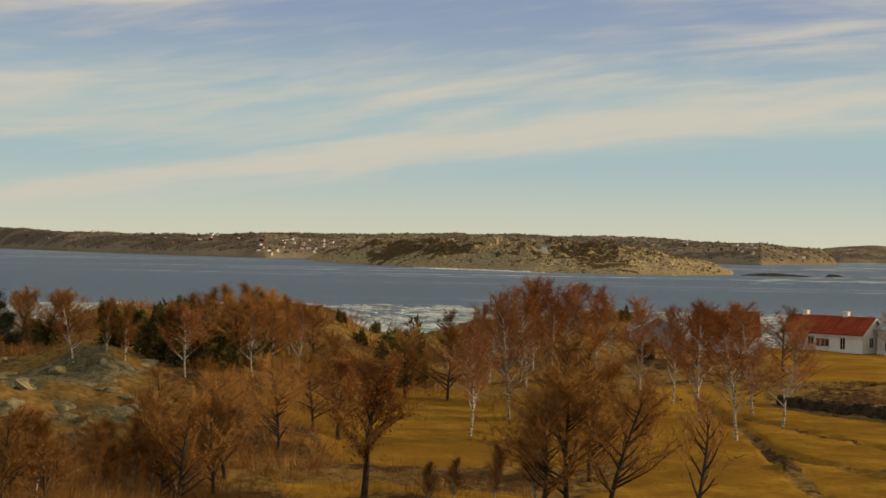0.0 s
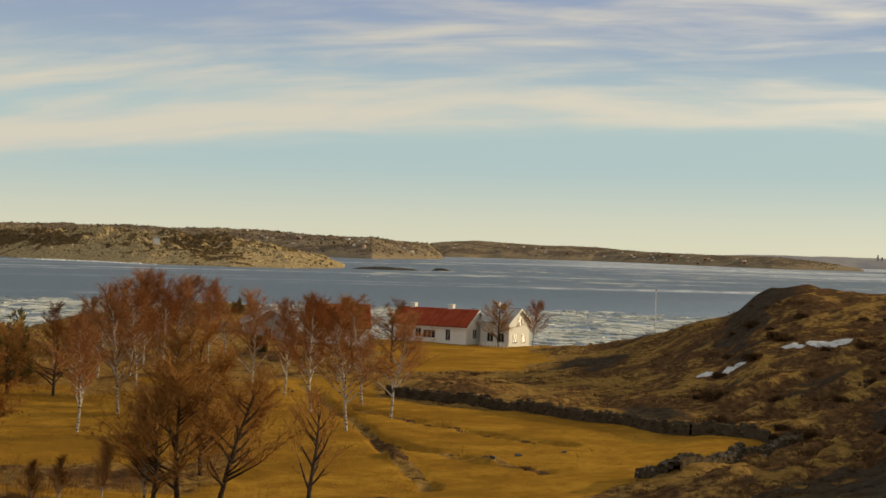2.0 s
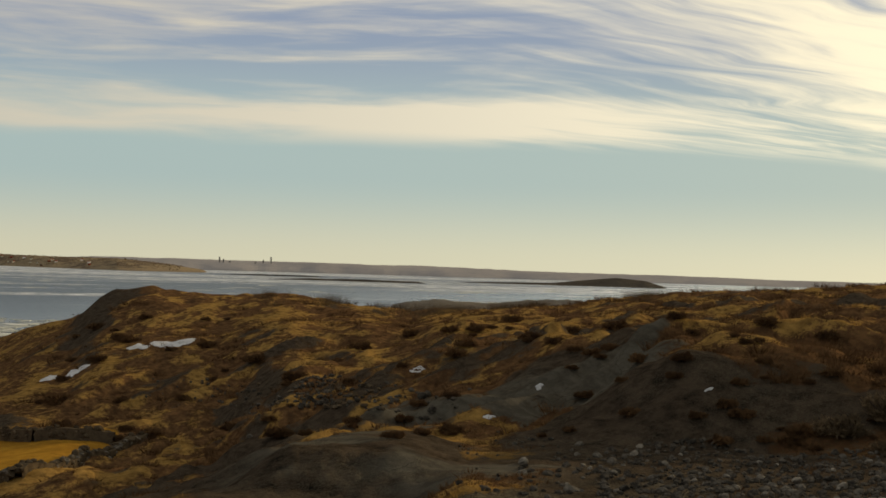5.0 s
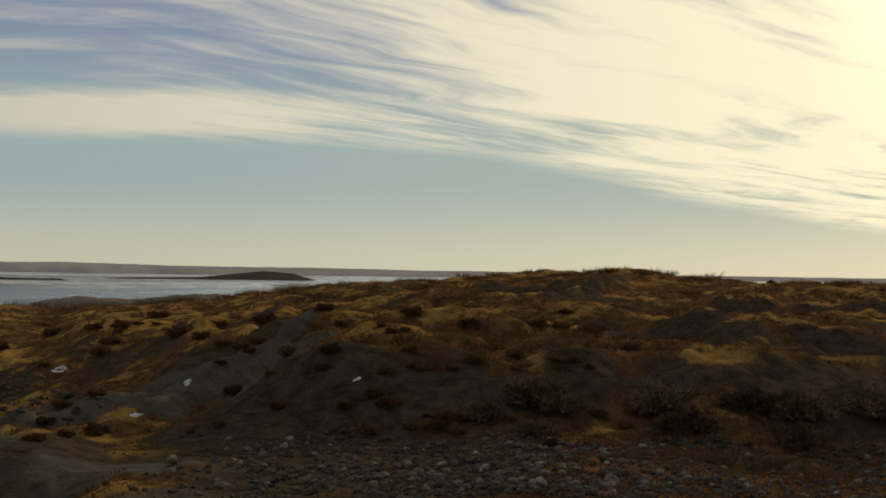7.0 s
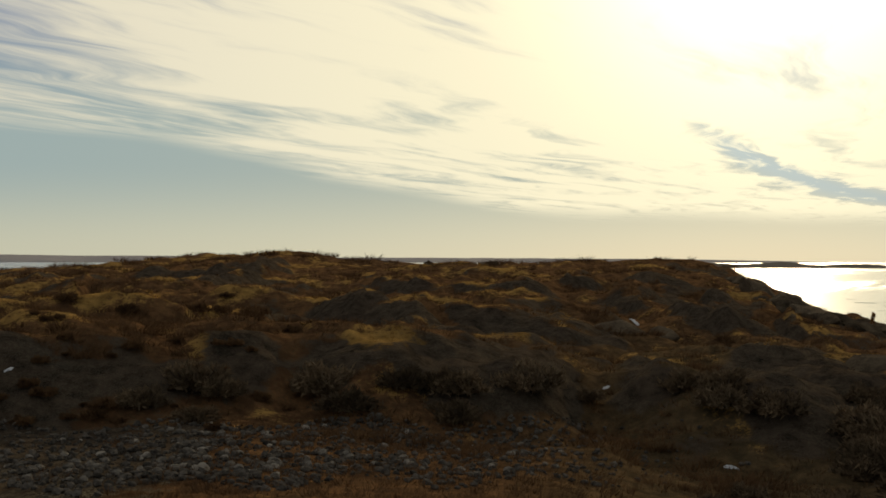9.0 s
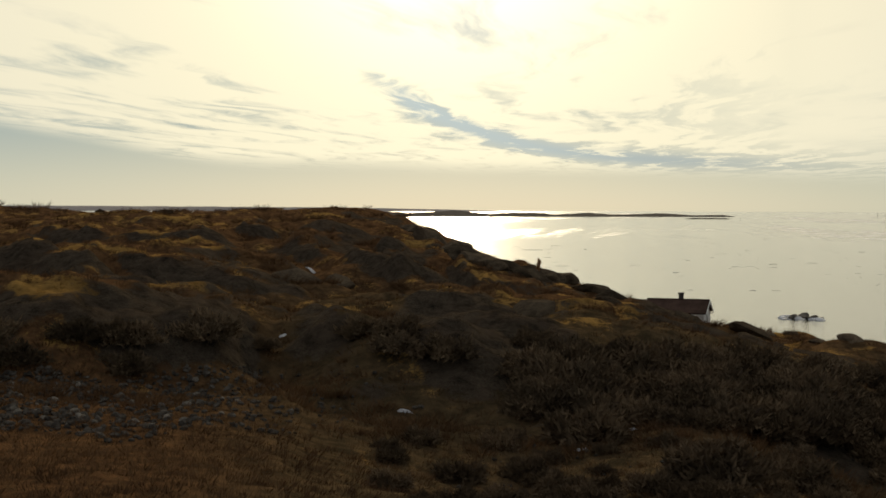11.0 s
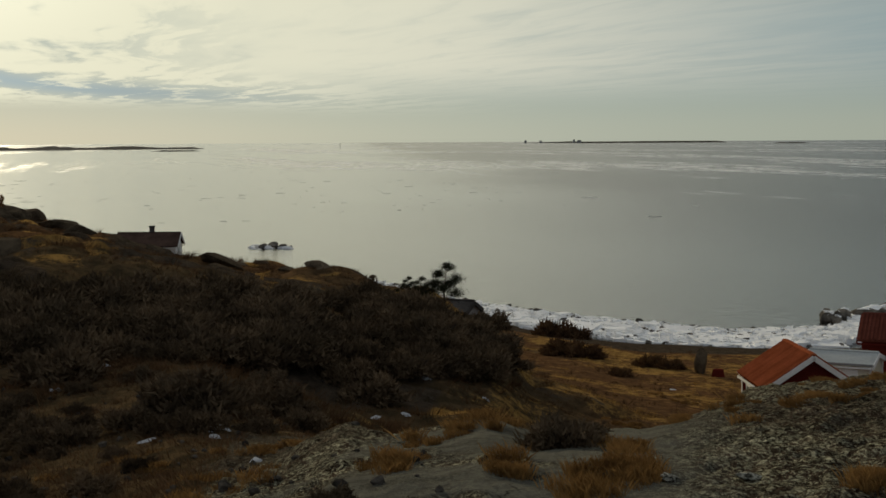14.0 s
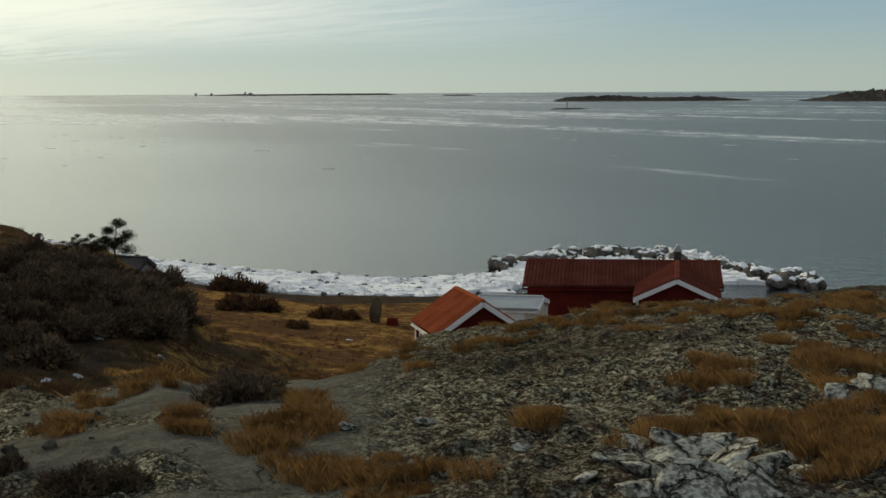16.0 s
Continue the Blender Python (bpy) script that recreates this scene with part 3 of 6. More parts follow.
section(84, 0, 15.4, 28, 12, 39, 11.9, 45, 13.2, 52, 13.5, 62, 13.3, 72, 12.7, 90, 13.3, 130, 12.4, 190, 3, 225, -0.5, 330, -6)
section(88, 0, 15.4, 25, 12.5, 40, 12, 55, 13.5, 90, 12, 120, 10.0, 165, 4, 215, -0.5, 330, -6)
section(91, 0, 15.4, 12, 14.8, 22, 13, 40, 12, 55, 13.0, 100, 10.0, 165, 4, 205, -0.5, 330, -6)
section(94.5, 0, 15.4, 12, 14.9, 20, 13.5, 35, 11.3, 55, 12.2, 85, 10.6, 150, 3, 200, -0.5, 330, -6)
section(97.5, 0, 15.4, 12, 15.1, 20, 14.1, 32, 10.8, 45, 10.3, 70, 11.7, 120, 4, 190, -0.5, 330, -6)
section(100.5, 0, 15.4, 12, 15.2, 18, 14.4, 30, 10.8, 45, 9.8, 62, 11.4, 100, 4, 170, -0.5, 330, -6)
section(103, 0, 15.4, 12, 15.3, 20, 14.3, 30, 11.3, 45, 9.4, 58, 10.6, 85, 4, 120, 2, 148, -0.5, 330, -6)
section(105, 0, 15.4, 12, 15.3, 18, 14.3, 30, 11.3, 45, 8.9, 60, 7.8, 85, 4, 110, 2, 140, -0.5, 330, -6)
section(109, 0, 15.4, 12, 15.3, 17, 14.6, 25, 12.5, 45, 8.3, 75, 4.3, 95, 2.6, 118, 1.1, 130, -0.5, 330, -6)
section(113.5, 0, 15.4, 12, 15.3, 19, 14.75, 25, 13.3, 45, 8, 70, 4.0, 95, 2.5, 116, 1, 130, -0.5, 330, -6)
section(117, 0, 15.4, 12, 15.4, 20, 14.8, 27, 13.2, 50, 7.5, 75, 3.4, 95, 2.4, 116, 0.9, 132, -0.5, 330, -6)
section(121.5, 0, 15.4, 11, 15.5, 19, 15.2, 28, 13.3, 50, 8, 75, 3.4, 95, 2.2, 120, 0.8, 136, -0.5, 330, -6)
section(125, 0, 15.4, 11, 15.5, 18, 15.4, 28, 13.5, 50, 8, 75, 3.6, 95, 2.0, 112, 0.6, 122, -0.5, 330, -6)
section(131.5, 0, 15.4, 11, 15.6, 20, 15.4, 35, 12.5, 70, 5.5, 92, 1.5, 104, -0.5, 330, -6)
section(165, 0, 15.4, 30, 14, 100, 8, 200, 3, 280, -0.5, 330, -6)
section(240, 0, 15.4, 40, 10, 150, 5, 260, -1, 330, -6)
BEARINGS = np.array(sorted(SECTIONS))
# Small rises and dips along the crest of the hill: a bearing, then metres.
CREST = np.array((22, 0, 24, .25, 27, .7, 28.4, .45, 30, .15, 32, -.5, 34, -.3, 36, -.6, 38, -.6, 39.5, -.9, 40.4, -.6, 42, -.7, 46, -.8, 48, -.55, 50, -.45, 52.7, 0, 55, -.1, 57.4, .35, 59.7, .5, 61.1, .4, 62, -.4, 63.6, -.2,
                  66, 0, 71, 0, 73.5, -.4, 74.5, -.6, 76, -.3, 77.2, -.5, 78.7, -.8, 79.3, -.8, 80.4, .4, 81.2, .1, 82, 0))


def form(az, r):
    """Height of the land by its cross-sections alone, for equal arrays of bearing and distance."""
    az = (np.asarray(az, float) + 120) % 360 - 120
    r = np.asarray(r, float)
    k = np.clip(np.searchsorted(BEARINGS, az, side="right") - 1, 0, len(BEARINGS) - 2)
    u = np.clip((az - BEARINGS[k]) / (BEARINGS[k + 1] - BEARINGS[k]), 0, 1)
    u = 0.5 * u + 0.5 * u * u * (3 - 2 * u)
    kk, uu, rr = k.ravel(), u.ravel(), r.ravel()
    z = np.zeros(rr.size)
    for j, b in enumerate(BEARINGS):
        for at_k, w in ((kk == j, 1 - uu), (kk == j - 1, uu)):
            z[at_k] += np.interp(rr[at_k], *SECTIONS[b]) * w[at_k]
    return z.reshape(r.shape)


def line_at(*az_el, z=5.35):
    """Points on the meadow by bearing and slope from the hilltop."""
    return [at(a, (EYE - z) / math.tan(radians(-e))) for a, e in zip(az_el[0::2], az_el[1::2])]


DITCHES = [line_at(9.6, -5.2, 10.6, -5.85, 12.2, -6.97, 14.1, -8.79, 14.9, -9.6), line_at(11.6, -6.15, 12.4, -6.31, 14.5, -6.75, 17.2, -7.23, 20.5, -7.7),
           line_at(12.8, -7.48, 15.0, -8.0, 17.2, -8.49, 19.5, -8.9)]


def ditch(x, y, half):
    """1 in the middle of a field ditch, 0 away from all."""
    best = np.full(np.shape(x), 99.0)
    for pts in DITCHES:
        for a, b in zip(pts, pts[1:]):
            ux, uy = b.x - a.x, b.y - a.y
            u = np.clip(((x - a.x) * ux + (y - a.y) * uy) / (ux * ux + uy * uy), 0, 1)
            best = np.minimum(best, np.hypot(x - a.x - u * ux, y - a.y - u * uy))
    best = best + 0.5 * fbm(x, y, 2.5, 3, 77)
    return step(best, half, half * 0.3)


def smooth_slab(x, y):
    """Where ice-worn smooth slabs lie bare on the near slope."""
    r, az = np.hypot(x, y), np.degrees(np.arctan2(x, y))
    west = 88 + 2.0 * (r - 10.5)
    there = step(az, west - 1.5, west + 1.5) * step(az, 114, 109) * step(r, 8.5, 10) * step(r, 26, 21)
    along, across = x * 0.5 + y * 0.87, -x * 0.87 + y * 0.5
    # grey slabs of the side slope, their side light put into the paler colour
    side = step(az, 31, 35) * step(az, 55, 49) * step(r, 27, 30) * step(r, 68, 54) * step(fbm(x, y, 9, 5, 94, 0.62), 0.0, 0.08) * 0.6
    return np.maximum(there * step(fbm(along, across * 1.6, 5, 4, 91, 0.6), -0.20, -0.13), side)


def knolls(x, y):
    """Rounded rock knolls with sharp creases between them, about 0 to 1.5 m high."""
    along, across = x * 0.94 + y * 0.34, -x * 0.34 + y * 0.94
    return np.abs(fbm(along, across * 1.7, 11, 3, 8, 0.45)) * 4.2 + np.abs(fbm(along, across * 1.4, 4.2, 3, 48, 0.45)) * 1.7 - 0.62


def benches(x, y):
    """Ledges of the rock: short steep faces with long gentle tops, about 0 in the mean."""
    along, across = x * 0.94 + y * 0.34, -x * 0.34 + y * 0.94
    u = 6.5 * fbm(along, across * 1.5, 46, 3, 83, 0.45)
    v = 5.0 * fbm(along + 30, across * 1.3, 17, 3, 87, 0.45)
    saw = lambda q: np.floor(q) + step(q - np.floor(q), 0.0, 0.20) - q - 0.4
    return 1.0 * saw(u) + 0.40 * saw(v)


def relief(x, y):
    """Height of the land with its crags, knolls and ledges, before the finest relief."""
    r, az = np.hypot(x, y), np.degrees(np.arctan2(x, y))
    along, across = x * 0.94 + y * 0.34, -x * 0.34 + y * 0.94
    flat_side = 1 - 0.75 * step(az, 85, 88) * step(r, 55, 75)
    crag = fbm(x, y, 6, 4, 66, 0.6) * 1.7 * step(az, 76, 79) * step(az, 91, 88) * step(r, 75, 90)
    big = crag + fbm(along, across * 1.5, 22, 3, 5) * 1.5 * step(r, 25, 55) * flat_side
    ledge = knolls(x, y) * (0.55 + 0.45 * step(r, 130, 90)) * (0.55 + 0.45 * step(r, 55, 85)) * flat_side * step(r, 15, 44) * (0.87 - 0.35 * step(az, 24, 30)) * (1 - 0.6 * step(az, 42, 47) * step(r, 68, 56))
    bench = benches(x, y) * step(az, 24, 30) * step(az, 99, 90) * step(r, 38, 50) * step(r, 150, 105) * flat_side
    return form(az, r) + np.interp(az, CREST[0::2], CREST[1::2]) * step(r, 85, 125), big + ledge + bench


def lie(x, y, d=1.6):
    """How steep the ground is, and how far it bulges (crowns above 0, hollows below)."""
    z = lambda a, b: np.add(*relief(a, b))
    c, e, w, n, q = z(x, y), z(x + d, y), z(x - d, y), z(x, y + d), z(x, y - d)
    return np.hypot(e - w, n - q) / (2 * d), c - (e + w + n + q) / 4


def covers(x, y):
    """How much of bare rock, dry grass and mown field lies at a place (0 to 1 each), and how rough it is."""
    x, y = np.asarray(x, float), np.asarray(y, float)
    r, az = np.hypot(x, y), np.degrees(np.arctan2(x, y))
    az0, r0 = az, r
    az, r = az + 7 * fbm(x, y, 30, 4, 31) * step(r, 0, 60), r * (1 + 0.35 * fbm(x, y, 30, 4, 37))
    near_wall = np.interp(az0, (20, 23.2, 29.2), (68, 76, 98))
    meadow = step(az, -9, -5) * step(az0, 29, 27.5) * step(0.5 * (r + r0), near_wall - 4, near_wall + 3) * step(r, 160, 120)
    # the field's far bound is the drystone wall
    past_wall = step(r0 - np.interp(az0, (13.2, 17, 19.6, 22.5, 25.2, 28.1), (125, 118, 113, 109, 104, 102.6)), -1.5, 1.0) * step(az0, 12, 13.5)
    lawn = step(az, 11, 13) * step(az, 20, 18.5) * step(r, 150, 172) * step(r, 255, 240)
    along, across = x * 0.94 + y * 0.34, -x * 0.34 + y * 0.94
    litter = 0.6 * step(fbm(x, y, 13, 4, 95), -0.03, 0.16) * step(az, 9.5, 6)
    field = np.maximum(meadow * (1 - past_wall) - litter, lawn) * (1 - 0.9 * ditch(x, y, 0.75))
    slabs = fbm(along, across * 2.6, 22, 5, 11, 0.6) * 2.0 + 0.40
    near_rock = step(az, 82, 96) * step(az, 170, 140) * step(r, 34, 22)
    mound = step(az, -9.5, -12) * step(r, 75, 85) * step(r, 130, 118)
    beach = step(form(az, r), 1.7, 1.2) * step(az, 95, 100)
    rock = slabs + 1.5 * beach + 0.42 * near_rock + 0.5 * step(az, 31, 33) * step(az, 43, 40) * step(r, 28, 29.5) * step(r, 40, 36) + mound * (0.45 + 2.0 * fbm(x, y, 7, 4, 73)) - 0.6 * step(az, 100, 104) * step(r, 60, 70) - 0.25 * step(az, 33, 29) * step(r, 95, 80) - 0.22 * step(az, 22, 26) * step(az, 80, 60) * step(r, 60, 90) - 0.5 * step(az, 56, 64) * step(az, 93, 88) * step(r, 44, 36) - 0.42 * step(az, 52, 62) * step(az, 104, 98) * step(r, 30, 50)
    tufts = fbm(along, across * 1.8, 6, 5, 23, 0.65) * 2.2 + 0.36 + 0.15 * (1 - step(r, 20, 60)) - 0.08 * step(az, 102, 106) * step(r, 40, 60) - 0.32 * step(az, 54, 64) * step(az, 104, 96)
    # on the hill the steep faces are bare rock, the crowns carry grass and the hollows heather
    hill = step(az, 23, 28) * step(az, 104, 99) * step(r, 33, 39)
    steep, crown = lie(x, y)
    patch = fbm(x, y, 7, 5, 61, 0.6)
    faces = 0.22 + 1.7 * (steep - 0.20) + 1.9 * patch + 0.6 * crown - 0.22 * step(r, 70, 90) * step(az, 56, 46) + 0.5 * step(az, 78, 80) * step(az, 88, 86) * step(r, 40, 43) * step(r, 64, 56) + 0.45 * step(az, 58, 61) * step(az, 72, 69) * step(r, 38, 41) * step(r, 62, 55)
    # grass thins eastward; the surplus of gold before that also stands in for sunlight
    hay = 0.36 + 1.0 * crown + 1.5 * fbm(x, y, 4.5, 5, 62, 0.66) - 0.5 * (steep - 0.2) - 0.22 * step(az, 46, 56) - 0.12 * step(az, 72, 78) + 1.9 * fbm(x, y, 1.7, 3, 64)
    rock, tufts = rock * (1 - hill) + faces * hill, tufts * (1 - hill) + hay * hill
    tufts = tufts - 0.45 * step(az, 47, 52) * step(az, 96, 90) * step(r, 38, 34)
    grassy = step(az, -22, -18) * step(az, 23, 19) * step(r, 85, 100)
    rock, tufts = rock - 0.5 * grassy, tufts + 0.22 * grassy
    brow = step(az, 98, 101) * step(az, 126, 120) * step(r, 20, 24) * step(r, 62, 52)
    rock, tufts = rock + brow * (0.15 + 1.6 * fbm(x, y, 6, 5, 63, 0.6)), tufts + brow * (0.05 + 1.4 * fbm(x, y, 2.5, 4, 65))
    slab = smooth_slab(x, y)
    rock, tufts = np.maximum(rock, slab), tufts * (1 - slab)
    tufts = tufts + 0.55 * mound + 0.12 * step(az, 30, 22) * step(az, -20, -8)
    return np.clip(rock, 0, 1), np.clip(tufts, 0, 1), np.clip(field, 0, 1)


def height(x, y):
    """Height of the ground with its ledges, hummocks and hollows."""
    x, y = np.asarray(x, float), np.asarray(y, float)
    r, az = np.hypot(x, y), np.degrees(np.arctan2(x, y))
    rock, tufts, field = covers(x, y)
    z, bumps = relief(x, y)
    calm = np.maximum(field, step(az, 103, 107) * step(r, 55, 70)) * 0.85
    wild = step(az, 24, 30) * step(az, 100, 94) * step(r, 36, 44)
    small = fbm(x, y, 1.6, 4, 9) * (0.22 + 0.25 * wild) + wild * (np.abs(fbm(x, y, 3.6, 4, 45, 0.55)) - 0.12) * 1.5 * step(r, 135, 110) + (np.abs(fbm(x, y, 0.34, 4, 41)) - 0.12) * 0.32 * step(r, 45, 25) * (0.3 + 0.7 * rock) * (1 - 0.8 * smooth_slab(x, y))
    brow = step(az, 94, 98) * step(az, 116, 110) * step(r, 18, 24) * step(r, 70, 58)
    small = small + brow * ((np.abs(fbm(x, y, 4.5, 4, 46, 0.55)) - 0.12) * 2.0)
    hummock = step(az, -10.5, -12.5) * step(r, 78, 88) * step(r, 132, 118)
    z = z + (1 - calm) * (bumps + small - 0.04) + hummock * (np.abs(fbm(x, y, 9, 4, 74, 0.55)) * 3.4 - 0.4)
    return z - 0.45 * ditch(x, y, 0.8)


def ground_at(az, r):
    p = at(az, r)
    return Vector((p.x, p.y, float(height(np.array([p.x]), np.array([p.y]))[0])))


def polar_sheet(name, azs, rs, fn, material, closed=False):
    A, Rr = np.meshgrid(azs, rs)
    X, Y = Rr * np.sin(np.radians(A)), Rr * np.cos(np.radians(A))
    Z = fn(X, Y)
    verts = np.stack([X, Y, Z], -1).reshape(-1, 3)
    m, n = A.shape
    i = np.arange(m * n).reshape(m, n)
    nxt = np.roll(i, -1, 1) if closed else i[:, 1:]
    cur = i if closed else i[:, :-1]
    faces = np.stack([cur[:-1], cur[1:], nxt[1:], nxt[:-1]], -1).reshape(-1, 4)
    me = bpy.data.meshes.new(name)
    me.vertices.add(len(verts))
    me.vertices.foreach_set("co", verts.ravel().astype(np.float32))
    me.loops.add(faces.size)
    me.loops.foreach_set("vertex_index", faces.ravel().astype(np.int32))
    me.polygons.add(len(faces))
    me.polygons.foreach_set("loop_start", np.arange(0, faces.size, 4, dtype=np.int32))
    me.update(calc_edges=True)
    me.validate()
    me.materials.append(material)
    me.shade_smooth()
    return me, X, Y, Z


azs = np.concatenate([np.arange(-22, 136, 0.2), np.arange(136, 338, 4.0)])
rs = np.concatenate([[0.0, 0.5, 2, 4, 6], np.geomspace(7, 30, 150)[:-1], np.geomspace(30, 325, 240)])
me, GX, GY, GZ = polar_sheet("ground", azs, rs, height, GROUND, closed=True)
rock, tufts, field = covers(GX, GY)
# the hilltop underfoot: bare rock with tufts in its hollows
underfoot = step(np.hypot(GX, GY), 9.0, 6.5)
rock = rock + (np.clip(0.62 + 1.3 * fbm(GX, GY, 2.6, 4, 91), 0, 1) - rock) * underfoot
tufts = tufts + (0.75 - tufts) * underfoot
tint = me.color_attributes.new("cover", "FLOAT_COLOR", "POINT")
tint.data.foreach_set("color", np.stack([rock, tufts, field, 1 - smooth_slab(GX, GY)], -1).ravel().astype(np.float32))
ground = tagged(new("ground", me), "rocky headland of heather, dry grass and bare grey rock", "ground", kind="structure")

# ---- the sea ----
sea_rings = np.concatenate([[1.0], np.geomspace(60, 4985, 40)])
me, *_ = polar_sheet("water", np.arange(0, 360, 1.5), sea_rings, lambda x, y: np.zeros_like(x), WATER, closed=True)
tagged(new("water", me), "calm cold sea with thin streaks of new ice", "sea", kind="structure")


# ---- islands and the far coast ----
def landform(name, label, rows, material, depth, rough=0.35, seed=1, step_az=0.05, cat="island", crag=0.0, rows_out=34):
    """Land out at sea. rows: bearing, distance of its waterline, height of its crest."""
    a, d, h = (np.array(c, float) for c in zip(*rows))
    azs = np.arange(a[0], a[-1] + 1e-6, step_az)
    dd, hh = np.interp(azs, a, d), np.interp(azs, a, h)
    hh = hh * step(azs, a[0], a[0] + 0.25) * step(azs, a[-1], a[-1] - 0.25)
    v = np.linspace(0, 1, rows_out)
    A, V = np.meshgrid(azs, v)
    wob = fbm(A * 10, A * 0, 12, 2, seed + 20)
    D = dd[None] * (1 + 0.02 * wob * (1 - V)) + V * depth
    X, Y = D * np.sin(np.radians(A)), D * np.cos(np.radians(A))
    shape = np.sin(np.pi * np.clip(V * 0.99, 0, 1)) ** 0.85
    n = fbm(X, Y, depth * 0.3, 5, seed, 0.6) * 2
    cr = np.abs(fbm(X, Y, depth * 0.09, 4, seed + 5)) * 2
    fine_cr = np.abs(fbm(X, Y, depth * 0.03, 4, seed + 8, 0.6)) * 2
    Z = hh[None] * shape * (1 + 0.45 * crag * (fine_cr - 0.3) + rough * n * (1 - 0.6 * shape) + crag * (cr - 0.4)) - 0.9
    Z[0] = -1.5
    Z[-1] = -1.5
    verts = np.stack([X, Y, Z], -1).reshape(-1, 3)
    i = np.arange(A.size).reshape(A.shape)
    faces = np.stack([i[:-1, :-1], i[:-1, 1:], i[1:, 1:], i[1:, :-1]], -1).reshape(-1, 4)
    ob = tagged(new(name, mesh_of(name, verts, faces, material)), label, cat, kind="structure")
    return ob, lambda az, t: (D[int(t * (rows_out - 1)), int((az - a[0]) / step_az)], Z[int(t * (rows_out - 1)), int((az - a[0]) / step_az)])


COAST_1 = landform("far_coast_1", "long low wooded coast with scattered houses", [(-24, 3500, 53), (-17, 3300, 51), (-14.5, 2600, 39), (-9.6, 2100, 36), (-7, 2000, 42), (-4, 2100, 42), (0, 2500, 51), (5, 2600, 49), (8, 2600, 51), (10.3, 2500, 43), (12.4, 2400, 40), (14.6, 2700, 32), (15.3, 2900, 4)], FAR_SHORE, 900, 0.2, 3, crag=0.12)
ISLAND_1 = landform("island_1", "rocky island with scrub and pale bare rock", [(-5.5, 1800, 0), (-4.6, 1600, 16), (-3, 1450, 24), (0, 1280, 29), (2.6, 1200, 29), (4.4, 1160, 29), (5.2, 1150, 27), (7, 1140, 24), (9, 1150, 18), (10.5, 1180, 10), (11.3, 1200, 2), (11.5, 1210, 0)], NEAR_SHORE, 420, 0.30, 5, 0.03, crag=0.5, rows_out=80)
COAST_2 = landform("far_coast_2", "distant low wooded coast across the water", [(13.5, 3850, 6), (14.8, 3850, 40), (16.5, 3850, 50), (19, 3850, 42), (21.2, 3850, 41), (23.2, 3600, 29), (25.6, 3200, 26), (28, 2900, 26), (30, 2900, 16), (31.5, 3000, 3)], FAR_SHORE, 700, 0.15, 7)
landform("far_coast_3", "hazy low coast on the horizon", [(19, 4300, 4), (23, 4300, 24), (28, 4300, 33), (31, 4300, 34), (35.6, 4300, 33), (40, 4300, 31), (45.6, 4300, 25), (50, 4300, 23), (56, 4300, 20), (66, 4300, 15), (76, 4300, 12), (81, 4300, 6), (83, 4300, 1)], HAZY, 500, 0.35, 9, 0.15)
landform("island_2", "low wooded island far out in the sound", [(40.8, 2300, 0), (42, 2300, 2), (45, 2300, 4), (46, 2300, 9), (47.5, 2300, 15), (48.6, 2300, 12), (49.6, 2300, 0)], SHADED_ISLE, 250, 0.15, 12)
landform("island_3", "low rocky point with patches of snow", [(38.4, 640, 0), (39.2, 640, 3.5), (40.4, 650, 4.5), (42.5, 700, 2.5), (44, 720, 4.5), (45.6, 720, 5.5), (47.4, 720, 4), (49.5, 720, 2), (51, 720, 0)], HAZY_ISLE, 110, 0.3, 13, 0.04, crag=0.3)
landform("skerry_1", "long flat skerry of bare rock", [(33.2, 1950, 0), (35, 1950, 3), (37.5, 1950, 4), (39.7, 1950, 3), (40.2, 1950, 0)], SHADED_ISLE, 60, 0.3, 14, 0.05, crag=0.3)
landform("skerry_2", "long flat skerry of bare rock", [(31.4, 2600, 0), (33, 2600, 3), (35.6, 2600, 3), (36.2, 2600, 0)], SHADED_ISLE, 80, 0.3, 15, 0.05, crag=0.3)
landform("skerry_3", "low dark skerry off the island's point", [(11.4, 1190, 0), (12, 1200, 2.5), (13, 1215, 3.2), (14.0, 1215, 2), (14.5, 1215, 0)], SHADED_ISLE, 40, 0.3, 16, 0.02, crag=0.4)
landform("skerry_4", "low dark skerry off the island's point", [(14.6, 1240, 0), (15, 1240, 3), (15.3, 1240, 2.4), (15.7, 1240, 0)], SHADED_ISLE, 30, 0.3, 17, 0.02, crag=0.4)
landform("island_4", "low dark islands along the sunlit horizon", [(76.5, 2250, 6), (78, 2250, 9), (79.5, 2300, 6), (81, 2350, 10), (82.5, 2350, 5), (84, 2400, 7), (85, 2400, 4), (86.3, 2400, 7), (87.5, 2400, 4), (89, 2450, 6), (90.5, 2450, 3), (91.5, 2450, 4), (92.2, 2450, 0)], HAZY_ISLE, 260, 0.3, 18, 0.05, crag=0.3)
landform("skerry_5", "flat skerry before the far islands", [(89.8, 2050, 0), (90.4, 2050, 2.4), (91.6, 2050, 2.2), (92.1, 2050, 0)], SHADED_ISLE, 60, 0.3, 19, 0.03)
landform("island_5", "flat islands on the horizon", [(104.2, 4000, 0), (106.4, 3900, 5), (107, 3800, 4), (109, 3800, 5), (112, 3800, 5), (112.6, 3800, 0)], SHADED_ISLE, 300, 0.3, 20, 0.05)
landform("island_6", "flat islet on the horizon", [(114, 3300, 0), (114.4, 3300, 3), (115.2, 3300, 3), (115.7, 3300, 0)], SHADED_ISLE, 120, 0.3, 21, 0.03)
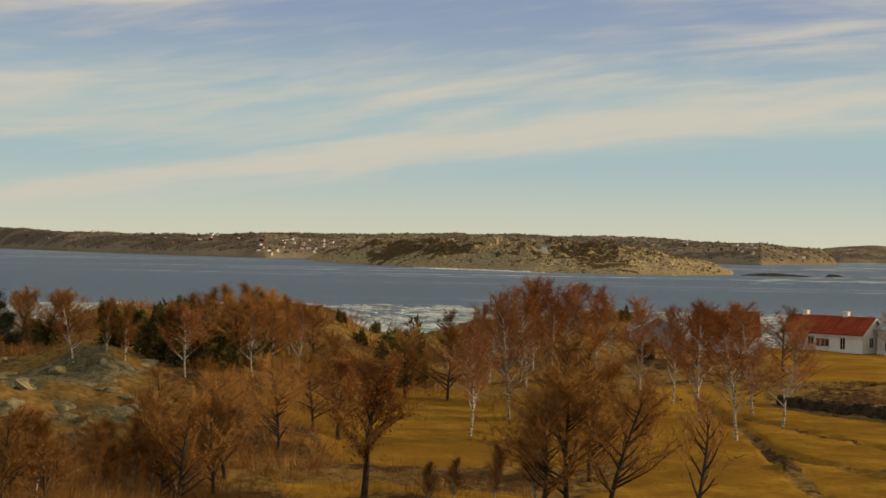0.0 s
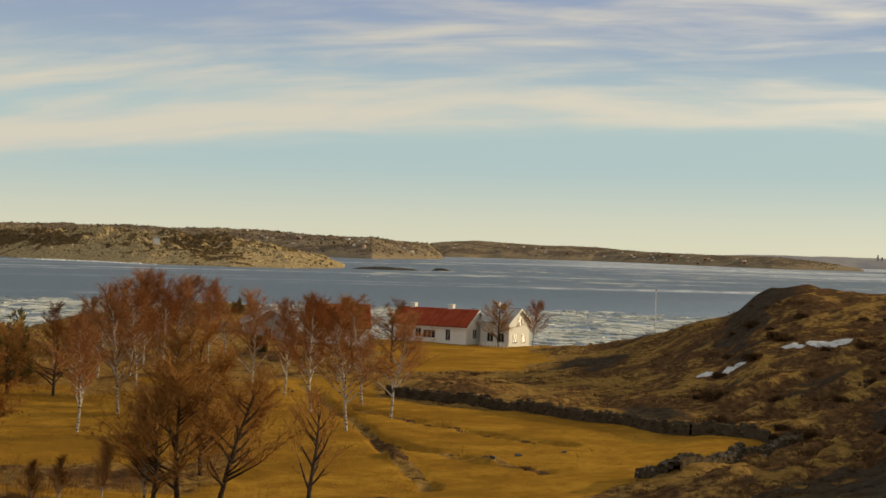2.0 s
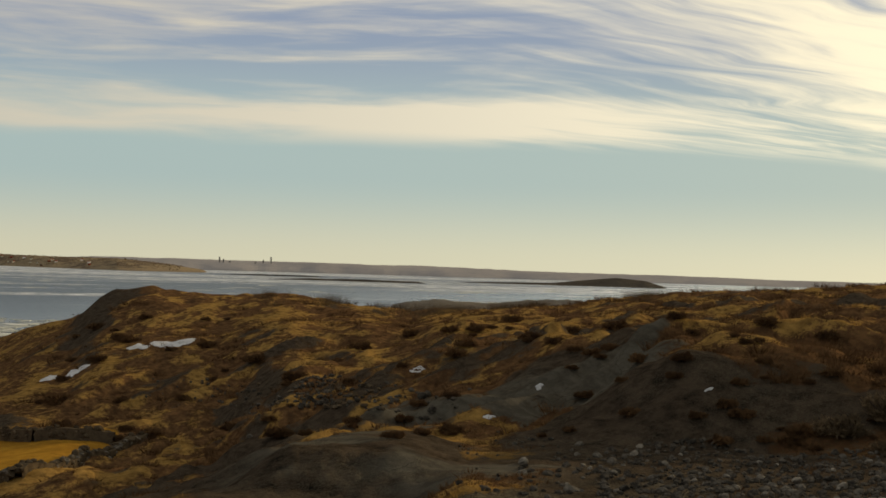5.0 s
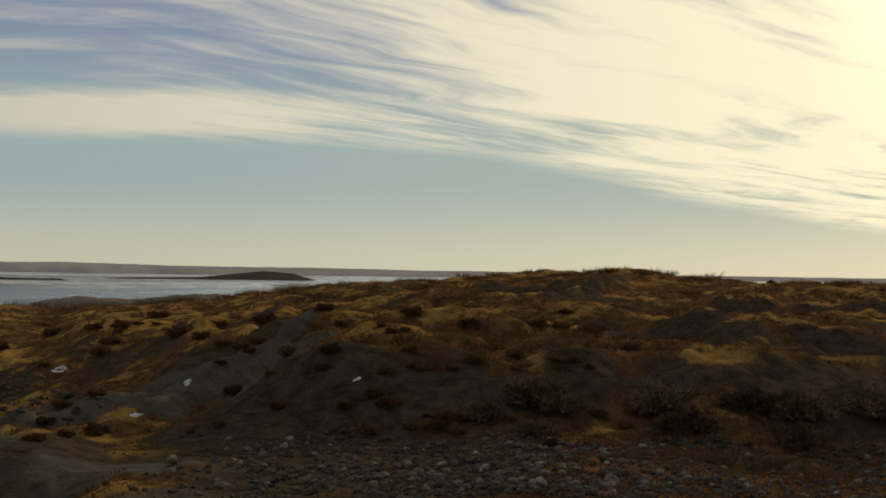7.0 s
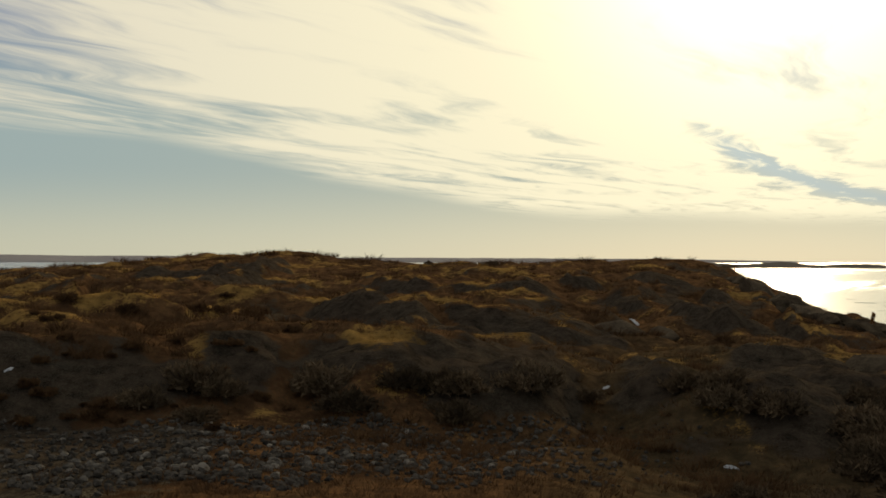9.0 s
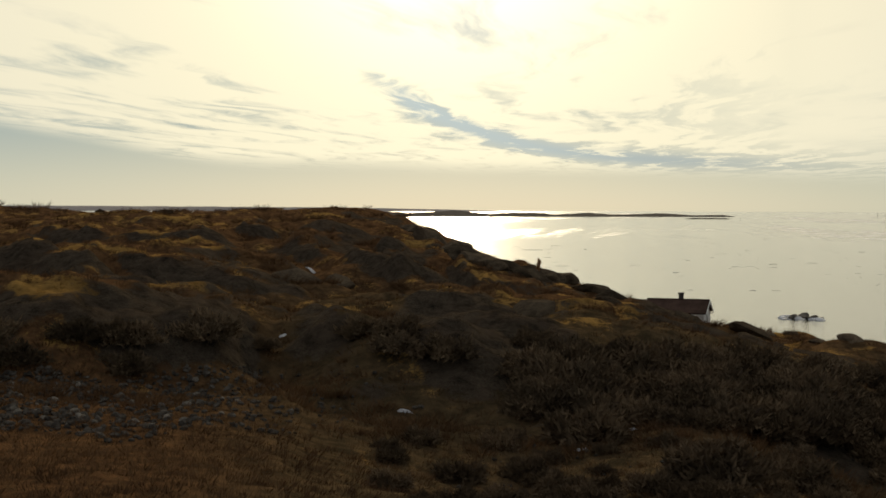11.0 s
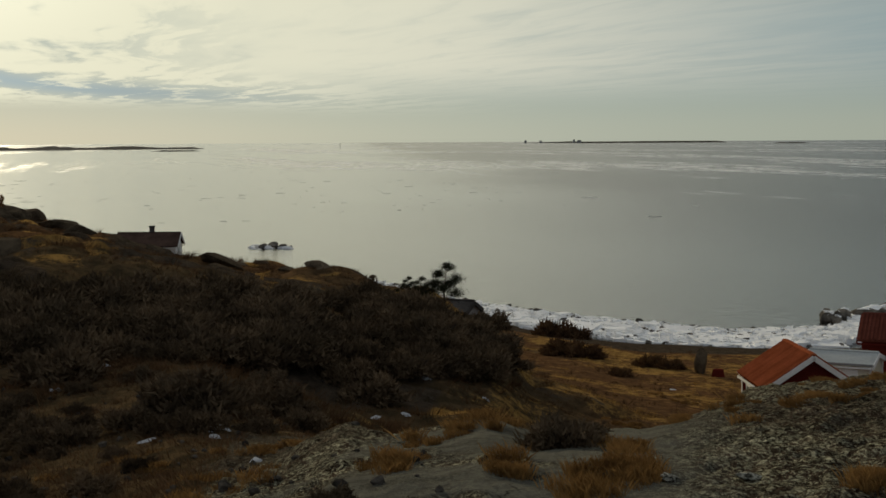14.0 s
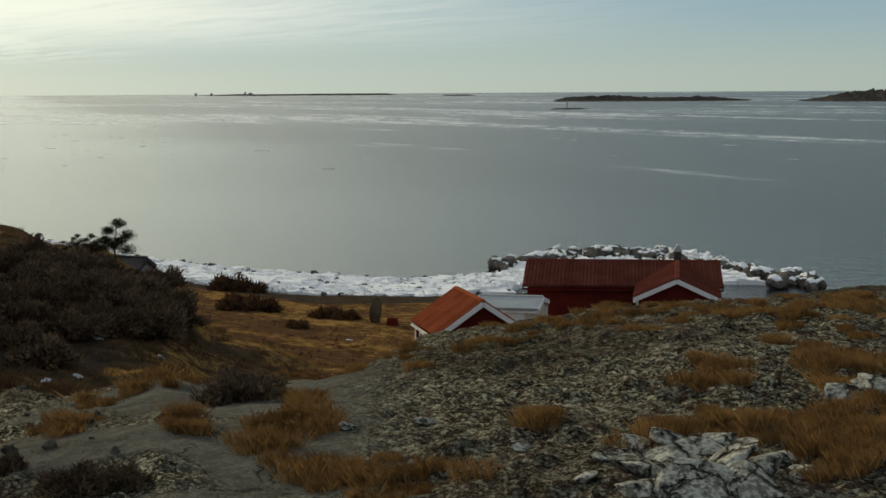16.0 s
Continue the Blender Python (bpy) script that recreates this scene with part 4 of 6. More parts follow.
landform("island_7", "low rocky islands with patches of ice before them", [(118.4, 1800, 0), (119, 1800, 5), (120.2, 1800, 7), (121.2, 1800, 7), (122.5, 1800, 5), (124.3, 1800, 6), (125.6, 1800, 3), (126.4, 1800, 0.3), (127.8, 1750, 0.3), (128.4, 1720, 3), (129.4, 1700, 9), (131, 1700, 14), (134, 1700, 14), (137, 1700, 0)], SHADED_ISLE, 220, 0.4, 22, 0.04, crag=0.8)
landform("skerry_6", "flat skerry with a beacon", [(118.1, 1180, 0), (118.6, 1180, 1.6), (119.6, 1180, 2), (120.3, 1180, 0)], SHADED_ISLE, 25, 0.3, 23, 0.03)


def woods(name, label, spot, az0, az1, n, tall, seed):
    """Scrub and low woodland on distant land, as one object."""
    g = np.random.RandomState(seed)
    V = []
    for i in range(n):
        az, t = g.uniform(az0, az1), g.uniform(0.06, 0.55)
        r, z = spot(az, t)
        r = r + g.uniform(-8, 8)
        if z < 1.0:
            continue
        c = at(az + g.uniform(-0.02, 0.02), r, z - 0.6)
        for k in range(3):
            a, h = g.uniform(0, 6.28), tall * g.uniform(0.4, 1.2)
            w = h * g.uniform(0.4, 0.9)
            s = Vector((math.cos(a) * w, math.sin(a) * w, 0))
            o = Vector((g.normal(0, w), g.normal(0, w), 0))
            V += [tuple(c + o - s), tuple(c + o + s), tuple(c + o + Vector((g.normal(0, w * 0.4), g.normal(0, w * 0.4), h + 0.6)))]
    F = [(i, i + 1, i + 2) for i in range(0, len(V), 3)]
    return tagged(new(name, mesh_of(name, V, F, FAR_WOOD)), label, "scrub", kind="stuff")


woods("island_scrub", "brown leafless scrub on the rocky island", ISLAND_1[1], -5.0, 10.8, 1100, 1.2, 71)
woods("coast_woodland", "brown leafless woodland on the far coast", COAST_1[1], -17.5, 15.0, 2200, 2.4, 72)
woods("coast_woodland", "dark leafless woodland on the distant coast", COAST_2[1], 14.5, 30.5, 700, 2.0, 73)


def sight(az, el):
    """Where the line from the hilltop at that bearing and slope (degrees) first meets the ground or the sea."""
    q = (az + 22) / 0.2
    i = int(q)
    column = GZ[:, i] * (1 - q + i) + GZ[:, i + 1] * (q - i)
    r = np.geomspace(7, 320, 1600)
    ground_z = np.maximum(np.interp(r, rs, column), 0)
    k = np.argmax(ground_z >= EYE + r * math.tan(radians(el)))
    if k == 0:
        return at(az, EYE / math.tan(radians(-el)), 0.0) if el < 0 else at(az, 300, 0)
    return at(az, r[k], ground_z[k])


# ---- buildings ----
def window(parent, x, y, z, w, h, turn, frame_mat=None, bars=1):
    """A window in a wall, its outer face along local -y, turned about z."""
    hold = base("window", (x, y, z), turn)
    hold.parent = parent
    t = 0.09
    rows = [(-w / 2 - t, w / 2 + t, -0.06, 0.04, -t, 0), (-w / 2 - t, w / 2 + t, -0.06, 0.04, h, h + t),
            (-w / 2 - t, -w / 2, -0.06, 0.04, 0, h), (w / 2, w / 2 + t, -0.06, 0.04, 0, h)]
    for k in range(bars):
        cx = -w / 2 + w * (k + 1) / (bars + 1)
        rows.append((cx - 0.03, cx + 0.03, -0.04, 0.03, 0, h))
    part("frame", boxes(*rows), frame_mat or WHITE_WOOD, hold)
    part("pane", boxes((-w / 2, w / 2, -0.02, 0.02, 0, h)), PANE, hold)
    return hold


def door(parent, x, y, z, w, h, turn, mat):
    hold = base("door", (x, y, z), turn)
    hold.parent = parent
    part("frame", boxes((-w / 2 - 0.1, -w / 2, -0.06, 0.04, 0, h + 0.1), (w / 2, w / 2 + 0.1, -0.06, 0.04, 0, h + 0.1), (-w / 2, w / 2, -0.06, 0.04, h, h + 0.1)), WHITE_WOOD, hold)
    part("leaf", boxes((-w / 2, w / 2, -0.03, 0.03, 0, h)), mat, hold)
    part("handle", boxes((w / 2 - 0.14, w / 2 - 0.06, -0.09, -0.03, 1.0, 1.05)), DARK_ROOF, hold)
    return hold


def gable_house(name, label, place, turn, length, depth, wall_h, rise, wall_mat, roof_mat, windows=(), doors=(), chimneys=(), ribs=0.0, trim_mat=None, sunk=1.2, group="", lap=0.35, board=0.0):
    """A house with its ridge along local x; -y is its front. windows: side (f, b, l, r), position, sill, width, height."""
    trim_mat = trim_mat or WHITE_WOOD
    h = base(name, place, turn, label, "house" if "house" in name or "cottage" in name or "cabin" in name else "shed", group)
    L, D = length / 2, depth / 2
    body = prism([(-D, -sunk), (D, -sunk), (D, wall_h), (0, wall_h + rise), (-D, wall_h)], -L, L)
    bmesh.ops.transform(body, matrix=Matrix.Rotation(math.pi / 2, 4, "Z"), verts=body.verts)
    wall = part("wall", body, wall_mat, h)
    if board:
        n_side = int(length / board)
        bm = bmesh.new()
        for i in range(n_side):
            x = -L + (i + 0.5) * length / n_side
            box(bm, x - 0.025, x + 0.025, -D - 0.02, -D, 0, wall_h - 0.05)
        n_end = int(depth / board)
        for i in range(n_end):
            y = -D + (i + 0.5) * depth / n_end
            top = wall_h + rise * (1 - abs(y) / D) - 0.1
            for s in (-1, 1):
                box(bm, min(s * L, s * (L + 0.02)), max(s * L, s * (L + 0.02)), y - 0.025, y + 0.025, 0, top)
        part("battening", bm, wall_mat, h)
    slope = math.atan2(rise, D)
    run = D / math.cos(slope) + lap
    for s in (-1, 1):
        m = Matrix.Translation((0, 0, wall_h + rise + 0.02)) @ (Matrix.Rotation(math.pi, 4, "Z") if s < 0 else Matrix.Identity(4)) @ Matrix.Rotation(-slope, 4, "X")
        bm = boxes((-L - lap, L + lap, 0, run, 0, 0.12))
        bmesh.ops.transform(bm, matrix=m, verts=bm.verts)
        roof = part("roof", bm, roof_mat, h)
        if ribs:
            n = int((length + 2 * lap) / ribs)
            bm = prism([(-ribs * 0.42, 0.1), (ribs * 0.42, 0.1), (ribs * 0.22, 0.12 + ribs * 0.24), (-ribs * 0.22, 0.12 + ribs * 0.24)], 0.02, run)
            row = bpy.data.meshes.new("roof_rib")
            bm.to_mesh(row)
            bm.free()
            row.materials.append(roof_mat)
            for i in range(n):
                t = part("roof_rib", row, None, roof)
                t.matrix_basis = m @ Matrix.Translation((-L - lap + (i + 0.5) * (length + 2 * lap) / n, 0, 0))
    part("ridge", boxes((-L - lap, L + lap, -0.16, 0.16, wall_h + rise + 0.06, wall_h + rise + 0.2), bevel=0.05), roof_mat, h)
    for s in (-1, 1):
        for q in (-1, 1):
            bm = boxes((-0.03, 0.03, 0, run, -0.14, 0.11))
            m = Matrix.Translation((s * (L + lap + 0.032), 0, wall_h + rise)) @ (Matrix.Rotation(math.pi, 4, "Z") if q < 0 else Matrix.Identity(4)) @ Matrix.Rotation(-slope, 4, "X")
            bmesh.ops.transform(bm, matrix=m, verts=bm.verts)
            part("bargeboard", bm, trim_mat, h)
        part("gutter", boxes((-L - lap, L + lap, s * (D + lap * 0.8) - 0.06, s * (D + lap * 0.8) + 0.06, wall_h - lap * math.tan(slope) - 0.16, wall_h - lap * math.tan(slope) - 0.06)), trim_mat, h)
    for s in (-1, 1):
        for q in (-1, 1):
            part("corner_board", boxes((s * L - 0.07, s * L + 0.07, q * D - 0.07, q * D + 0.07, 0, wall_h - 0.06)), trim_mat, h)
    for side, u, sill, w, hh in windows:
        x, y, a = {"f": (u, -D - 0.01, 0), "b": (u, D + 0.01, 180), "r": (L + 0.01, u, 90), "l": (-L - 0.01, u, -90)}[side]
        window(h, x, y, sill, w, hh, a, bars=2 if w > 1.6 else 1)
    for side, u, w, hh in doors:
        x, y, a = {"f": (u, -D - 0.01, 0), "b": (u, D + 0.01, 180), "r": (L + 0.01, u, 90), "l": (-L - 0.01, u, -90)}[side]
        door(h, x, y, 0, w, hh, a, trim_mat)
    for x, y, w, top, mat in chimneys:
        low_z = wall_h + rise - abs(y) * rise / D - 0.4
        c = part("chimney", boxes((x - w / 2, x + w / 2, y - w / 2, y + w / 2, low_z, wall_h + rise + top)), mat, h)
        part("chimney_cap", boxes((x - w / 2 - 0.08, x + w / 2 + 0.08, y - w / 2 - 0.08, y + w / 2 + 0.08, wall_h + rise + top, wall_h + rise + top + 0.12)), mat, c)
    return h


gable_house("long_white_house", "long white wooden house with a red tiled roof", at(15.15, 231.5, 3.45), -45, 13.6, 7.2, 2.75, 2.35, WHITE_WOOD, RED_TILE,
            windows=[("f", 0.2, 0.75, 2.2, 1.15), ("f", 3.6, 0.45, 0.8, 1.7), ("f", -4.2, 0.9, 1.2, 1.2), ("f", -1.8, 0.9, 1.0, 1.2), ("r", -0.9, 0.8, 1.2, 1.4), ("r", 1.5, 0.8, 0.9, 1.4)],
            doors=[("l", 0, 0.95, 2.05)], chimneys=[(-5.0, 0.2, 0.8, 0.75, WHITE_WOOD), (2.0, 0.2, 0.8, 0.75, WHITE_WOOD)], ribs=0.3)
gable_house("white_gable_house", "white two-storey wooden house with its gable in the sun", at(17.75, 229, 2.75), -50, 5.2, 6.2, 4.3, 2.0, WHITE_WOOD, PALE_ROOF,
            windows=[("f", -0.8, 1.2, 1.1, 1.3), ("f", 1.2, 1.2, 1.1, 1.3), ("r", -1.3, 1.0, 1.0, 1.3), ("r", 1.2, 1.0, 1.0, 1.3), ("r", 0.0, 3.7, 0.9, 1.2)],
            chimneys=[(-1.8, 0.3, 0.7, 0.8, WHITE_WOOD)])
porch = base("verandah", at(17.45, 223.4, 2.9), -50, "low white-boarded verandah with open railing", "verandah")
part("deck", boxes((-2.6, 2.6, -1.2, 1.2, -0.9, 0.1)), WHITE_WOOD, porch)
for i in range(9):
    part("post", boxes((-2.55 + i * 0.63, -2.45 + i * 0.63, -1.18, -1.08, 0.1, 1.0)), WHITE_WOOD, porch)
part("handrail", boxes((-2.6, 2.6, -1.2, -1.06, 1.0, 1.1)), WHITE_WOOD, porch)
gable_house("grey_house", "grey-boarded gabled house with a dull roof behind birches", at(8.45, 203, 4.1), 84, 9.0, 7.4, 3.3, 1.9, GREY_WALL, GREY_ROOF,
            windows=[("l", 0.3, 1.2, 0.7, 1.3), ("l", -2.2, 1.2, 0.7, 1.3), ("r", 0.0, 1.2, 0.9, 1.2)], doors=[("f", 0.6, 0.95, 2.05)])
gable_house("red_roofed_house", "pale-walled house with a red tiled roof behind birches", at(11.1, 207, 4.1), -8, 8.6, 7.0, 2.7, 2.9, WHITE_WOOD, RED_TILE,
            windows=[("f", -2.8, 0.9, 1.1, 1.3), ("f", 2.2, 0.9, 1.1, 1.3), ("r", 0, 0.9, 0.9, 1.2)], doors=[("f", 0.0, 0.95, 2.05)], chimneys=[(1.2, 0.2, 0.9, 0.9, RED_TILE)], ribs=0.3)
gable_house("shore_cabin", "small white cabin with a dark roof and chimney", at(89.85, 166, 4.3), -100, 6.4, 4.4, 1.85, 1.2, WHITE_WOOD, BROWN_ROOF,
            windows=[("f", -1.6, 0.7, 0.9, 0.8), ("f", 1.6, 0.7, 0.9, 0.8), ("r", 0, 0.7, 0.9, 0.8)], doors=[("f", 0, 0.85, 1.7)], chimneys=[(0.3, 0.1, 0.5, 0.75, DARK_ROOF)])
gable_house("red_boathouse", "long dark-red boathouse with a red tiled roof", at(121.3, 90, 2.6), -121.3, 11.2, 7.0, 3.55, 1.0, RED_WOOD, BARN_TILE,
            doors=[("f", -1.2, 1.0, 2.0)], ribs=0.22, trim_mat=RED_WOOD, board=0.16, lap=0.3)
gable_house("red_boathouse_wing", "gabled dark-red wing with white bargeboards", at(123.45, 85.6, 2.6), -33.45, 8.4, 4.4, 3.6, 1.0, RED_WOOD, BARN_TILE,
            ribs=0.22, board=0.2, lap=0.22)
flue = base("flue_pipe", at(123.45, 89.9, 7.1), -121, "grey sheet-metal flue pipe with a cowl", "chimney")
part("pipe", boxes((-0.22, 0.22, -0.22, 0.22, 0, 0.8), bevel=0.04), DARK_ROOF, flue)
part("cowl", prism([(-0.3, 0.8), (0.3, 0.8), (0, 1.25)], -0.28, 0.28), PALE_ROOF, flue)
near_eave, far_eave = at(113.9, 73.7), at(113.0, 78.6)
ridge_way = (near_eave - far_eave).normalized()
side_way = Vector((-ridge_way.y, ridge_way.x, 0))
mid = (near_eave + far_eave) / 2 + side_way * 2.45
gable_house("orange_cottage", "small dark-walled cottage with a bright orange tiled roof", (mid.x, mid.y, 3.0), math.degrees(math.atan2(ridge_way.y, ridge_way.x)), 5.0, 4.6, 2.35, 1.55, RED_WOOD, ORANGE_TILE,
            windows=[("r", 0.2, 0.9, 1.2, 1.0), ("f", -1.0, 0.9, 0.9, 0.9)], ribs=0.22, lap=0.25, board=0.14)
gable_house("boat_shelter", "low cream-walled shelter with a pale sheet roof", at(116.9, 84, 3.5), -128, 3.6, 3.4, 1.85, 0.4, CREAM_WOOD, PALE_ROOF, lap=0.12, doors=[("f", 0.6, 0.8, 1.5)])
p = ground_at(101.8, 96)
gable_house("bush_shed", "little grey-roofed shed among dark shrubs", (p.x, p.y, EYE - 96 * math.tan(radians(6.5)) - 1.65), -130, 2.6, 2.2, 1.1, 0.55, GREY_ROOF, DARK_ROOF, lap=0.15, trim_mat=DARK_ROOF)
pole = base("flagpole", at(23.6, 196, float(height(*[np.array([v]) for v in at(23.6, 196)[:2]])[0]) - 0.2), 0, "slim white flagpole with a gilt ball", "flagpole")
bm = bmesh.new()
bmesh.ops.create_cone(bm, segments=8, radius1=0.09, radius2=0.045, depth=6.2, matrix=Matrix.Translation((0, 0, 3.1)), cap_ends=True)
part("mast", bm, WHITE_WOOD, pole)
bm = bmesh.new()
bmesh.ops.create_uvsphere(bm, u_segments=8, v_segments=6, radius=0.1, matrix=Matrix.Translation((0, 0, 6.25)))
part("ball", bm, ORANGE_TILE, pole)
part("footing", boxes((-0.2, 0.2, -0.2, 0.2, -0.2, 0.35), bevel=0.04), STONE, pole)


# ---- stones ----
def stone_mesh(seed, size=(1, 1, 1), mat=None, name="stone", rough=0.35, subdiv=2):
    rnd = random.Random(seed)
    bm = bmesh.new()
    bmesh.ops.create_icosphere(bm, subdivisions=subdiv, radius=0.5)
    off = Vector((rnd.random() * 90, rnd.random() * 90, rnd.random() * 90))
    cuts = [(Vector((rnd.uniform(-1, 1), rnd.uniform(-1, 1), rnd.uniform(-0.3, 1))).normalized(), rnd.uniform(0.28, 0.44)) for _ in range(6)]
    for v in bm.verts:
        v.co *= 1 + rough * noise.noise(v.co * 1.8 + off)
        for nrm, d in cuts:
            over = v.co.dot(nrm) - d
            if over > 0:
                v.co -= nrm * over * 0.85
        v.co = Vector((v.co.x * size[0], v.co.y * size[1], v.co.z * size[2]))
    me = bpy.data.meshes.new(name)
    bm.to_mesh(me)
    bm.free()
    me.materials.append(mat or STONE)
    return me


rnd = random.Random(4)
STONES = [stone_mesh(k, (1, rnd.uniform(0.7, 1), rnd.uniform(0.55, 0.85))) for k in range(8)]
WALL_STONES = [stone_mesh(40 + k, (1, rnd.uniform(0.7, 1), rnd.uniform(0.55, 0.85)), WALL_STONE, subdiv=1) for k in range(6)]
SMALL_STONES = [stone_mesh(20 + k, (1, rnd.uniform(0.7, 1), rnd.uniform(0.55, 0.85)), subdiv=1) for k in range(6)]


def spun(place, size, rnd, flat=1.0):
    return Matrix.Translation(place) @ Euler((rnd.uniform(-0.4, 0.4), rnd.uniform(-0.4, 0.4), rnd.uniform(0, 6.28))).to_matrix().to_4x4() @ Matrix.Diagonal((size, size, size * flat, 1))


def drystone_wall(label, ends, tall, n, seed, meshes=WALL_STONES):
    rnd = random.Random(seed)
    wall = base("drystone_wall", ends[0], 0, label, "stone wall")
    pts = [Vector((p[0], p[1], 0)) for p in ends]
    V, F = [], []
    for a, b in zip(pts, pts[1:]):
        m = max(int((b - a).length / 1.5), 1)
        for j in range(m + 1):
            c = a.lerp(b, j / m)
            s = Vector((-(b - a).y, (b - a).x, 0)).normalized()
            g = float(height(np.array([c.x]), np.array([c.y]))[0]) - wall.matrix_world.translation.z
            c = c - Vector((*wall.matrix_world.translation.xy, 0))
            k = len(V)
            for off, z in ((-0.40, -0.3), (-0.30, tall * 0.86), (0.30, tall * 0.86), (0.40, -0.3)):
                V.append((c.x + s.x * off, c.y + s.y * off, g + z))
            if j:
                F += [(k - 4 + i, k + i, k + i + 1, k - 3 + i) for i in range(3)]
    part("core", mesh_of("core", V, F, WALL_STONE), None, wall)
    lens = [(b - a).length for a, b in zip(pts, pts[1:])]
    placed = []
    for i in range(n):
        d = rnd.random() * sum(lens)
        k = 0
        while d > lens[k]:
            d -= lens[k]
            k += 1
        p = pts[k].lerp(pts[k + 1], d / lens[k])
        side = Vector((-(pts[k + 1] - pts[k]).y, (pts[k + 1] - pts[k]).x, 0)).normalized()
        lev = (i % 5) / 5
        p = p + side * rnd.choice((-1, 1)) * rnd.uniform(0.18, 0.36) * (1 - 0.3 * lev)
        placed.append((p, lev * tall + rnd.uniform(-0.05, 0.08)))
    hs = height(np.array([p.x for p, _ in placed]), np.array([p.y for p, _ in placed]))
    for (p, z), g in zip(placed, hs):
        ob = new("stone", rnd.choice(meshes))
        ob.parent = wall
        p.z = g + z
        ob.matrix_basis = wall.matrix_world.inverted() @ spun(p, rnd.uniform(0.28, 0.55), rnd)
    # the many small stones of its heart
    V, F = [], []
    inv = wall.matrix_world.inverted()
    for i in range(n * 2):
        d = rnd.random() * sum(lens)
        k = 0
        while d > lens[k]:
            d -= lens[k]
            k += 1
        p = pts[k].lerp(pts[k + 1], d / lens[k])
        side = Vector((-(pts[k + 1] - pts[k]).y, (pts[k + 1] - pts[k]).x, 0)).normalized()
        lev = rnd.random()
        p = p + side * rnd.uniform(-0.36, 0.36) * (1 - 0.5 * lev)
        p.z = float(height(np.array([p.x]), np.array([p.y]))[0]) + lev * tall
        m = inv @ spun(p, rnd.uniform(0.3, 0.65), rnd)
        me = rnd.choice(WALL_STONES)
        o = len(V)
        V += [tuple(m @ v.co) for v in me.vertices]
        F += [tuple(o + j for j in f.vertices) for f in me.polygons]
    tagged(part("rubble", mesh_of("rubble", V, F, WALL_STONE), None, wall), kind="stuff")
    return wall


bpy.context.view_layer.update()


# ---- trees ----
def tube(V, F, p0, p1, r0, r1, sides):
    d = (p1 - p0).normalized()
    a = d.orthogonal().normalized()
    b = d.cross(a)
    k = len(V)
    for p, r in ((p0, r0), (p1, r1)):
        for i in range(sides):
            t = 6.2832 * i / sides
            V.append(tuple(p + a * (r * math.cos(t)) + b * (r * math.sin(t))))
    for i in range(sides):
        j = (i + 1) % sides
        F.append((k + i, k + j, k + sides + j, k + sides + i))


def grow_tree(seed, tall, thick, fork=0.4, spread=0.7, upright=0.35, droop=0.0, twigs=1500, lean=0.05, limbs=16, twig_len=0.55, twig_r=0.013):
    """Trunk and crown of a bare tree, as two meshes' vertices and faces."""
    rnd = random.Random(seed)
    wood, fine = ([], []), ([], [])
    tips = []

    def jitter(v, k):
        return (v + Vector((rnd.gauss(0, k), rnd.gauss(0, k), rnd.gauss(0, k)))).normalized()

    spine = [Vector((0, 0, -0.4))]
    way = Vector((rnd.gauss(0, lean), rnd.gauss(0, lean), 1)).normalized()
    n = 9
    for i in range(n):
        way = jitter(way * 6 + Vector((0, 0, 0.6)), 0.35)
        spine.append(spine[-1] + way * (tall + 0.4) / n * 0.93)
    radius = lambda t: thick * (1 - t) ** 0.8 + 0.018
    for i in range(n):
        tube(*wood, spine[i], spine[i + 1], radius(i / n), radius((i + 1) / n), 7)
    for j in range(limbs):
        t = fork + (1 - fork) * (j + rnd.random() * 0.7) / limbs
        k = min(int(t * n), n - 1)
        p = spine[k].lerp(spine[k + 1], t * n - k)
        a = rnd.uniform(0, 6.283) + j * 2.4
        out = Vector((math.cos(a), math.sin(a), 0))
        d = (out * spread + Vector((0, 0, upright + 0.35 * t)) + Vector((0, 0, 0.2))).normalized()
        ln = tall * (0.42 * (1 - t) + 0.13) * rnd.uniform(0.7, 1.2) * (0.6 + 0.6 * spread)
        r = radius(t) * 0.55
        q = p
        m = 4
        for s in range(m):
            d = jitter(d * 5 + Vector((0, 0, 0.45 - droop)), 0.6)
            e = q + d * ln / m
            tube(*(wood if s < 2 else fine), q, e, r * (1 - s / m) + 0.012, r * (1 - (s + 1) / m) + 0.010, 5 if s < 2 else 3)
            tips.append((e, d))
            for b in range(2):
                d2 = jitter(d + Vector((rnd.gauss(0, 0.6), rnd.gauss(0, 0.6), 0.25)), 0.25)
                l2 = ln * 0.33 * rnd.uniform(0.6, 1.2)
                e2 = e + d2 * l2
                tube(*fine, e, e2, 0.016, 0.010, 3)
                tips += [(e2, d2), (e.lerp(e2, 0.5), d2)]
            q = e
    tips.append((spine[-1], way))
    for i in range(twigs):
        p, d = rnd.choice(tips)
        d = jitter(d + Vector((rnd.gauss(0, 0.95), rnd.gauss(0, 0.95), rnd.gauss(0.1, 0.6) - droop)), 0.35)
        ln = twig_len * rnd.uniform(0.5, 1.4)
        s = d.orthogonal().normalized() * twig_r
        k = len(fine[0])
        fine[0].extend((tuple(p - s), tuple(p + s), tuple(p + d * ln)))
        fine[1].append((k, k + 1, k + 2))
    return wood, fine


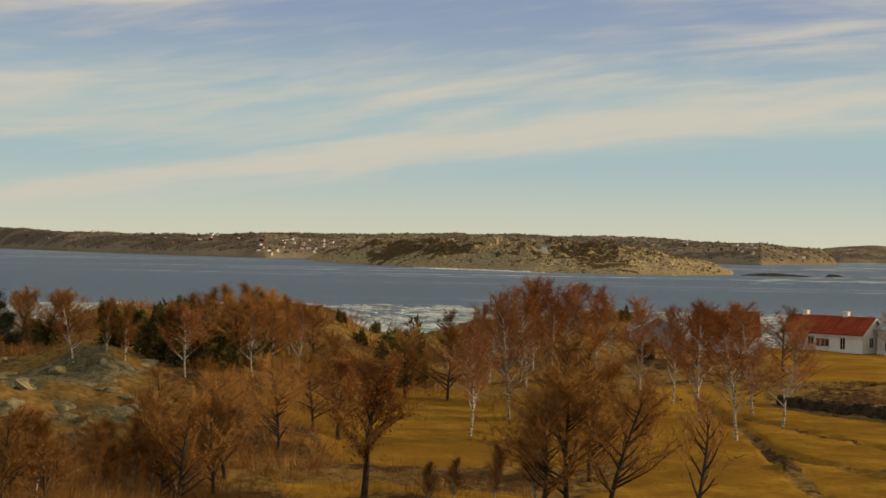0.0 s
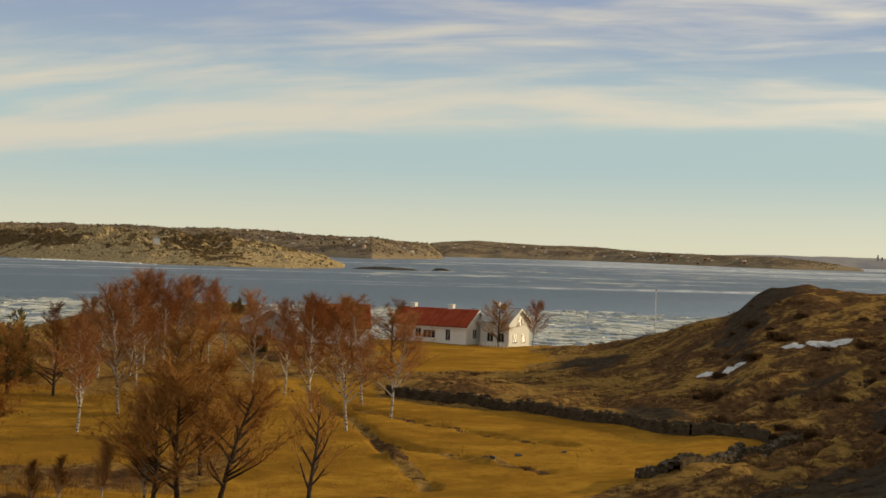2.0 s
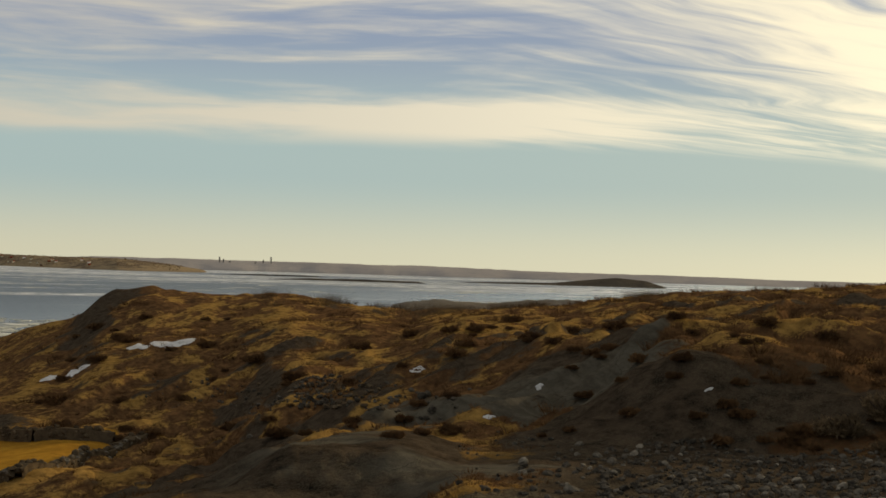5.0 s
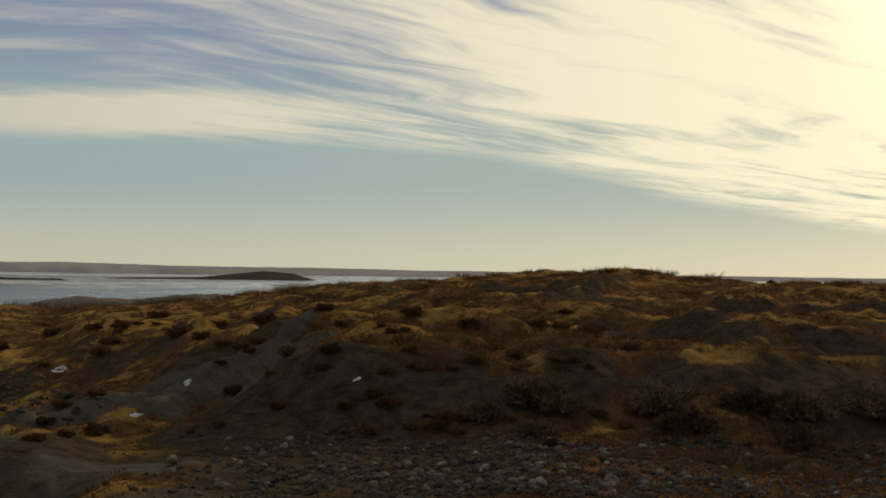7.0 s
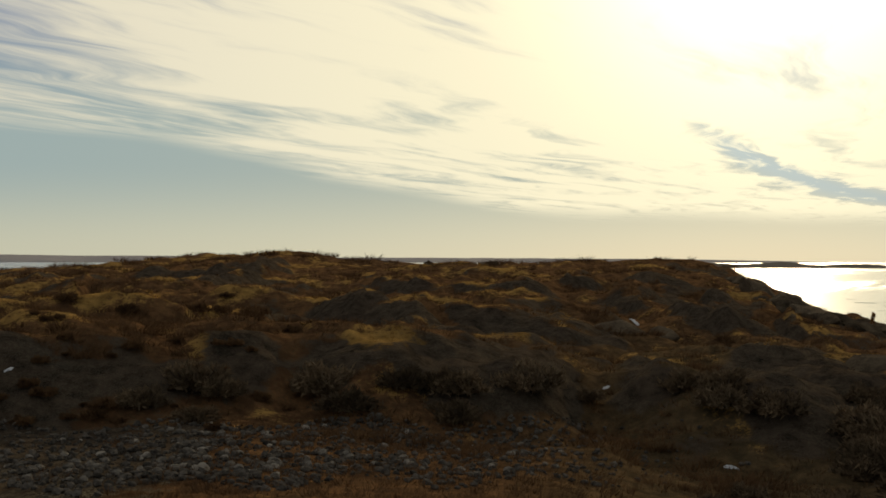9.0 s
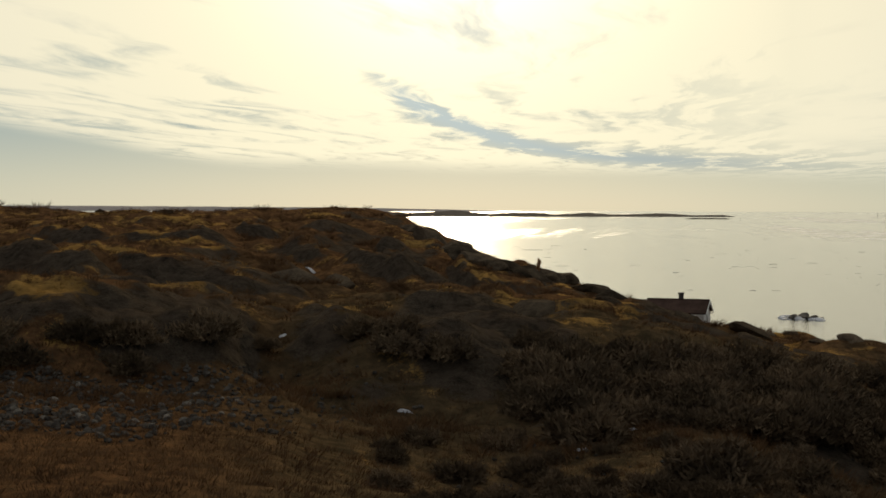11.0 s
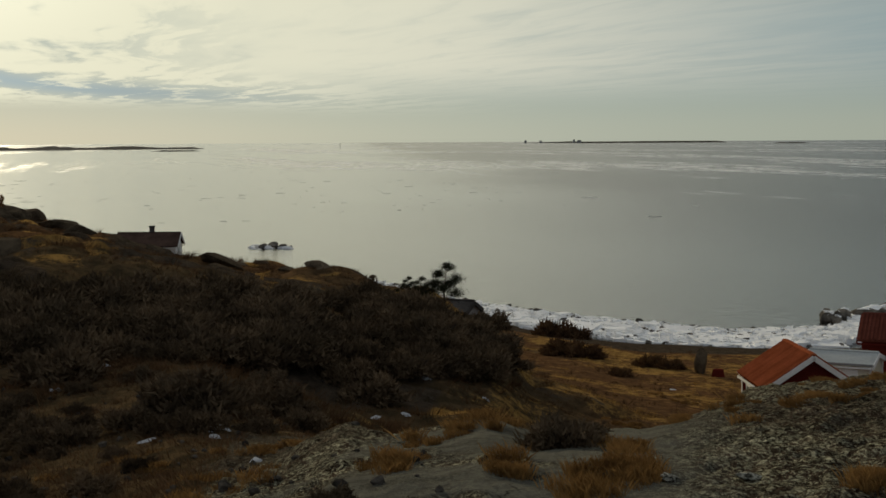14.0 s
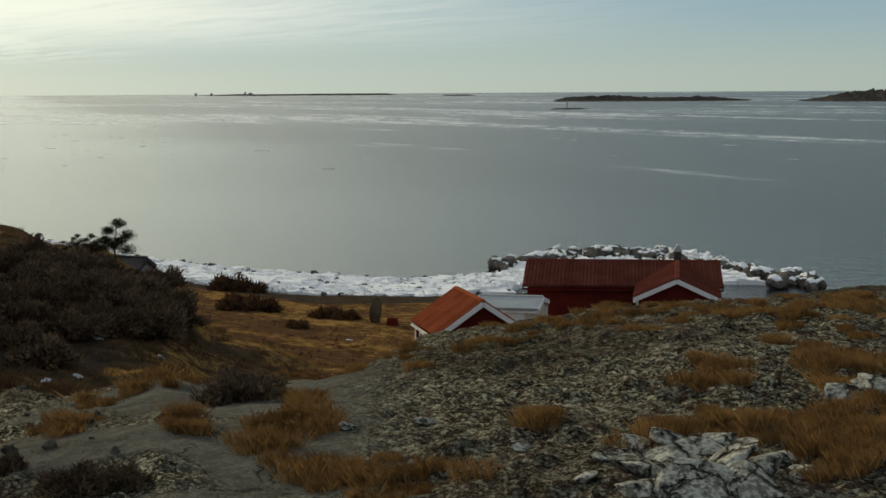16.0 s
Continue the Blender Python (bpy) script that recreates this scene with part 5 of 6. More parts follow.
def blades(n, spot, rnd_seed, size, wide, out=0.55):
    """n small leaf blades or needle tufts round the points that spot(rng, n) gives."""
    g = np.random.RandomState(rnd_seed)
    c, nrm = spot(g, n)
    d = nrm * out + g.normal(0, 0.5, (n, 3))
    d /= np.linalg.norm(d, axis=1)[:, None] + 1e-9
    s = np.cross(d, g.normal(0, 1, (n, 3)))
    s /= np.linalg.norm(s, axis=1)[:, None] + 1e-9
    ln = size * g.uniform(0.6, 1.4, (n, 1))
    v = np.stack([c - s * wide / 2, c + s * wide / 2, c + d * ln], 1).reshape(-1, 3)
    return v.tolist(), np.arange(3 * n).reshape(-1, 3).tolist()


def tree_kind(name, label, category, group, trunk_mat, crown_mat, grown, leaves=None):
    """The meshes of one kind of tree, to be planted."""
    wood, fine = grown
    t = mesh_of("trunk", wood[0], wood[1], trunk_mat, True)
    c = mesh_of("crown", fine[0], fine[1], crown_mat)
    return dict(name=name, label=label, category=category, group=group, trunk=t, crown=c, leaves=leaves)


def stand(kind, m, *parts):
    """A thing of that kind at the pose m, which may scale it: the first one is built, later ones are copies."""
    if "first" in kind:
        first = kind["first"]
        keep = first.matrix_basis.copy()
        first.matrix_basis = Matrix.Identity(4)
        ob = copy_thing(first, m)
        first.matrix_basis = keep
        return ob
    ob = tagged(new(kind["name"]), kind["label"], kind["category"], kind["group"])
    for name, me in parts:
        p = part(name, me, None, ob)
        if name == "stem":
            tagged(p, kind="stuff")
    ob.matrix_basis = m
    kind["first"] = ob
    return ob


def plant(kind, place, tall, own_height, turn):
    m = Matrix.Translation(place) @ Matrix.Rotation(turn, 4, "Z") @ Matrix.Scale(tall / own_height, 4)
    parts = [("trunk", kind["trunk"]), ("crown", kind["crown"])] + ([("leaves", kind["leaves"])] if kind["leaves"] else [])
    return stand(kind, m, *parts)


def leaf_cloud(grown, n, seed, size, wide, mat):
    pts = np.array(grown[1][0])
    def spot(g, k):
        c = pts[g.randint(0, len(pts), k)] + g.normal(0, 0.14, (k, 3))
        return c, np.tile([0, 0, -0.6], (k, 1))
    return mesh_of("leaves", *blades(n, spot, seed, size, wide), mat)


birch_label = "bare birch with a white trunk and reddish twigs"
BIRCHES = [tree_kind("birch_tree", birch_label, "birch", "bare birches", BIRCH, RED_TWIG, grow_tree(100 + k, 8, 0.095, 0.26, 0.85, 0.50, 0.10, 5600, 0.10, 26, 0.62, 0.009)) for k in range(4)]
SAPLINGS = [tree_kind("birch_sapling", "slim bare birch sapling with brown twigs", "birch", "birch saplings", BIRCH, TWIG, grow_tree(140 + k, 5, 0.06, 0.15, 0.55, 0.85, 0.05, 4200, 0.12, 18, 0.6, 0.009)) for k in range(2)]
broad_label = "bare broadleaf tree with a dark trunk and dense brown twigs"
BROADS = [tree_kind("broadleaf_tree", broad_label, "tree", "bare broadleaf trees", BARK, TWIG, grow_tree(200 + k, 6, 0.12, 0.20, 1.2, 0.40, 0.04, 5000, 0.14, 26, 0.60, 0.009)) for k in range(4)]
young = grow_tree(231, 6, 0.12, 0.20, 1.0, 0.6, 0.0, 1500, 0.05, 18, 0.5)
YOUNG = tree_kind("young_tree", "young bare tree with a few upright dark limbs", "tree", "bare broadleaf trees", BARK, TWIG, young)
oak = grow_tree(240, 6, 0.16, 0.30, 0.9, 0.5, 0.0, 3500, 0.12, 17, 0.6)
OAK = tree_kind("oak_tree", "oak still holding its withered orange leaves", "oak", "", BARK, TWIG, oak, leaf_cloud(oak, 2600, 3, 0.13, 0.09, OAK_LEAF))


def bent_pine():
    """A low pine: a crooked stem, a few level boughs, each with a flat cushion of needles."""
    stem = [Vector(p) for p in ((0, 0, -0.4), (0.12, 0, 1.1), (-0.12, 0.1, 2.4), (0.22, 0, 3.6), (0.15, 0, 4.8))]
    wood, boughs = ([], []), ([], [])
    for k in range(4):
        tube(*wood, stem[k], stem[k + 1], 0.15 - 0.03 * k, 0.12 - 0.03 * k, 7)
    cushions = ((-1.3, 0.3, 2.3, 0.85), (1.2, -0.3, 2.0, 0.8), (-0.9, -0.4, 3.1, 0.6), (1.25, 0.4, 3.4, 0.7), (-0.6, 0.2, 4.0, 0.5), (0.45, 0, 4.75, 0.55), (-2.7, 0.2, 1.5, 0.6), (0.5, 0.8, 2.8, 0.6), (-0.1, -0.7, 2.5, 0.5))
    for x, y, z, w in cushions:
        root = min(stem, key=lambda p: abs(p.z - z + 0.4))
        tube(*boughs, root, Vector((x, y, z - 0.05)), 0.06, 0.02, 5)
    spots = np.array(cushions)

    def spot(g, k):
        c = spots[g.randint(0, len(spots), k)]
        d = g.normal(0, 0.6, (k, 3)) * np.stack([c[:, 3], c[:, 3], c[:, 3] * 0.65], -1)
        return c[:, :3] + d, np.tile([0, 0, 0.7], (k, 1))
    return (wood, boughs), mesh_of("leaves", *blades(7500, spot, 4, 0.22, 0.07), PINE_NEEDLE)


pine_wood, pine_leaves = bent_pine()
PINE = tree_kind("pine_tree", "small wind-bent pine with dark needles", "pine", "", BARK, BARK, pine_wood, pine_leaves)

planting = random.Random(12)


def grove(kinds, own, *az_base_top):
    for az, lo, hi in zip(az_base_top[0::3], az_base_top[1::3], az_base_top[2::3]):
        p = sight(az, lo)
        r = math.hypot(p.x, p.y)
        tall = EYE + r * math.tan(radians(hi)) - p.z
        plant(planting.choice(kinds), p, max(tall, 1.0), own, planting.uniform(0, 6.28))


# birches in the meadow and before the houses
grove(BIRCHES, 8.3, 1.2, -7.37, -3.0, 2.75, -6.67, -2.2, 7.8, -5.85, -1.95, 9.1, -5.91, -2.2, 10.2, -6.52, -1.95, 11.6, -7.21, -2.2, 13.3, -6.7, -2.5, 12.2, -6.2, -2.3)
# the red grove beyond the meadow
grove(BIRCHES, 8.3, 1.9, -5.3, -1.7, 2.5, -5.1, -1.45, 3.1, -5.2, -1.35, 3.6, -4.9, -1.25, 4.1, -4.9, -1.3, 4.8, -4.8, -1.3, 5.4, -4.7, -1.35, 6.1, -4.7, -1.5, 6.8, -4.6, -1.7, 1.2, -5.0, -2.2, 0.3, -5.0, -2.5, 3.4, -5.6, -2.0, 4.5, -5.4, -1.9)
# thin birches and brush on the left ridge
grove(BIRCHES, 8.3, -10.0, -5.2, -2.4, -7.4, -5.2, -2.2, -5.6, -5.0, -2.3, -14.2, -4.7, -2.2)
grove(SAPLINGS, 5.2, -9.6, -4.6, -2.0, -8.9, -4.4, -1.75, -8.3, -4.5, -1.65, -7.9, -4.3, -1.6, -7.1, -4.3, -1.7, -6.6, -4.4, -1.8, -6.0, -4.3, -2.0, -10.5, -4.6, -2.3, -12.3, -4.6, -2.4, -13.0, -4.3, -2.2)
grove(BROADS, 6.3, -9.2, -4.9, -2.1, -8.0, -4.9, -1.9, -6.8, -4.9, -2.0, -5.0, -4.6, -2.3, -15.2, -4.0, -1.9, -16.2, -3.9, -1.8, -14.4, -3.9, -1.9)
grove(SAPLINGS, 5.2, -15.5, -9.8, -6.4, -13.4, -10.0, -6.9, -11.2, -10.1, -6.6, 3.8, -10.2, -6.0, 2.2, -10.0, -7.6, -0.4, -10.1, -8.4, 0.6, -10.0, -8.2)
grove(BROADS, 6.3, -8.4, -9.12, -4.87, -6.4, -8.14, -4.5, -10.4, -9.8, -5.6, -12.9, -10.0, -6.7, -15.2, -10.2, -7.0, 5.2, -10.3, -4.6, 6.6, -10.2, -4.9, 4.0, -10.4, -5.5, 6.0, -9.0, -4.4, -5.0, -7.2, -4.2, -9.2, -7.0, -4.4, -4.2, -6.6, -3.7, -1.4, -5.9, -3.2, 0.3, -6.0, -3.1, 5.8, -6.3, -3.2, 4.6, -6.6, -3.4, -11.0, -7.2, -4.8)
grove(BROADS[:1], 6.3, 17.45, -3.75, -1.95)
grove(BIRCHES[1:2], 8.3, 18.85, -3.85, -1.9)
grove(BROADS, 6.3, 11.8, -4.6, -1.9, 10.0, -4.4, -2.0, 13.3, -4.5, -2.1, -16.0, -3.8, -1.9, -14.6, -3.6, -1.8)
for i in range(15):
    az = planting.uniform(-17.6, -8.0)
    grove(SAPLINGS + BROADS[:2], 5.9, az, planting.uniform(-10.6, -8.9), planting.uniform(-7.9, -6.2) + 0.1 * max(0, az + 12))
grove([OAK], 6.3, -2.95, -9.89, -4.3, -4.0, -7.6, -4.4)
grove([YOUNG], 6.2, 10.1, -10.3, -5.6)
grove([PINE], 5.2, -17.1, -4.4, -1.9)
for az, el, tall in ((101.35, -6.9, 1.9), (100.4, -6.5, 1.0), (99.9, -6.3, 0.8)):
    plant(PINE, sight(az, el), tall, 5.0, -radians(az))
grove(SAPLINGS, 5.2, 84.35, -2.75, -2.1)


# ---- evergreen and dark shrubs ----
def shrub_kind(name, label, group, mat, seed, n, squat, blade=0.17, wide=0.07):
    def spot(g, k):
        d = g.normal(0, 1, (k, 3))
        d[:, 2] = np.abs(d[:, 2])
        d /= np.linalg.norm(d, axis=1)[:, None]
        lump = 0.75 + 0.45 * np.sin(d[:, :1] * 5 + seed) * np.cos(d[:, 1:2] * 4 - seed) + g.normal(0, 0.06, (k, 1))
        r = g.uniform(0.35, 1, (k, 1)) ** 0.4 * lump
        return d * r * [0.5, 0.5, squat], d + [0, 0, 0.5]
    leaf = mesh_of("foliage", *blades(n, spot, seed, blade, wide), mat)
    rnd = random.Random(seed)
    V, F = [], []
    for i in range(9):
        a = rnd.uniform(0, 6.28)
        tube(V, F, Vector((0, 0, -0.1)), Vector((0.3 * math.cos(a), 0.3 * math.sin(a), squat * 0.7)), 0.022, 0.008, 4)
    return dict(name=name, label=label, category="shrub", group=group, stems=mesh_of("stems", V, F, BARK), leaf=leaf)


def copy_shrub(kind, place, size, turn):
    m = Matrix.Translation(place) @ Matrix.Rotation(turn, 4, "Z") @ Matrix.Scale(size, 4)
    return stand(kind, m, ("stem", kind["stems"]), ("foliage", kind["leaf"]))


JUNIPERS = [shrub_kind("juniper", "dark green juniper bush on the heath", "junipers", NEEDLES, 300 + k, 3000, 0.95, 0.12, 0.055) for k in range(3)]
SHRUBS = [shrub_kind("thorn_shrub", "low dark leafless shrub on the slope", "dark shrubs", SHRUB, 320 + k, 2400, 0.30, 0.085, 0.032) for k in range(3)]
for az, el, size in ((-13.0, -3.2, 2.2), (-14.5, -3.6, 2.0), (-12.0, -3.4, 2.5), (-11.0, -3.8, 3.0), (-9.8, -3.9, 2.6), (-15.8, -3.8, 2.4), (-8.8, -4.2, 3.0), (-7.8, -4.0, 2.4),
                     (-1.5, -5.3, 5.2), (-1.9, -4.3, 2.4), (-11.0, -4.4, 3.4), (-10.2, -4.6, 3.8), (-9.4, -4.8, 3.6), (-8.6, -5.0, 3.0), (-7.2, -4.9, 2.8), (-2.6, -3.4, 1.3), (-6.9, -3.9, 2.4), (-5.4, -3.0, 1.6), (-10.3, -3.0, 2.2), (-4.0, -3.0, 1.3), (-15.2, -4.0, 2.6), (-12.6, -4.0, 2.4), (-8.2, -3.2, 2.0), (-3.2, -3.9, 1.6), (7.2, -2.7, 1.8), (8.0, -4.2, 2.2)):
    copy_shrub(planting.choice(JUNIPERS), sight(az, el), size * 1.1, planting.uniform(0, 6))
for i in range(230):
    az = planting.uniform(84, 104.2)
    top = float(np.interp(az, (84, 90, 94, 99, 101, 104.2), (-6.3, -6.2, -6.1, -6.4, -7.1, -7.9)))
    el = top - planting.random() * float(np.interp(az, (84, 92, 98, 104.2), (2.0, 2.6, 3.4, 1.5)))
    if sight(az, el).length < 108:
        copy_shrub(planting.choice(SHRUBS), sight(az, el), planting.uniform(1.2, 2.9), planting.uniform(0, 6))
for i in range(26):
    az = planting.uniform(77, 90) if i % 2 else planting.uniform(56.0, 75.0)
    copy_shrub(planting.choice(SHRUBS), sight(az, planting.uniform(-6.6, -5.0)), planting.uniform(0.9, 2.2), planting.uniform(0, 6))
for i in range(75):
    az = planting.uniform(78, 96)
    el = planting.uniform(-15.5, -9.3) if az < 90 else planting.uniform(-11.6, -9.3)
    if el > -10 - 0.42 * (97 - az) or planting.random() < 0.7:
        copy_shrub(planting.choice(SHRUBS), sight(az, el), planting.uniform(0.35, 0.95) * (1 if el < -12 else 1.5), planting.uniform(0, 6))
HEATHS = [shrub_kind("heath_bush", "reddish-brown heath bush on the slope", "heath bushes", HEATHER, 340 + k, 1300, 0.26, 0.11, 0.045) for k in range(3)]
for i in range(120):
    az = planting.uniform(24, 62)
    p = sight(az, planting.uniform(-7.0, -1.6))
    copy_shrub(planting.choice(HEATHS), p, planting.uniform(0.5, 1.5) * min(p.length / 75, 1.5), planting.uniform(0, 6))
for az, el, size in ((105.9, -12.2, 0.95), (106.6, -12.0, 0.7), (99.6, -15.2, 0.55), (101.2, -15.3, 0.5), (97.0, -14.4, 0.45), (94.5, -10.8, 2.2), (91.5, -10.6, 2.4), (98.5, -10.4, 2.4), (86.5, -9.2, 2.6), (67.3, -0.3, 0.9), (69.8, -0.35, 1.1), (69.6, -0.35, 0.8)):
    copy_shrub(planting.choice(SHRUBS), sight(az, el), size, planting.uniform(0, 6))


for az, el, size in ((105.6, -7.85, 4.4), (106.5, -7.95, 3.4), (106.0, -8.6, 3.8), (107.1, -8.7, 3.0), (109.6, -9.0, 2.6), (110.4, -9.1, 2.2), (108.3, -9.4, 1.8)):
    copy_shrub(HEATHS[1], sight(az, el), size, planting.uniform(0, 6))


# ---- heather and dry grass ----
def carpet(name, label, mat, n, az, r, n_blades, tall, wide, seed, keep, splay=0.5, cat="heather"):
    """Many small clumps as one object. keep(rock, grass, field, az, r): where a clump may stand."""
    g = np.random.RandomState(seed)
    A = g.uniform(*az, n)
    Rr = np.exp(g.uniform(math.log(r[0]), math.log(r[1]), n))
    x, y = Rr * np.sin(np.radians(A)), Rr * np.cos(np.radians(A))
    ok = keep(*covers(x, y), A, Rr)
    x, y, Rr = x[ok], y[ok], Rr[ok]
    z = height(x, y)
    ok = z > 0.5
    x, y, z, Rr = x[ok], y[ok], z[ok], Rr[ok]
    k = len(x)
    size = tall * g.uniform(0.6, 1.4, k) * (0.6 + 0.007 * Rr)
    a = g.uniform(0, 6.283, (k, n_blades))
    q = np.sqrt(g.uniform(0, 1, (k, n_blades))) * size[:, None] * 0.9
    bx, by = x[:, None] + q * np.cos(a), y[:, None] + q * np.sin(a)
    lean = g.uniform(0.1, splay, (k, n_blades)) * size[:, None]
    h = size[:, None] * g.uniform(0.4, 1.0, (k, n_blades))
    w = wide * size[:, None] * g.uniform(0.6, 1.4, (k, n_blades))
    t = g.uniform(0, 6.283, (k, n_blades))
    bz = np.broadcast_to(z[:, None] - 0.06, bx.shape)
    tip = np.stack([bx + lean * np.cos(a), by + lean * np.sin(a), bz + h], -1)
    left = np.stack([bx - w * np.cos(t), by - w * np.sin(t), bz], -1)
    right = np.stack([bx + w * np.cos(t), by + w * np.sin(t), bz], -1)
    verts = np.stack([left, right, tip], 2).reshape(-1, 3)
    me = bpy.data.meshes.new(name)
    me.vertices.add(len(verts))
    me.vertices.foreach_set("co", verts.ravel().astype(np.float32))
    me.loops.add(len(verts))
    me.loops.foreach_set("vertex_index", np.arange(len(verts), dtype=np.int32))
    me.polygons.add(len(verts) // 3)
    me.polygons.foreach_set("loop_start", np.arange(0, len(verts), 3, dtype=np.int32))
    me.update(calc_edges=True)
    me.materials.append(mat)
    return tagged(new(name, me), label, cat, kind="stuff")


carpet("brushwood", "dense brown brushwood on the slope below the hilltop", TWIG, 700, (-19, -8), (46, 80), 50, 1.3, 0.004, 58, lambda rock, grass, field, az, r: field < 0.5, 0.9, "brush")
carpet("dry_grass", "short matted yellow grass on the meadow", STRAW, 9000, (-9, 24), (60, 165), 9, 0.11, 0.09, 69, lambda rock, grass, field, az, r: (field > 0.4) & (fbm(r * np.sin(np.radians(az)), r * np.cos(np.radians(az)), 9, 4, 99) > -0.02), 0.9, "grass")
thicket = lambda rock, grass, field, az, r: (fbm(az * 1.0, az * 0, 1.1, 2, 98) > 0.02) & (r > np.interp(az, (32, 40, 50), (158, 148, 132)))
carpet("brushwood", "thin haze of bare twigs along the crest of the hill", SHRUB, 900, (32.5, 49), (128, 172), 60, 0.65, 0.006, 67, thicket, 0.6, "brush")
carpet("brushwood", "thin brown undergrowth in the meadow", TWIG, 420, (-8, 8.5), (62, 135), 40, 1.0, 0.008, 59, lambda rock, grass, field, az, r: fbm(r * np.sin(np.radians(az)), r * np.cos(np.radians(az)), 14, 3, 93) > -0.03, 0.9, "brush")
carpet("brushwood", "brown leafless brushwood under the trees", TWIG, 2600, (-18, 0), (72, 165), 26, 0.75, 0.018, 57, lambda rock, grass, field, az, r: (field < 0.4) & (rock < 0.6) & ((az > -9) | (r < 80) | (r > 128)), 1.0, "brush")
heath_ok = lambda rock, grass, field, az, r: (rock < 0.55) & (field < 0.35) & (grass < 0.62)
straw_ok = lambda rock, grass, field, az, r: (rock < 0.52) & (field < 0.5) & (grass > 0.5)
carpet("heather", "dark brown heather covering the hillside", HEATHER, 38000, (27, 104), (13, 150), 15, 0.20, 0.07, 51, heath_ok, 1.1)
carpet("heather", "dark brown heather on the ridge by the meadow", HEATHER, 9000, (-20, 27), (70, 240), 18, 0.20, 0.07, 52, heath_ok, 1.1)
tall_heath = lambda rock, grass, field, az, r: (rock < 0.5) & (field < 0.3) & (grass < 0.5) & (fbm(r * np.sin(np.radians(az)), r * np.cos(np.radians(az)), 5, 3, 97) > 0.02)
carpet("heath_bushes", "tall reddish-brown heath bushes in the hollows", HEATHER, 9000, (24, 104), (34, 165), 60, 0.36, 0.035, 60, tall_heath, 1.0, "heath")
carpet("dry_grass", "tawny dry grass among the heather", STRAW, 32000, (24, 104), (16, 150), 13, 0.16, 0.07, 53, straw_ok, 0.7, "grass")
carpet("dry_grass", "tawny dry grass below the ridge", STRAW, 8000, (-20, 24), (70, 240), 10, 0.18, 0.09, 54, straw_ok, 0.7, "grass")
carpet("dry_grass", "yellow dry grass on the flat above the beach", STRAW, 9000, (103, 135), (28, 118), 12, 0.18, 0.06, 55, lambda rock, grass, field, az, r: (grass > 0.35) & (rock < 0.5), 0.7, "grass")
carpet("dry_grass", "tawny grass and stubble on the slope below the rocks", STRAW, 3500, (94, 116), (22, 64), 12, 0.17, 0.06, 80, lambda rock, grass, field, az, r: (grass > 0.4) & (rock < 0.5), 0.7, "grass")
carpet("heather", "brown heather on the slope below the rocks", HEATHER, 3500, (96, 116), (22, 64), 16, 0.20, 0.06, 81, lambda rock, grass, field, az, r: (grass < 0.45) & (rock < 0.5))
carpet("heather", "brown heather on the flat above the beach", HEATHER, 2500, (103, 135), (28, 118), 16, 0.22, 0.06, 56, lambda rock, grass, field, az, r: (grass < 0.45) & (rock < 0.5))


def tuft_bank(az, el, wide_az, deep, n, seed, tall=0.105):
    """A bank of tawny grass tufts between the rocks."""
    c = sight(az, el)
    r0 = math.hypot(c.x, c.y)
    g = np.random.RandomState(seed)
    n = int(n * 1.1)
    A, Rr = az + g.normal(0, wide_az * 1.15, n), r0 + g.normal(0, deep * 1.8, n)
    x, y = Rr * np.sin(np.radians(A)), Rr * np.cos(np.radians(A))
    z = height(x, y)
    k, m = n, 260
    a = g.uniform(0, 6.283, (k, m))
    q = np.sqrt(g.uniform(0, 1, (k, m))) * g.uniform(0.08, 0.22, (k, 1))
    bx, by = x[:, None] + q * np.cos(a), y[:, None] + q * np.sin(a)
    h = tall * g.uniform(0.3, 1.35, (k, 1)) * g.uniform(0.55, 1.1, (k, m))
    out = h * g.normal(0.15, 0.55, (k, m))
    t = g.uniform(0, 6.283, (k, m))
    tip = np.stack([bx + out * np.cos(t) + 0.05, by + out * np.sin(t), z[:, None] + h], -1)
    t = g.uniform(0, 6.283, (k, m))
    bz = np.broadcast_to(z[:, None] - 0.05, bx.shape)
    w = 0.0017
    left = np.stack([bx - w * np.cos(t), by - w * np.sin(t), bz], -1)
    right = np.stack([bx + w * np.cos(t), by + w * np.sin(t), bz], -1)
    mid = (left + right) / 2 * 0.45 + tip * 0.55 + np.array([0, 0, 0.02])
    verts = np.stack([left, right, tip, mid], 2).reshape(-1, 3)
    b = np.arange(len(verts) // 4) * 4
    faces = np.concatenate([np.stack([b, b + 1, b + 3], -1), np.stack([b + 1, b + 2, b + 3], -1)])
    return tagged(new("grass_tufts", mesh_of("grass_tufts", verts, faces, TUFT)), "tawny grass tufts growing between lichen-covered rocks", "grass", kind="stuff")


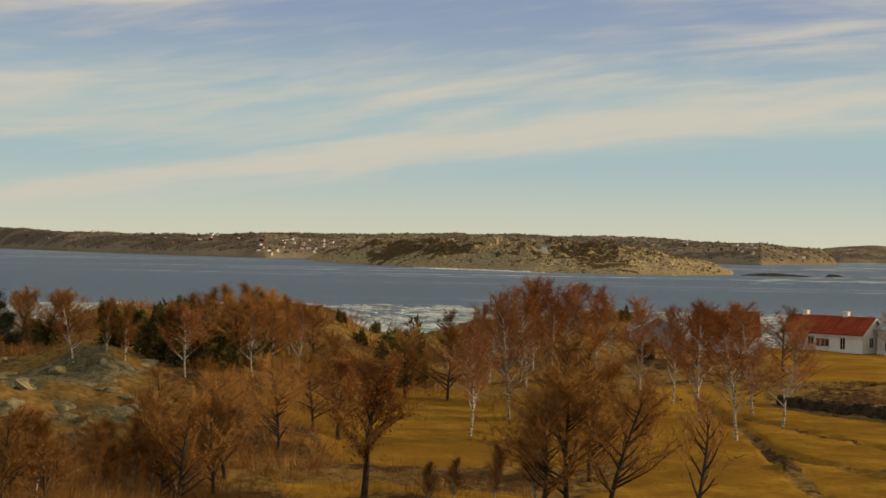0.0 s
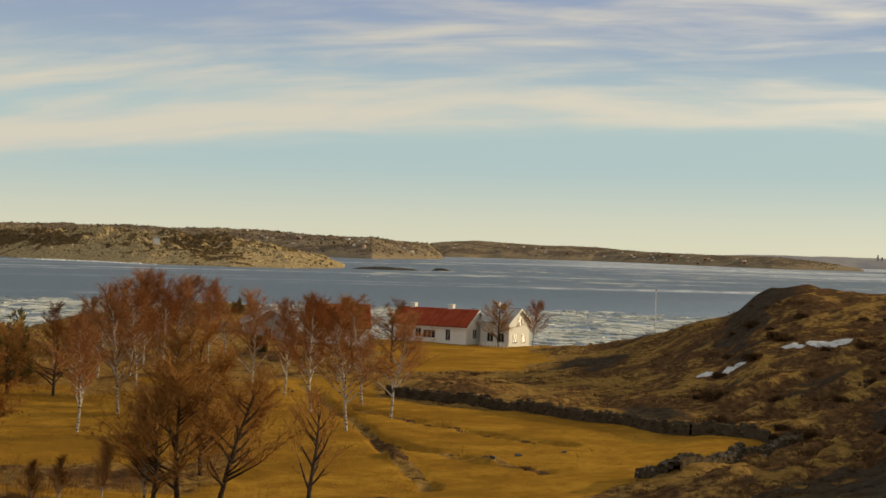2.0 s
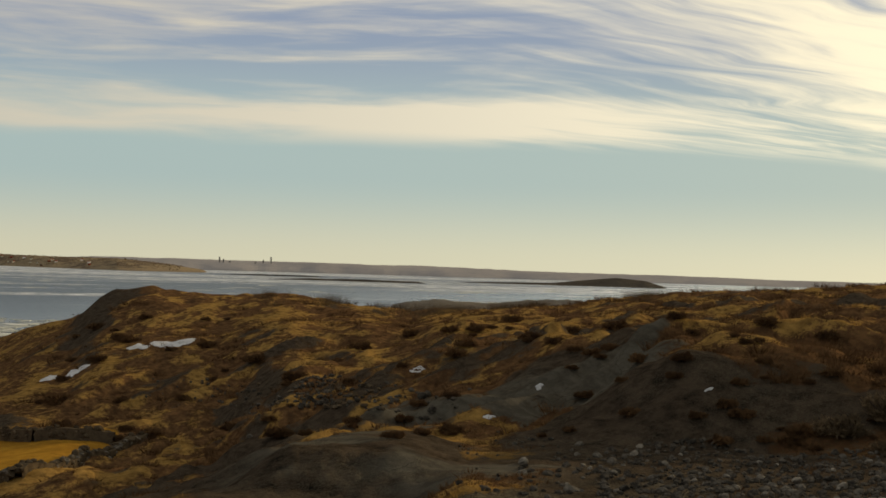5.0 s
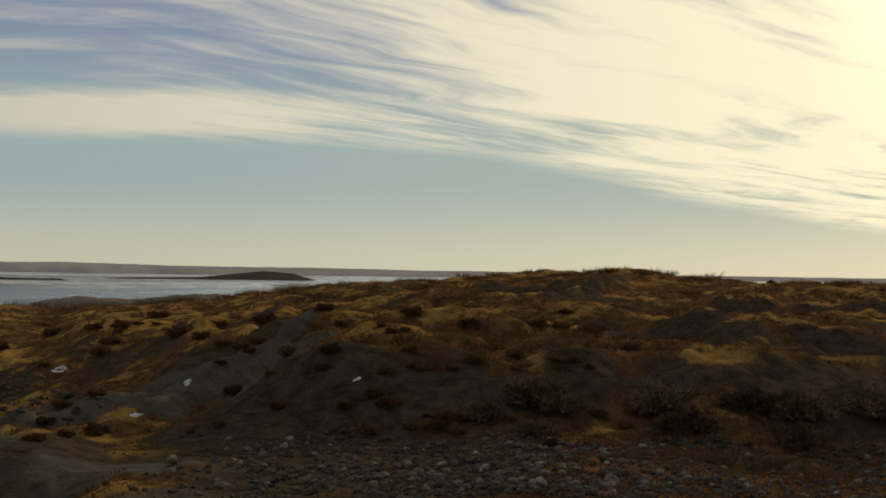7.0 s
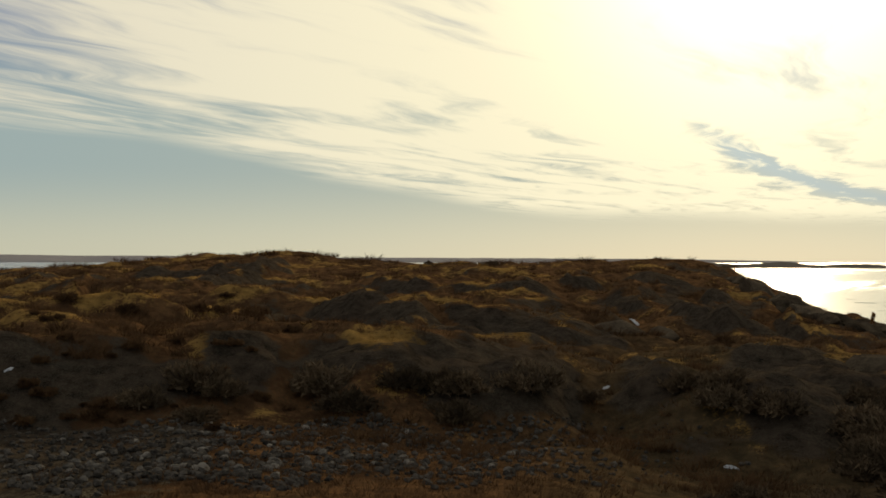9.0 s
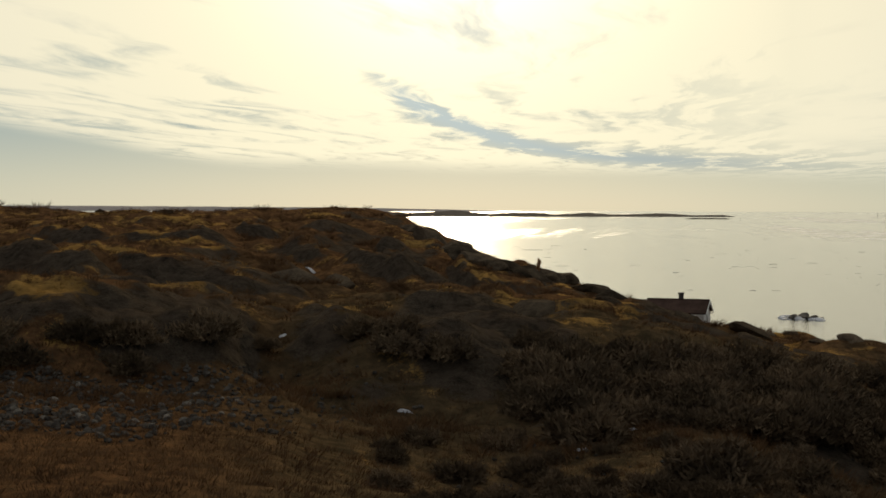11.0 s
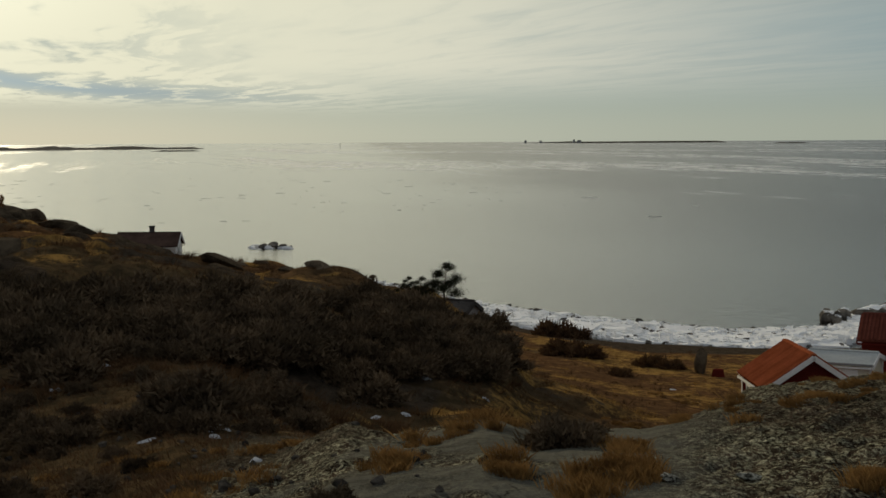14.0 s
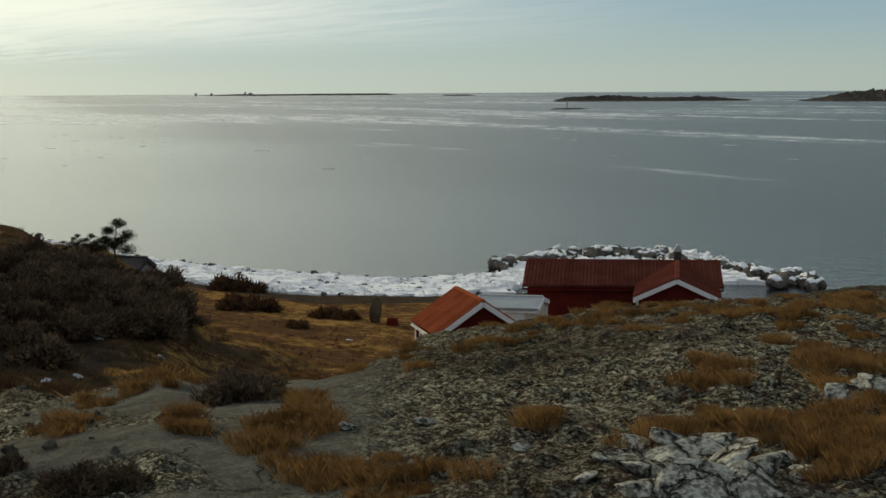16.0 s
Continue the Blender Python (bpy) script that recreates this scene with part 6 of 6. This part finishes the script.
for i, (az, el, wa, dp, n) in enumerate(((94.5, -12.2, 0.8, 0.4, 10), (96.3, -11.4, 0.7, 0.5, 10), (89.5, -12.6, 0.8, 0.5, 9), (101.5, -11.6, 0.7, 0.4, 9), (103.0, -11.2, 0.6, 0.5, 8), (107.6, -13.2, 0.35, 0.3, 8), (123.5, -13.6, 1.2, 0.16, 20), (127.0, -13.4, 1.2, 0.2, 24), (130.5, -13.6, 1.0, 0.3, 30), (130.3, -10.6, 0.9, 0.5, 34), (117.8, -13.2, 0.45, 0.1, 7),
                                         (110.2, -15.3, 1.0, 0.14, 12), (113.2, -15.7, 0.8, 0.14, 9), (106.8, -13.9, 0.4, 0.2, 7), (109.0, -12.7, 0.55, 0.5, 20), (108.6, -11.4, 0.5, 0.45, 12), (104.0, -12.9, 0.35, 0.25, 8),
                                         (99.8, -12.9, 0.5, 0.2, 9), (111.0, -10.3, 0.8, 0.7, 18), (125.2, -11.2, 0.8, 0.2, 9), (92.0, -13.4, 1.2, 0.6, 16))):
    tuft_bank(az, el, wa, dp, n, 400 + i)
for i, (az, el, wa, dp, n) in enumerate(((113.5, -10.0, 1.6, 0.9, 16), (117.5, -9.4, 1.7, 0.6, 18), (121.5, -8.8, 1.7, 0.4, 18), (125.5, -8.5, 1.7, 0.4, 20), (129.5, -8.3, 1.6, 0.6, 30))):
    tuft_bank(az, el, wa, dp, n, 440 + i, 0.07)


# ---- loose stones, outcrops and snow ----
def lay(name, label, category, group, meshes, place, size, rnd, sink=0.25, flat=1.0):
    ob = new(name, rnd.choice(meshes))
    ob.matrix_basis = spun(Vector(place) + Vector((0, 0, size * (0.5 - sink) * 0.6)), size, rnd, flat)
    return tagged(ob, label, category, group)


rnd = random.Random(8)
for i in range(300):
    az = rnd.triangular(43, 78, 60)
    el = -6.55 - 2.0 * rnd.random() ** 0.8 + 0.15 * math.sin(az * 0.9)
    lay("boulder", "rounded grey boulder in the stony hollow", "boulder", "stony hollow", STONES, sight(az, el), rnd.uniform(0.10, 0.30), rnd, 0.4)


def rubble(label, n, seed, az0, az1, el0, el1, small, large):
    """A field of loose stones as one object."""
    rnd = random.Random(seed)
    V, F = [], []
    for i in range(n):
        az = rnd.triangular(az0 - 4, az1 + 4) if rnd.random() < 0.6 else rnd.uniform(az0 + 2, az1 - 2)
        el = rnd.uniform(el0, el1) + 0.25 * math.sin(az * 0.9)
        size = rnd.uniform(small, large) * rnd.uniform(0.7, 1.3)
        m = spun(sight(az, el) + Vector((0, 0, size * 0.12)), size, rnd)
        me = rnd.choice(SMALL_STONES)
        o = len(V)
        V += [tuple(m @ v.co) for v in me.vertices]
        F += [tuple(o + j for j in f.vertices) for f in me.polygons]
    return tagged(new("rubble", mesh_of("rubble", V, F, RUBBLE)), label, "stones", kind="stuff")


rubble("dense field of small grey stones in the hollow", 2600, 171, 45, 76, -8.9, -6.5, 0.07, 0.22)
rubble("small pale stones strewn over the near slope", 160, 173, 80, 100, -14, -9, 0.05, 0.16)
rubble("grey scree stones below the sunlit slope", 260, 172, 33, 38.5, -5.7, -4.5, 0.15, 0.4)
for i in range(70):
    lay("boulder", "rounded grey stone on the scree", "boulder", "scree stones", WALL_STONES, sight(rnd.uniform(33.5, 38.5), rnd.uniform(-5.6, -4.6)), rnd.uniform(0.15, 0.42), rnd)
CRAGS = [stone_mesh(150 + k, (1.2, 0.9, 0.7), WALL_STONE, "crag", 0.8, 3) for k in range(5)]
for az, el, size in ((91.9, -4.6, 2.0), (90.2, -4.45, 2.0), (94.0, -4.9, 1.4), (96.4, -5.1, 1.2), (98.6, -5.5, 1.3), (79.3, -1.0, 2.6), (80.1, -1.25, 3.0), (80.9, -1.75, 3.2), (81.5, -1.9, 2.4), (82.1, -2.15, 3.0), (82.8, -2.4, 2.2), (83.3, -2.55, 2.8),
                     (84.1, -2.75, 2.6), (84.8, -2.8, 2.4), (85.3, -2.95, 2.8), (86.2, -3.3, 2.6), (87.0, -3.6, 2.0), (87.4, -3.9, 1.6), (92.7, -4.85, 1.8), (93.3, -5.0, 1.3), (95.3, -5.2, 1.2), (74.9, -2.9, 2.4), (76.6, -3.1, 2.0), (84.0, -4.2, 2.2)):
    lay("rock_outcrop", "dark weathered outcrop on the ridge", "rock", "ridge outcrops", CRAGS, sight(az, el), size, rnd, 0.65, 0.75)
PALE = [stone_mesh(110 + k, (1, rnd.uniform(0.6, 0.9), 0.6), LICHEN, "lichened_rock", 0.4, 3) for k in range(5)]
for az, el, size in ((122.3, -14.2, 0.5), (123.4, -14.0, 0.6), (124.6, -14.0, 0.55), (125.8, -14.1, 0.6), (122.0, -14.9, 0.55), (123.6, -14.8, 0.7), (125.2, -14.8, 0.6), (121.0, -14.6, 0.35), (127.4, -14.6, 0.5), (128.6, -14.9, 0.4), (124.6, -15.6, 0.7), (126.4, -15.5, 0.5), (122.6, -15.7, 0.5),
                     (130.4, -11.9, 0.6), (131.6, -11.6, 0.7), (119.8, -15.4, 0.3), (117.4, -14.2, 0.25), (113.4, -13.2, 0.3), (110.4, -13.4, 0.25)):
    lay("lichened_rock", "pale cracked rock block covered in lichen", "rock", "pale rocks", PALE, sight(az, el), size, rnd, 0.42, 0.4)
MOUND = [stone_mesh(130 + k, (1.3, 1.0, 0.8), MOUND_ROCK, "mound_rock", 0.9, 3) for k in range(4)]
for i in range(26):
    az = rnd.uniform(-17.6, -11.2)
    el = rnd.uniform(-6.9, -4.4) - 0.1 * max(0, az + 13)
    lay("rock_outcrop", "pale lichen-grown outcrop on the grassy mound", "rock", "mound outcrops", MOUND, sight(az, el), rnd.uniform(0.8, 2.4), rnd, 0.75, 0.55)
for az, el in ((8.9, -5.7), (9.4, -5.75), (-4.6, -8.0), (-3.7, -7.4), (14.4, -4.9), (15.7, -5.3), (4.3, -4.9), (4.0, -5.2), (-0.9, -6.2), (18.4, -8.0), (17.4, -8.1), (-2.3, -5.9), (20.2, -7.8), (33.3, -6.7)):
    lay("field_stone", "pale stone lying in the grass", "stone", "field stones", STONES, sight(az, el), rnd.uniform(0.28, 0.5), rnd, 0.4)


def snow_patch(az, el, long, deep, turn, seed):
    """A thin leftover patch of snow lying on the ground."""
    c = sight(az, el)
    g = np.random.RandomState(seed)
    ph = g.uniform(0, 6.28, 4)
    rings, n = np.linspace(0, 1, 6), 40
    t = np.linspace(0, 6.283, n, endpoint=False)
    edge = 1 + 0.22 * np.sin(2 * t + ph[0]) + 0.2 * np.sin(3 * t + ph[1]) + 0.14 * np.sin(5 * t + ph[2]) + 0.08 * np.sin(9 * t + ph[3])
    Rg, T = np.meshgrid(rings, t, indexing="ij")
    u, v = Rg * edge[None] * long / 2 * np.cos(T), Rg * edge[None] * deep / 2 * np.sin(T)
    a = radians(turn - az)
    x, y = c.x + u * math.cos(a) - v * math.sin(a), c.y + u * math.sin(a) + v * math.cos(a)
    z = height(x, y) + 0.07 * (1 - Rg ** 4) - 0.015
    i = np.arange(Rg.size).reshape(Rg.shape)
    nxt = np.roll(i, -1, 1)
    faces = np.stack([i[:-1], i[1:], nxt[1:], nxt[:-1]], -1).reshape(-1, 4)
    return tagged(new("snow_patch", mesh_of("snow_patch", np.stack([x, y, z], -1).reshape(-1, 3), faces, SNOW, True)), "thin leftover patch of old snow on the ground", "snow", "snow patches")


for i, (az, el, ln, dp, tn) in enumerate(((30.3, -3.1, 4.6, 3.6, 12), (28.9, -3.3, 1.8, 1.8, 0), (26.5, -4.35, 2.6, 2.6, 10), (25.7, -4.5, 1.8, 2.0, 0), (39.8, -3.95, 0.9, 0.6, 0), (42.6, -5.76, 0.5, 0.2, 15), (44.6, -4.6, 0.3, 0.15, 10),
                                         (52.4, -4.0, 0.4, 0.12, 25), (51.2, -4.3, 0.25, 0.12, 25), (68.6, -4.85, 0.25, 0.25, 0), (75.4, -2.6, 0.5, 0.35, 0), (74.3, -5.2, 0.22, 0.16, 0), (79.1, -8.15, 0.4, 0.2, 0), (86.5, -8.3, 0.5, 0.4, 0), (89.6, -11.7, 0.3, 0.16, 0), (92.4, -11.3, 0.35, 0.14, 10), (93.8, -12.65, 0.25, 0.12, 20), (99.8, -11.0, 0.25, 0.2, 0), (88.0, -8.75, 0.35, 0.2, 0), (92.35, -9.8, 0.2, 0.2, 0), (91.9, -11.35, 0.28, 0.2, 15), (92.2, -11.65, 0.22, 0.14, 10), (86.1, -9.6, 0.3, 0.2, 0),
                                         (100.6, -9.55, 0.35, 0.22, 0), (103.0, -10.35, 0.25, 0.2, 0), (110.4, -9.9, 0.5, 0.3, 10), (98.6, -11.1, 0.3, 0.25, 0))):
    snow_patch(az, el, ln, dp, tn, 500 + i)


# ---- ice ----
def floes(name, label, bounds, n, size, seed, lift=0.12, dense=None):
    """A belt of broken ice: many flat irregular pieces as one object."""
    g = np.random.RandomState(seed)
    a, d0, d1 = (np.array(c, float) for c in zip(*bounds))
    V, F = [], []
    for i in range(n):
        az = g.uniform(a[0], a[-1])
        u = g.uniform(0, 1)
        r = np.interp(az, a, d0) * (1 - u) + np.interp(az, a, d1) * u
        if dense is not None and g.uniform() > dense(az, u):
            continue
        c = at(az, r)
        if float(form(np.array([az]), np.array([r]))[0]) > 0.8:
            continue
        s = size * g.lognormal(0, 0.55)
        m = g.randint(5, 8)
        t = np.sort(g.uniform(0, 6.283, m))
        rad = s * g.uniform(0.6, 1.1, m) / 2
        z = lift * g.uniform(0.3, 1.6)
        tilt = g.normal(0, lift * 0.5, 2)
        k = len(V)
        xs, ys = rad * np.cos(t), rad * np.sin(t)
        for x, y in zip(xs, ys):
            V.append((c.x + x, c.y + y, z + (x * tilt[0] + y * tilt[1]) / s))
        for x, y in zip(xs * 1.04, ys * 1.04):
            V.append((c.x + x, c.y + y, -0.1))
        F.append(tuple(range(k, k + m)))
        for j in range(m):
            q = (j + 1) % m
            F.append((k + j, k + m + j, k + m + q, k + q))
    return tagged(new(name, mesh_of(name, V, F, SHORE_ICE if "shore" in name or "skerry" in name else ICE)), label, "ice", kind="stuff")


floes("drift_ice", "belt of broken drift ice along the shore", [(-20, 215, 430), (-14, 215, 440), (-8, 215, 450), (-2, 230, 455), (3, 255, 450), (8, 265, 440), (14, 270, 445), (18, 262, 455), (22, 250, 460), (26, 240, 440), (30, 235, 300)], 9000, 3.6, 61, 0.16, lambda az, u: 0.8 - 0.3 * u ** 3)
floes("shore_ice", "white broken ice pushed up along the beach", [(97, 181, 190), (99.8, 159, 170), (103, 140, 152), (106, 131.5, 144), (109, 126, 138), (112, 123, 134.5), (114, 123, 134.5), (116, 127, 138), (118, 133, 144)], 3000, 1.0, 62, 0.32)
floes("shore_ice", "white broken ice round the stone jetty", [(117, 128, 150), (120, 134, 160), (124, 134, 158), (126.5, 134, 142)], 1200, 1.0, 63, 0.32)
floes("ice_sheets", "thin pale floes adrift on the open bay", [(84, 500, 1500), (100, 300, 1600), (115, 320, 1600), (134, 350, 1500)], 110, 3.5, 64, 0.04)
floes("ice_sheets", "scattered small floes in the sunlit bay", [(81, 420, 1300), (90, 300, 1200), (98, 320, 1000), (106, 420, 900)], 700, 1.5, 68, 0.02, lambda az, u: 0.9 * (1 if math.sin(az * 1.7 + 9 * u) > -0.2 else 0.2))
floes("ice_sheets", "pale floes far out in the sound", [(12, 900, 2400), (30, 700, 2500), (50, 800, 2600)], 400, 16.0, 65, 0.08)

# ---- the stone jetty and the skerry ----
rnd = random.Random(21)
CAPPED = [stone_mesh(60 + k, (1, 0.85, 0.7), SHORE_ICE, "snow_cap", 0.3, 1) for k in range(3)]
for i in range(120):
    u = rnd.random()
    az = 116.3 + 12.6 * u
    r = 143 + 14 * math.sin(3.1416 * min(u * 1.15, 1)) - 9 * u + rnd.gauss(0, 1.4)
    size = rnd.uniform(0.9, 2.2)
    p = at(az, r, 0.15)
    b = lay("jetty_stone", "rough dark stone of the jetty, partly snow-covered", "stone", "stone jetty", STONES, p, size, rnd)
    if rnd.random() < 0.7:
        c = new("snow_cap", rnd.choice(CAPPED))
        c.parent = b
        c.matrix_basis = b.matrix_basis.inverted() @ spun(Vector(p) + Vector((0, 0, size * 0.42)), size * 0.8, rnd, 0.4)
for i in range(290):
    az = rnd.uniform(98, 117)
    edge_r = float(np.interp(az, [98, 99.8, 103, 106, 109, 112, 114, 117], [182, 170, 152, 144, 138, 134, 134, 138]))
    lay("shore_stone", "dark stone at the water's edge", "stone", "shore stones", SMALL_STONES, at(az, edge_r + rnd.gauss(0, 1.2) - 12 * rnd.random() ** 2.5, 0.1), rnd.uniform(0.3, 1.0), rnd)
for i, (az, r, size) in enumerate(((94.2, 239, 1.8), (94.6, 241, 2.4), (95.0, 240, 1.7), (94.8, 238, 1.4), (95.3, 239, 0.9))):
    lay("skerry_rock", "dark half-tide rock ringed with ice", "rock", "skerry rocks", STONES, at(az, r, 0.1), size, rnd, 0.3, 0.55)
floes("shore_ice", "white ice along the island's shore", [(-1.0, 1290, 1302), (1.0, 1222, 1236), (2.6, 1180, 1190), (3.4, 1165, 1172)], 160, 5.0, 78, 0.5)
floes("skerry_ice", "white ice lodged on the skerry", [(93.7, 236, 243), (95.4, 236, 243)], 40, 1.1, 66, 0.22)

# ---- the beach: standing stone, red tub ----
p = sight(111.45, -9.25)
stone = lay("standing_stone", "tall dark standing stone in the grass", "stone", "", [stone_mesh(90, (1.0, 0.8, 1.7), WALL_STONE, "standing_stone", 0.45)], (p.x, p.y, p.z + 0.35), 1.15, rnd, 0.2)
stone.matrix_basis = Matrix.Translation((p.x, p.y, p.z + 0.7)) @ Matrix.Diagonal((1.25, 1.1, 1.2, 1))
p = sight(112.15, -9.35)
tub = base("red_tub", (p.x, p.y, p.z), 0, "upturned red plastic tub in the grass", "tub")
bm = bmesh.new()
bmesh.ops.create_cone(bm, segments=14, radius1=0.42, radius2=0.34, depth=0.5, matrix=Matrix.Translation((0, 0, 0.22)), cap_ends=True)
part("body", bm, RED_WOOD, tub)
bm = bmesh.new()
bmesh.ops.create_cone(bm, segments=14, radius1=0.46, radius2=0.46, depth=0.06, matrix=Matrix.Translation((0, 0, 0.0)), cap_ends=True)
part("rim", bm, RED_WOOD, tub)

# ---- marks and buildings far out ----
rnd = random.Random(31)


def far_house(place, turn, size, wall_mat, roof_mat, group):
    h = base("far_house", place, turn, "small distant house with a pitched roof", "house", group)
    L, D, w = size, size * 0.6, size * 0.42
    body = prism([(-D / 2, -3), (D / 2, -3), (D / 2, w), (0, w + size * 0.28), (-D / 2, w)], -L / 2, L / 2)
    part("wall", body, wall_mat, h)
    for s in (-1, 1):
        bm = boxes((0, 0.62 * D, -L / 2 - 0.3, L / 2 + 0.3, 0, 0.3))
        m = Matrix.Translation((0, 0, w + size * 0.28)) @ (Matrix.Rotation(math.pi, 4, "Z") if s < 0 else Matrix.Identity(4)) @ Matrix.Rotation(math.atan2(size * 0.28, D / 2), 4, "Y")
        bmesh.ops.transform(bm, matrix=m, verts=bm.verts)
        part("roof", bm, roof_mat, h)
    return h


MODELS = {}


def village(landform_at, az0, az1, t0, t1, n, group):
    for i in range(n):
        az, t = rnd.uniform(az0, az1), rnd.uniform(t0, t1)
        r, z = landform_at(az, t)
        wall_mat = rnd.choice((WHITE_WOOD, WHITE_WOOD, WHITE_WOOD, CREAM_WOOD, CREAM_WOOD, RED_WOOD))
        roof_mat = rnd.choice((DARK_ROOF, RED_TILE, ORANGE_TILE))
        key = (wall_mat.name, roof_mat.name)
        place, turn, size = at(az, r, z - 0.3), rnd.uniform(0, 180), rnd.uniform(5, 8)
        if key in MODELS:
            tagged(copy_thing(MODELS[key], pose(*place, 0, 0, turn)), group=group)
        else:
            MODELS[key] = far_house(place, turn, size, wall_mat, roof_mat, group)


village(COAST_1[1], -7.3, -3.6, 0.05, 0.25, 44, "village on the far coast")
village(COAST_1[1], -16.5, -8, 0.1, 0.45, 16, "village on the far coast")
village(COAST_1[1], 7, 14.4, 0.1, 0.42, 34, "village behind the island")
village(COAST_2[1], 15, 27, 0.05, 0.3, 34, "village on the distant coast")
r, z = ISLAND_1[1](4.0, 0.22)
hut = base("island_beacon", at(4.0, r, z - 0.2), 10, "small white beacon hut on the island", "beacon")
part("wall", boxes((-2.2, 2.2, -2, 2, -2, 4.2)), WHITE_WOOD, hut)
part("roof", prism([(-2.5, 4.2), (2.5, 4.2), (0, 6.0)], -2.3, 2.3), PALE_ROOF, hut)
for az, h in ((31.9, 26), (32.05, 20), (33.9, 30), (33.6, 20), (33.3, 16), (32.3, 15)):
    m = base("harbour_mast", at(az, 4450, 15), 0, "tall thin mast of a far-off harbour", "mast", "harbour masts")
    part("mast", boxes((-1.5, 1.5, -1.5, 1.5, 0, h)), GREY_ROOF, m)
    part("boom", boxes((-5, 3, -0.6, 0.6, h * 0.7, h * 0.7 + 1.2)), GREY_WALL, m)
for az, r, h in ((82.15, 1650, 6), (82.5, 1700, 7), (97.3, 2600, 7), (92.2, 1900, 3)):
    b = base("spar_buoy", at(az, r, -0.3), 0, "thin dark spar buoy standing in the water", "buoy", "spar buoys")
    bm = bmesh.new()
    bmesh.ops.create_cone(bm, segments=8, radius1=h * 0.07, radius2=h * 0.035, depth=h, matrix=Matrix.Translation((0, 0, h / 2)), cap_ends=True)
    part("spar", bm, DARK_ROOF, b)
    part("topmark", boxes((-h * 0.08, h * 0.08, -h * 0.08, h * 0.08, h, h * 1.15)), DARK_ROOF, b)
for az, r, w, h in ((106.5, 3850, 5, 6), (106.7, 3850, 12, 3), (104.6, 3900, 6, 4), (105.2, 3900, 7, 3), (119.1, 1190, 0.8, 4)):
    b = base("lighthouse_station", at(az, r, 3), -az, "low pale building of a lighthouse station", "building", "lighthouse station")
    part("wall", boxes((-w / 2, w / 2, -w / 4, w / 4, -4, h)), GREY_WALL, b)
    part("roof", prism([(-w / 2 - 0.4, h), (w / 2 + 0.4, h), (0, h + w * 0.2)], -w / 4, w / 4), DARK_ROOF, b)

drystone_wall("long dark drystone wall bounding the yellow field", [tuple(sight(13.2, -5.75)), tuple(sight(17.0, -6.1)), tuple(sight(19.6, -6.35)), tuple(sight(22.5, -6.6)), tuple(sight(25.2, -6.9)), tuple(sight(28.1, -7.0))], 0.85, 300, 5)
drystone_wall("tumbled grey drystone wall at the field's corner", [tuple(sight(23.2, -8.6)), tuple(sight(24.5, -8.35)), tuple(sight(26.8, -7.65)), tuple(sight(29.2, -6.85))], 0.55, 130, 6, SMALL_STONES)
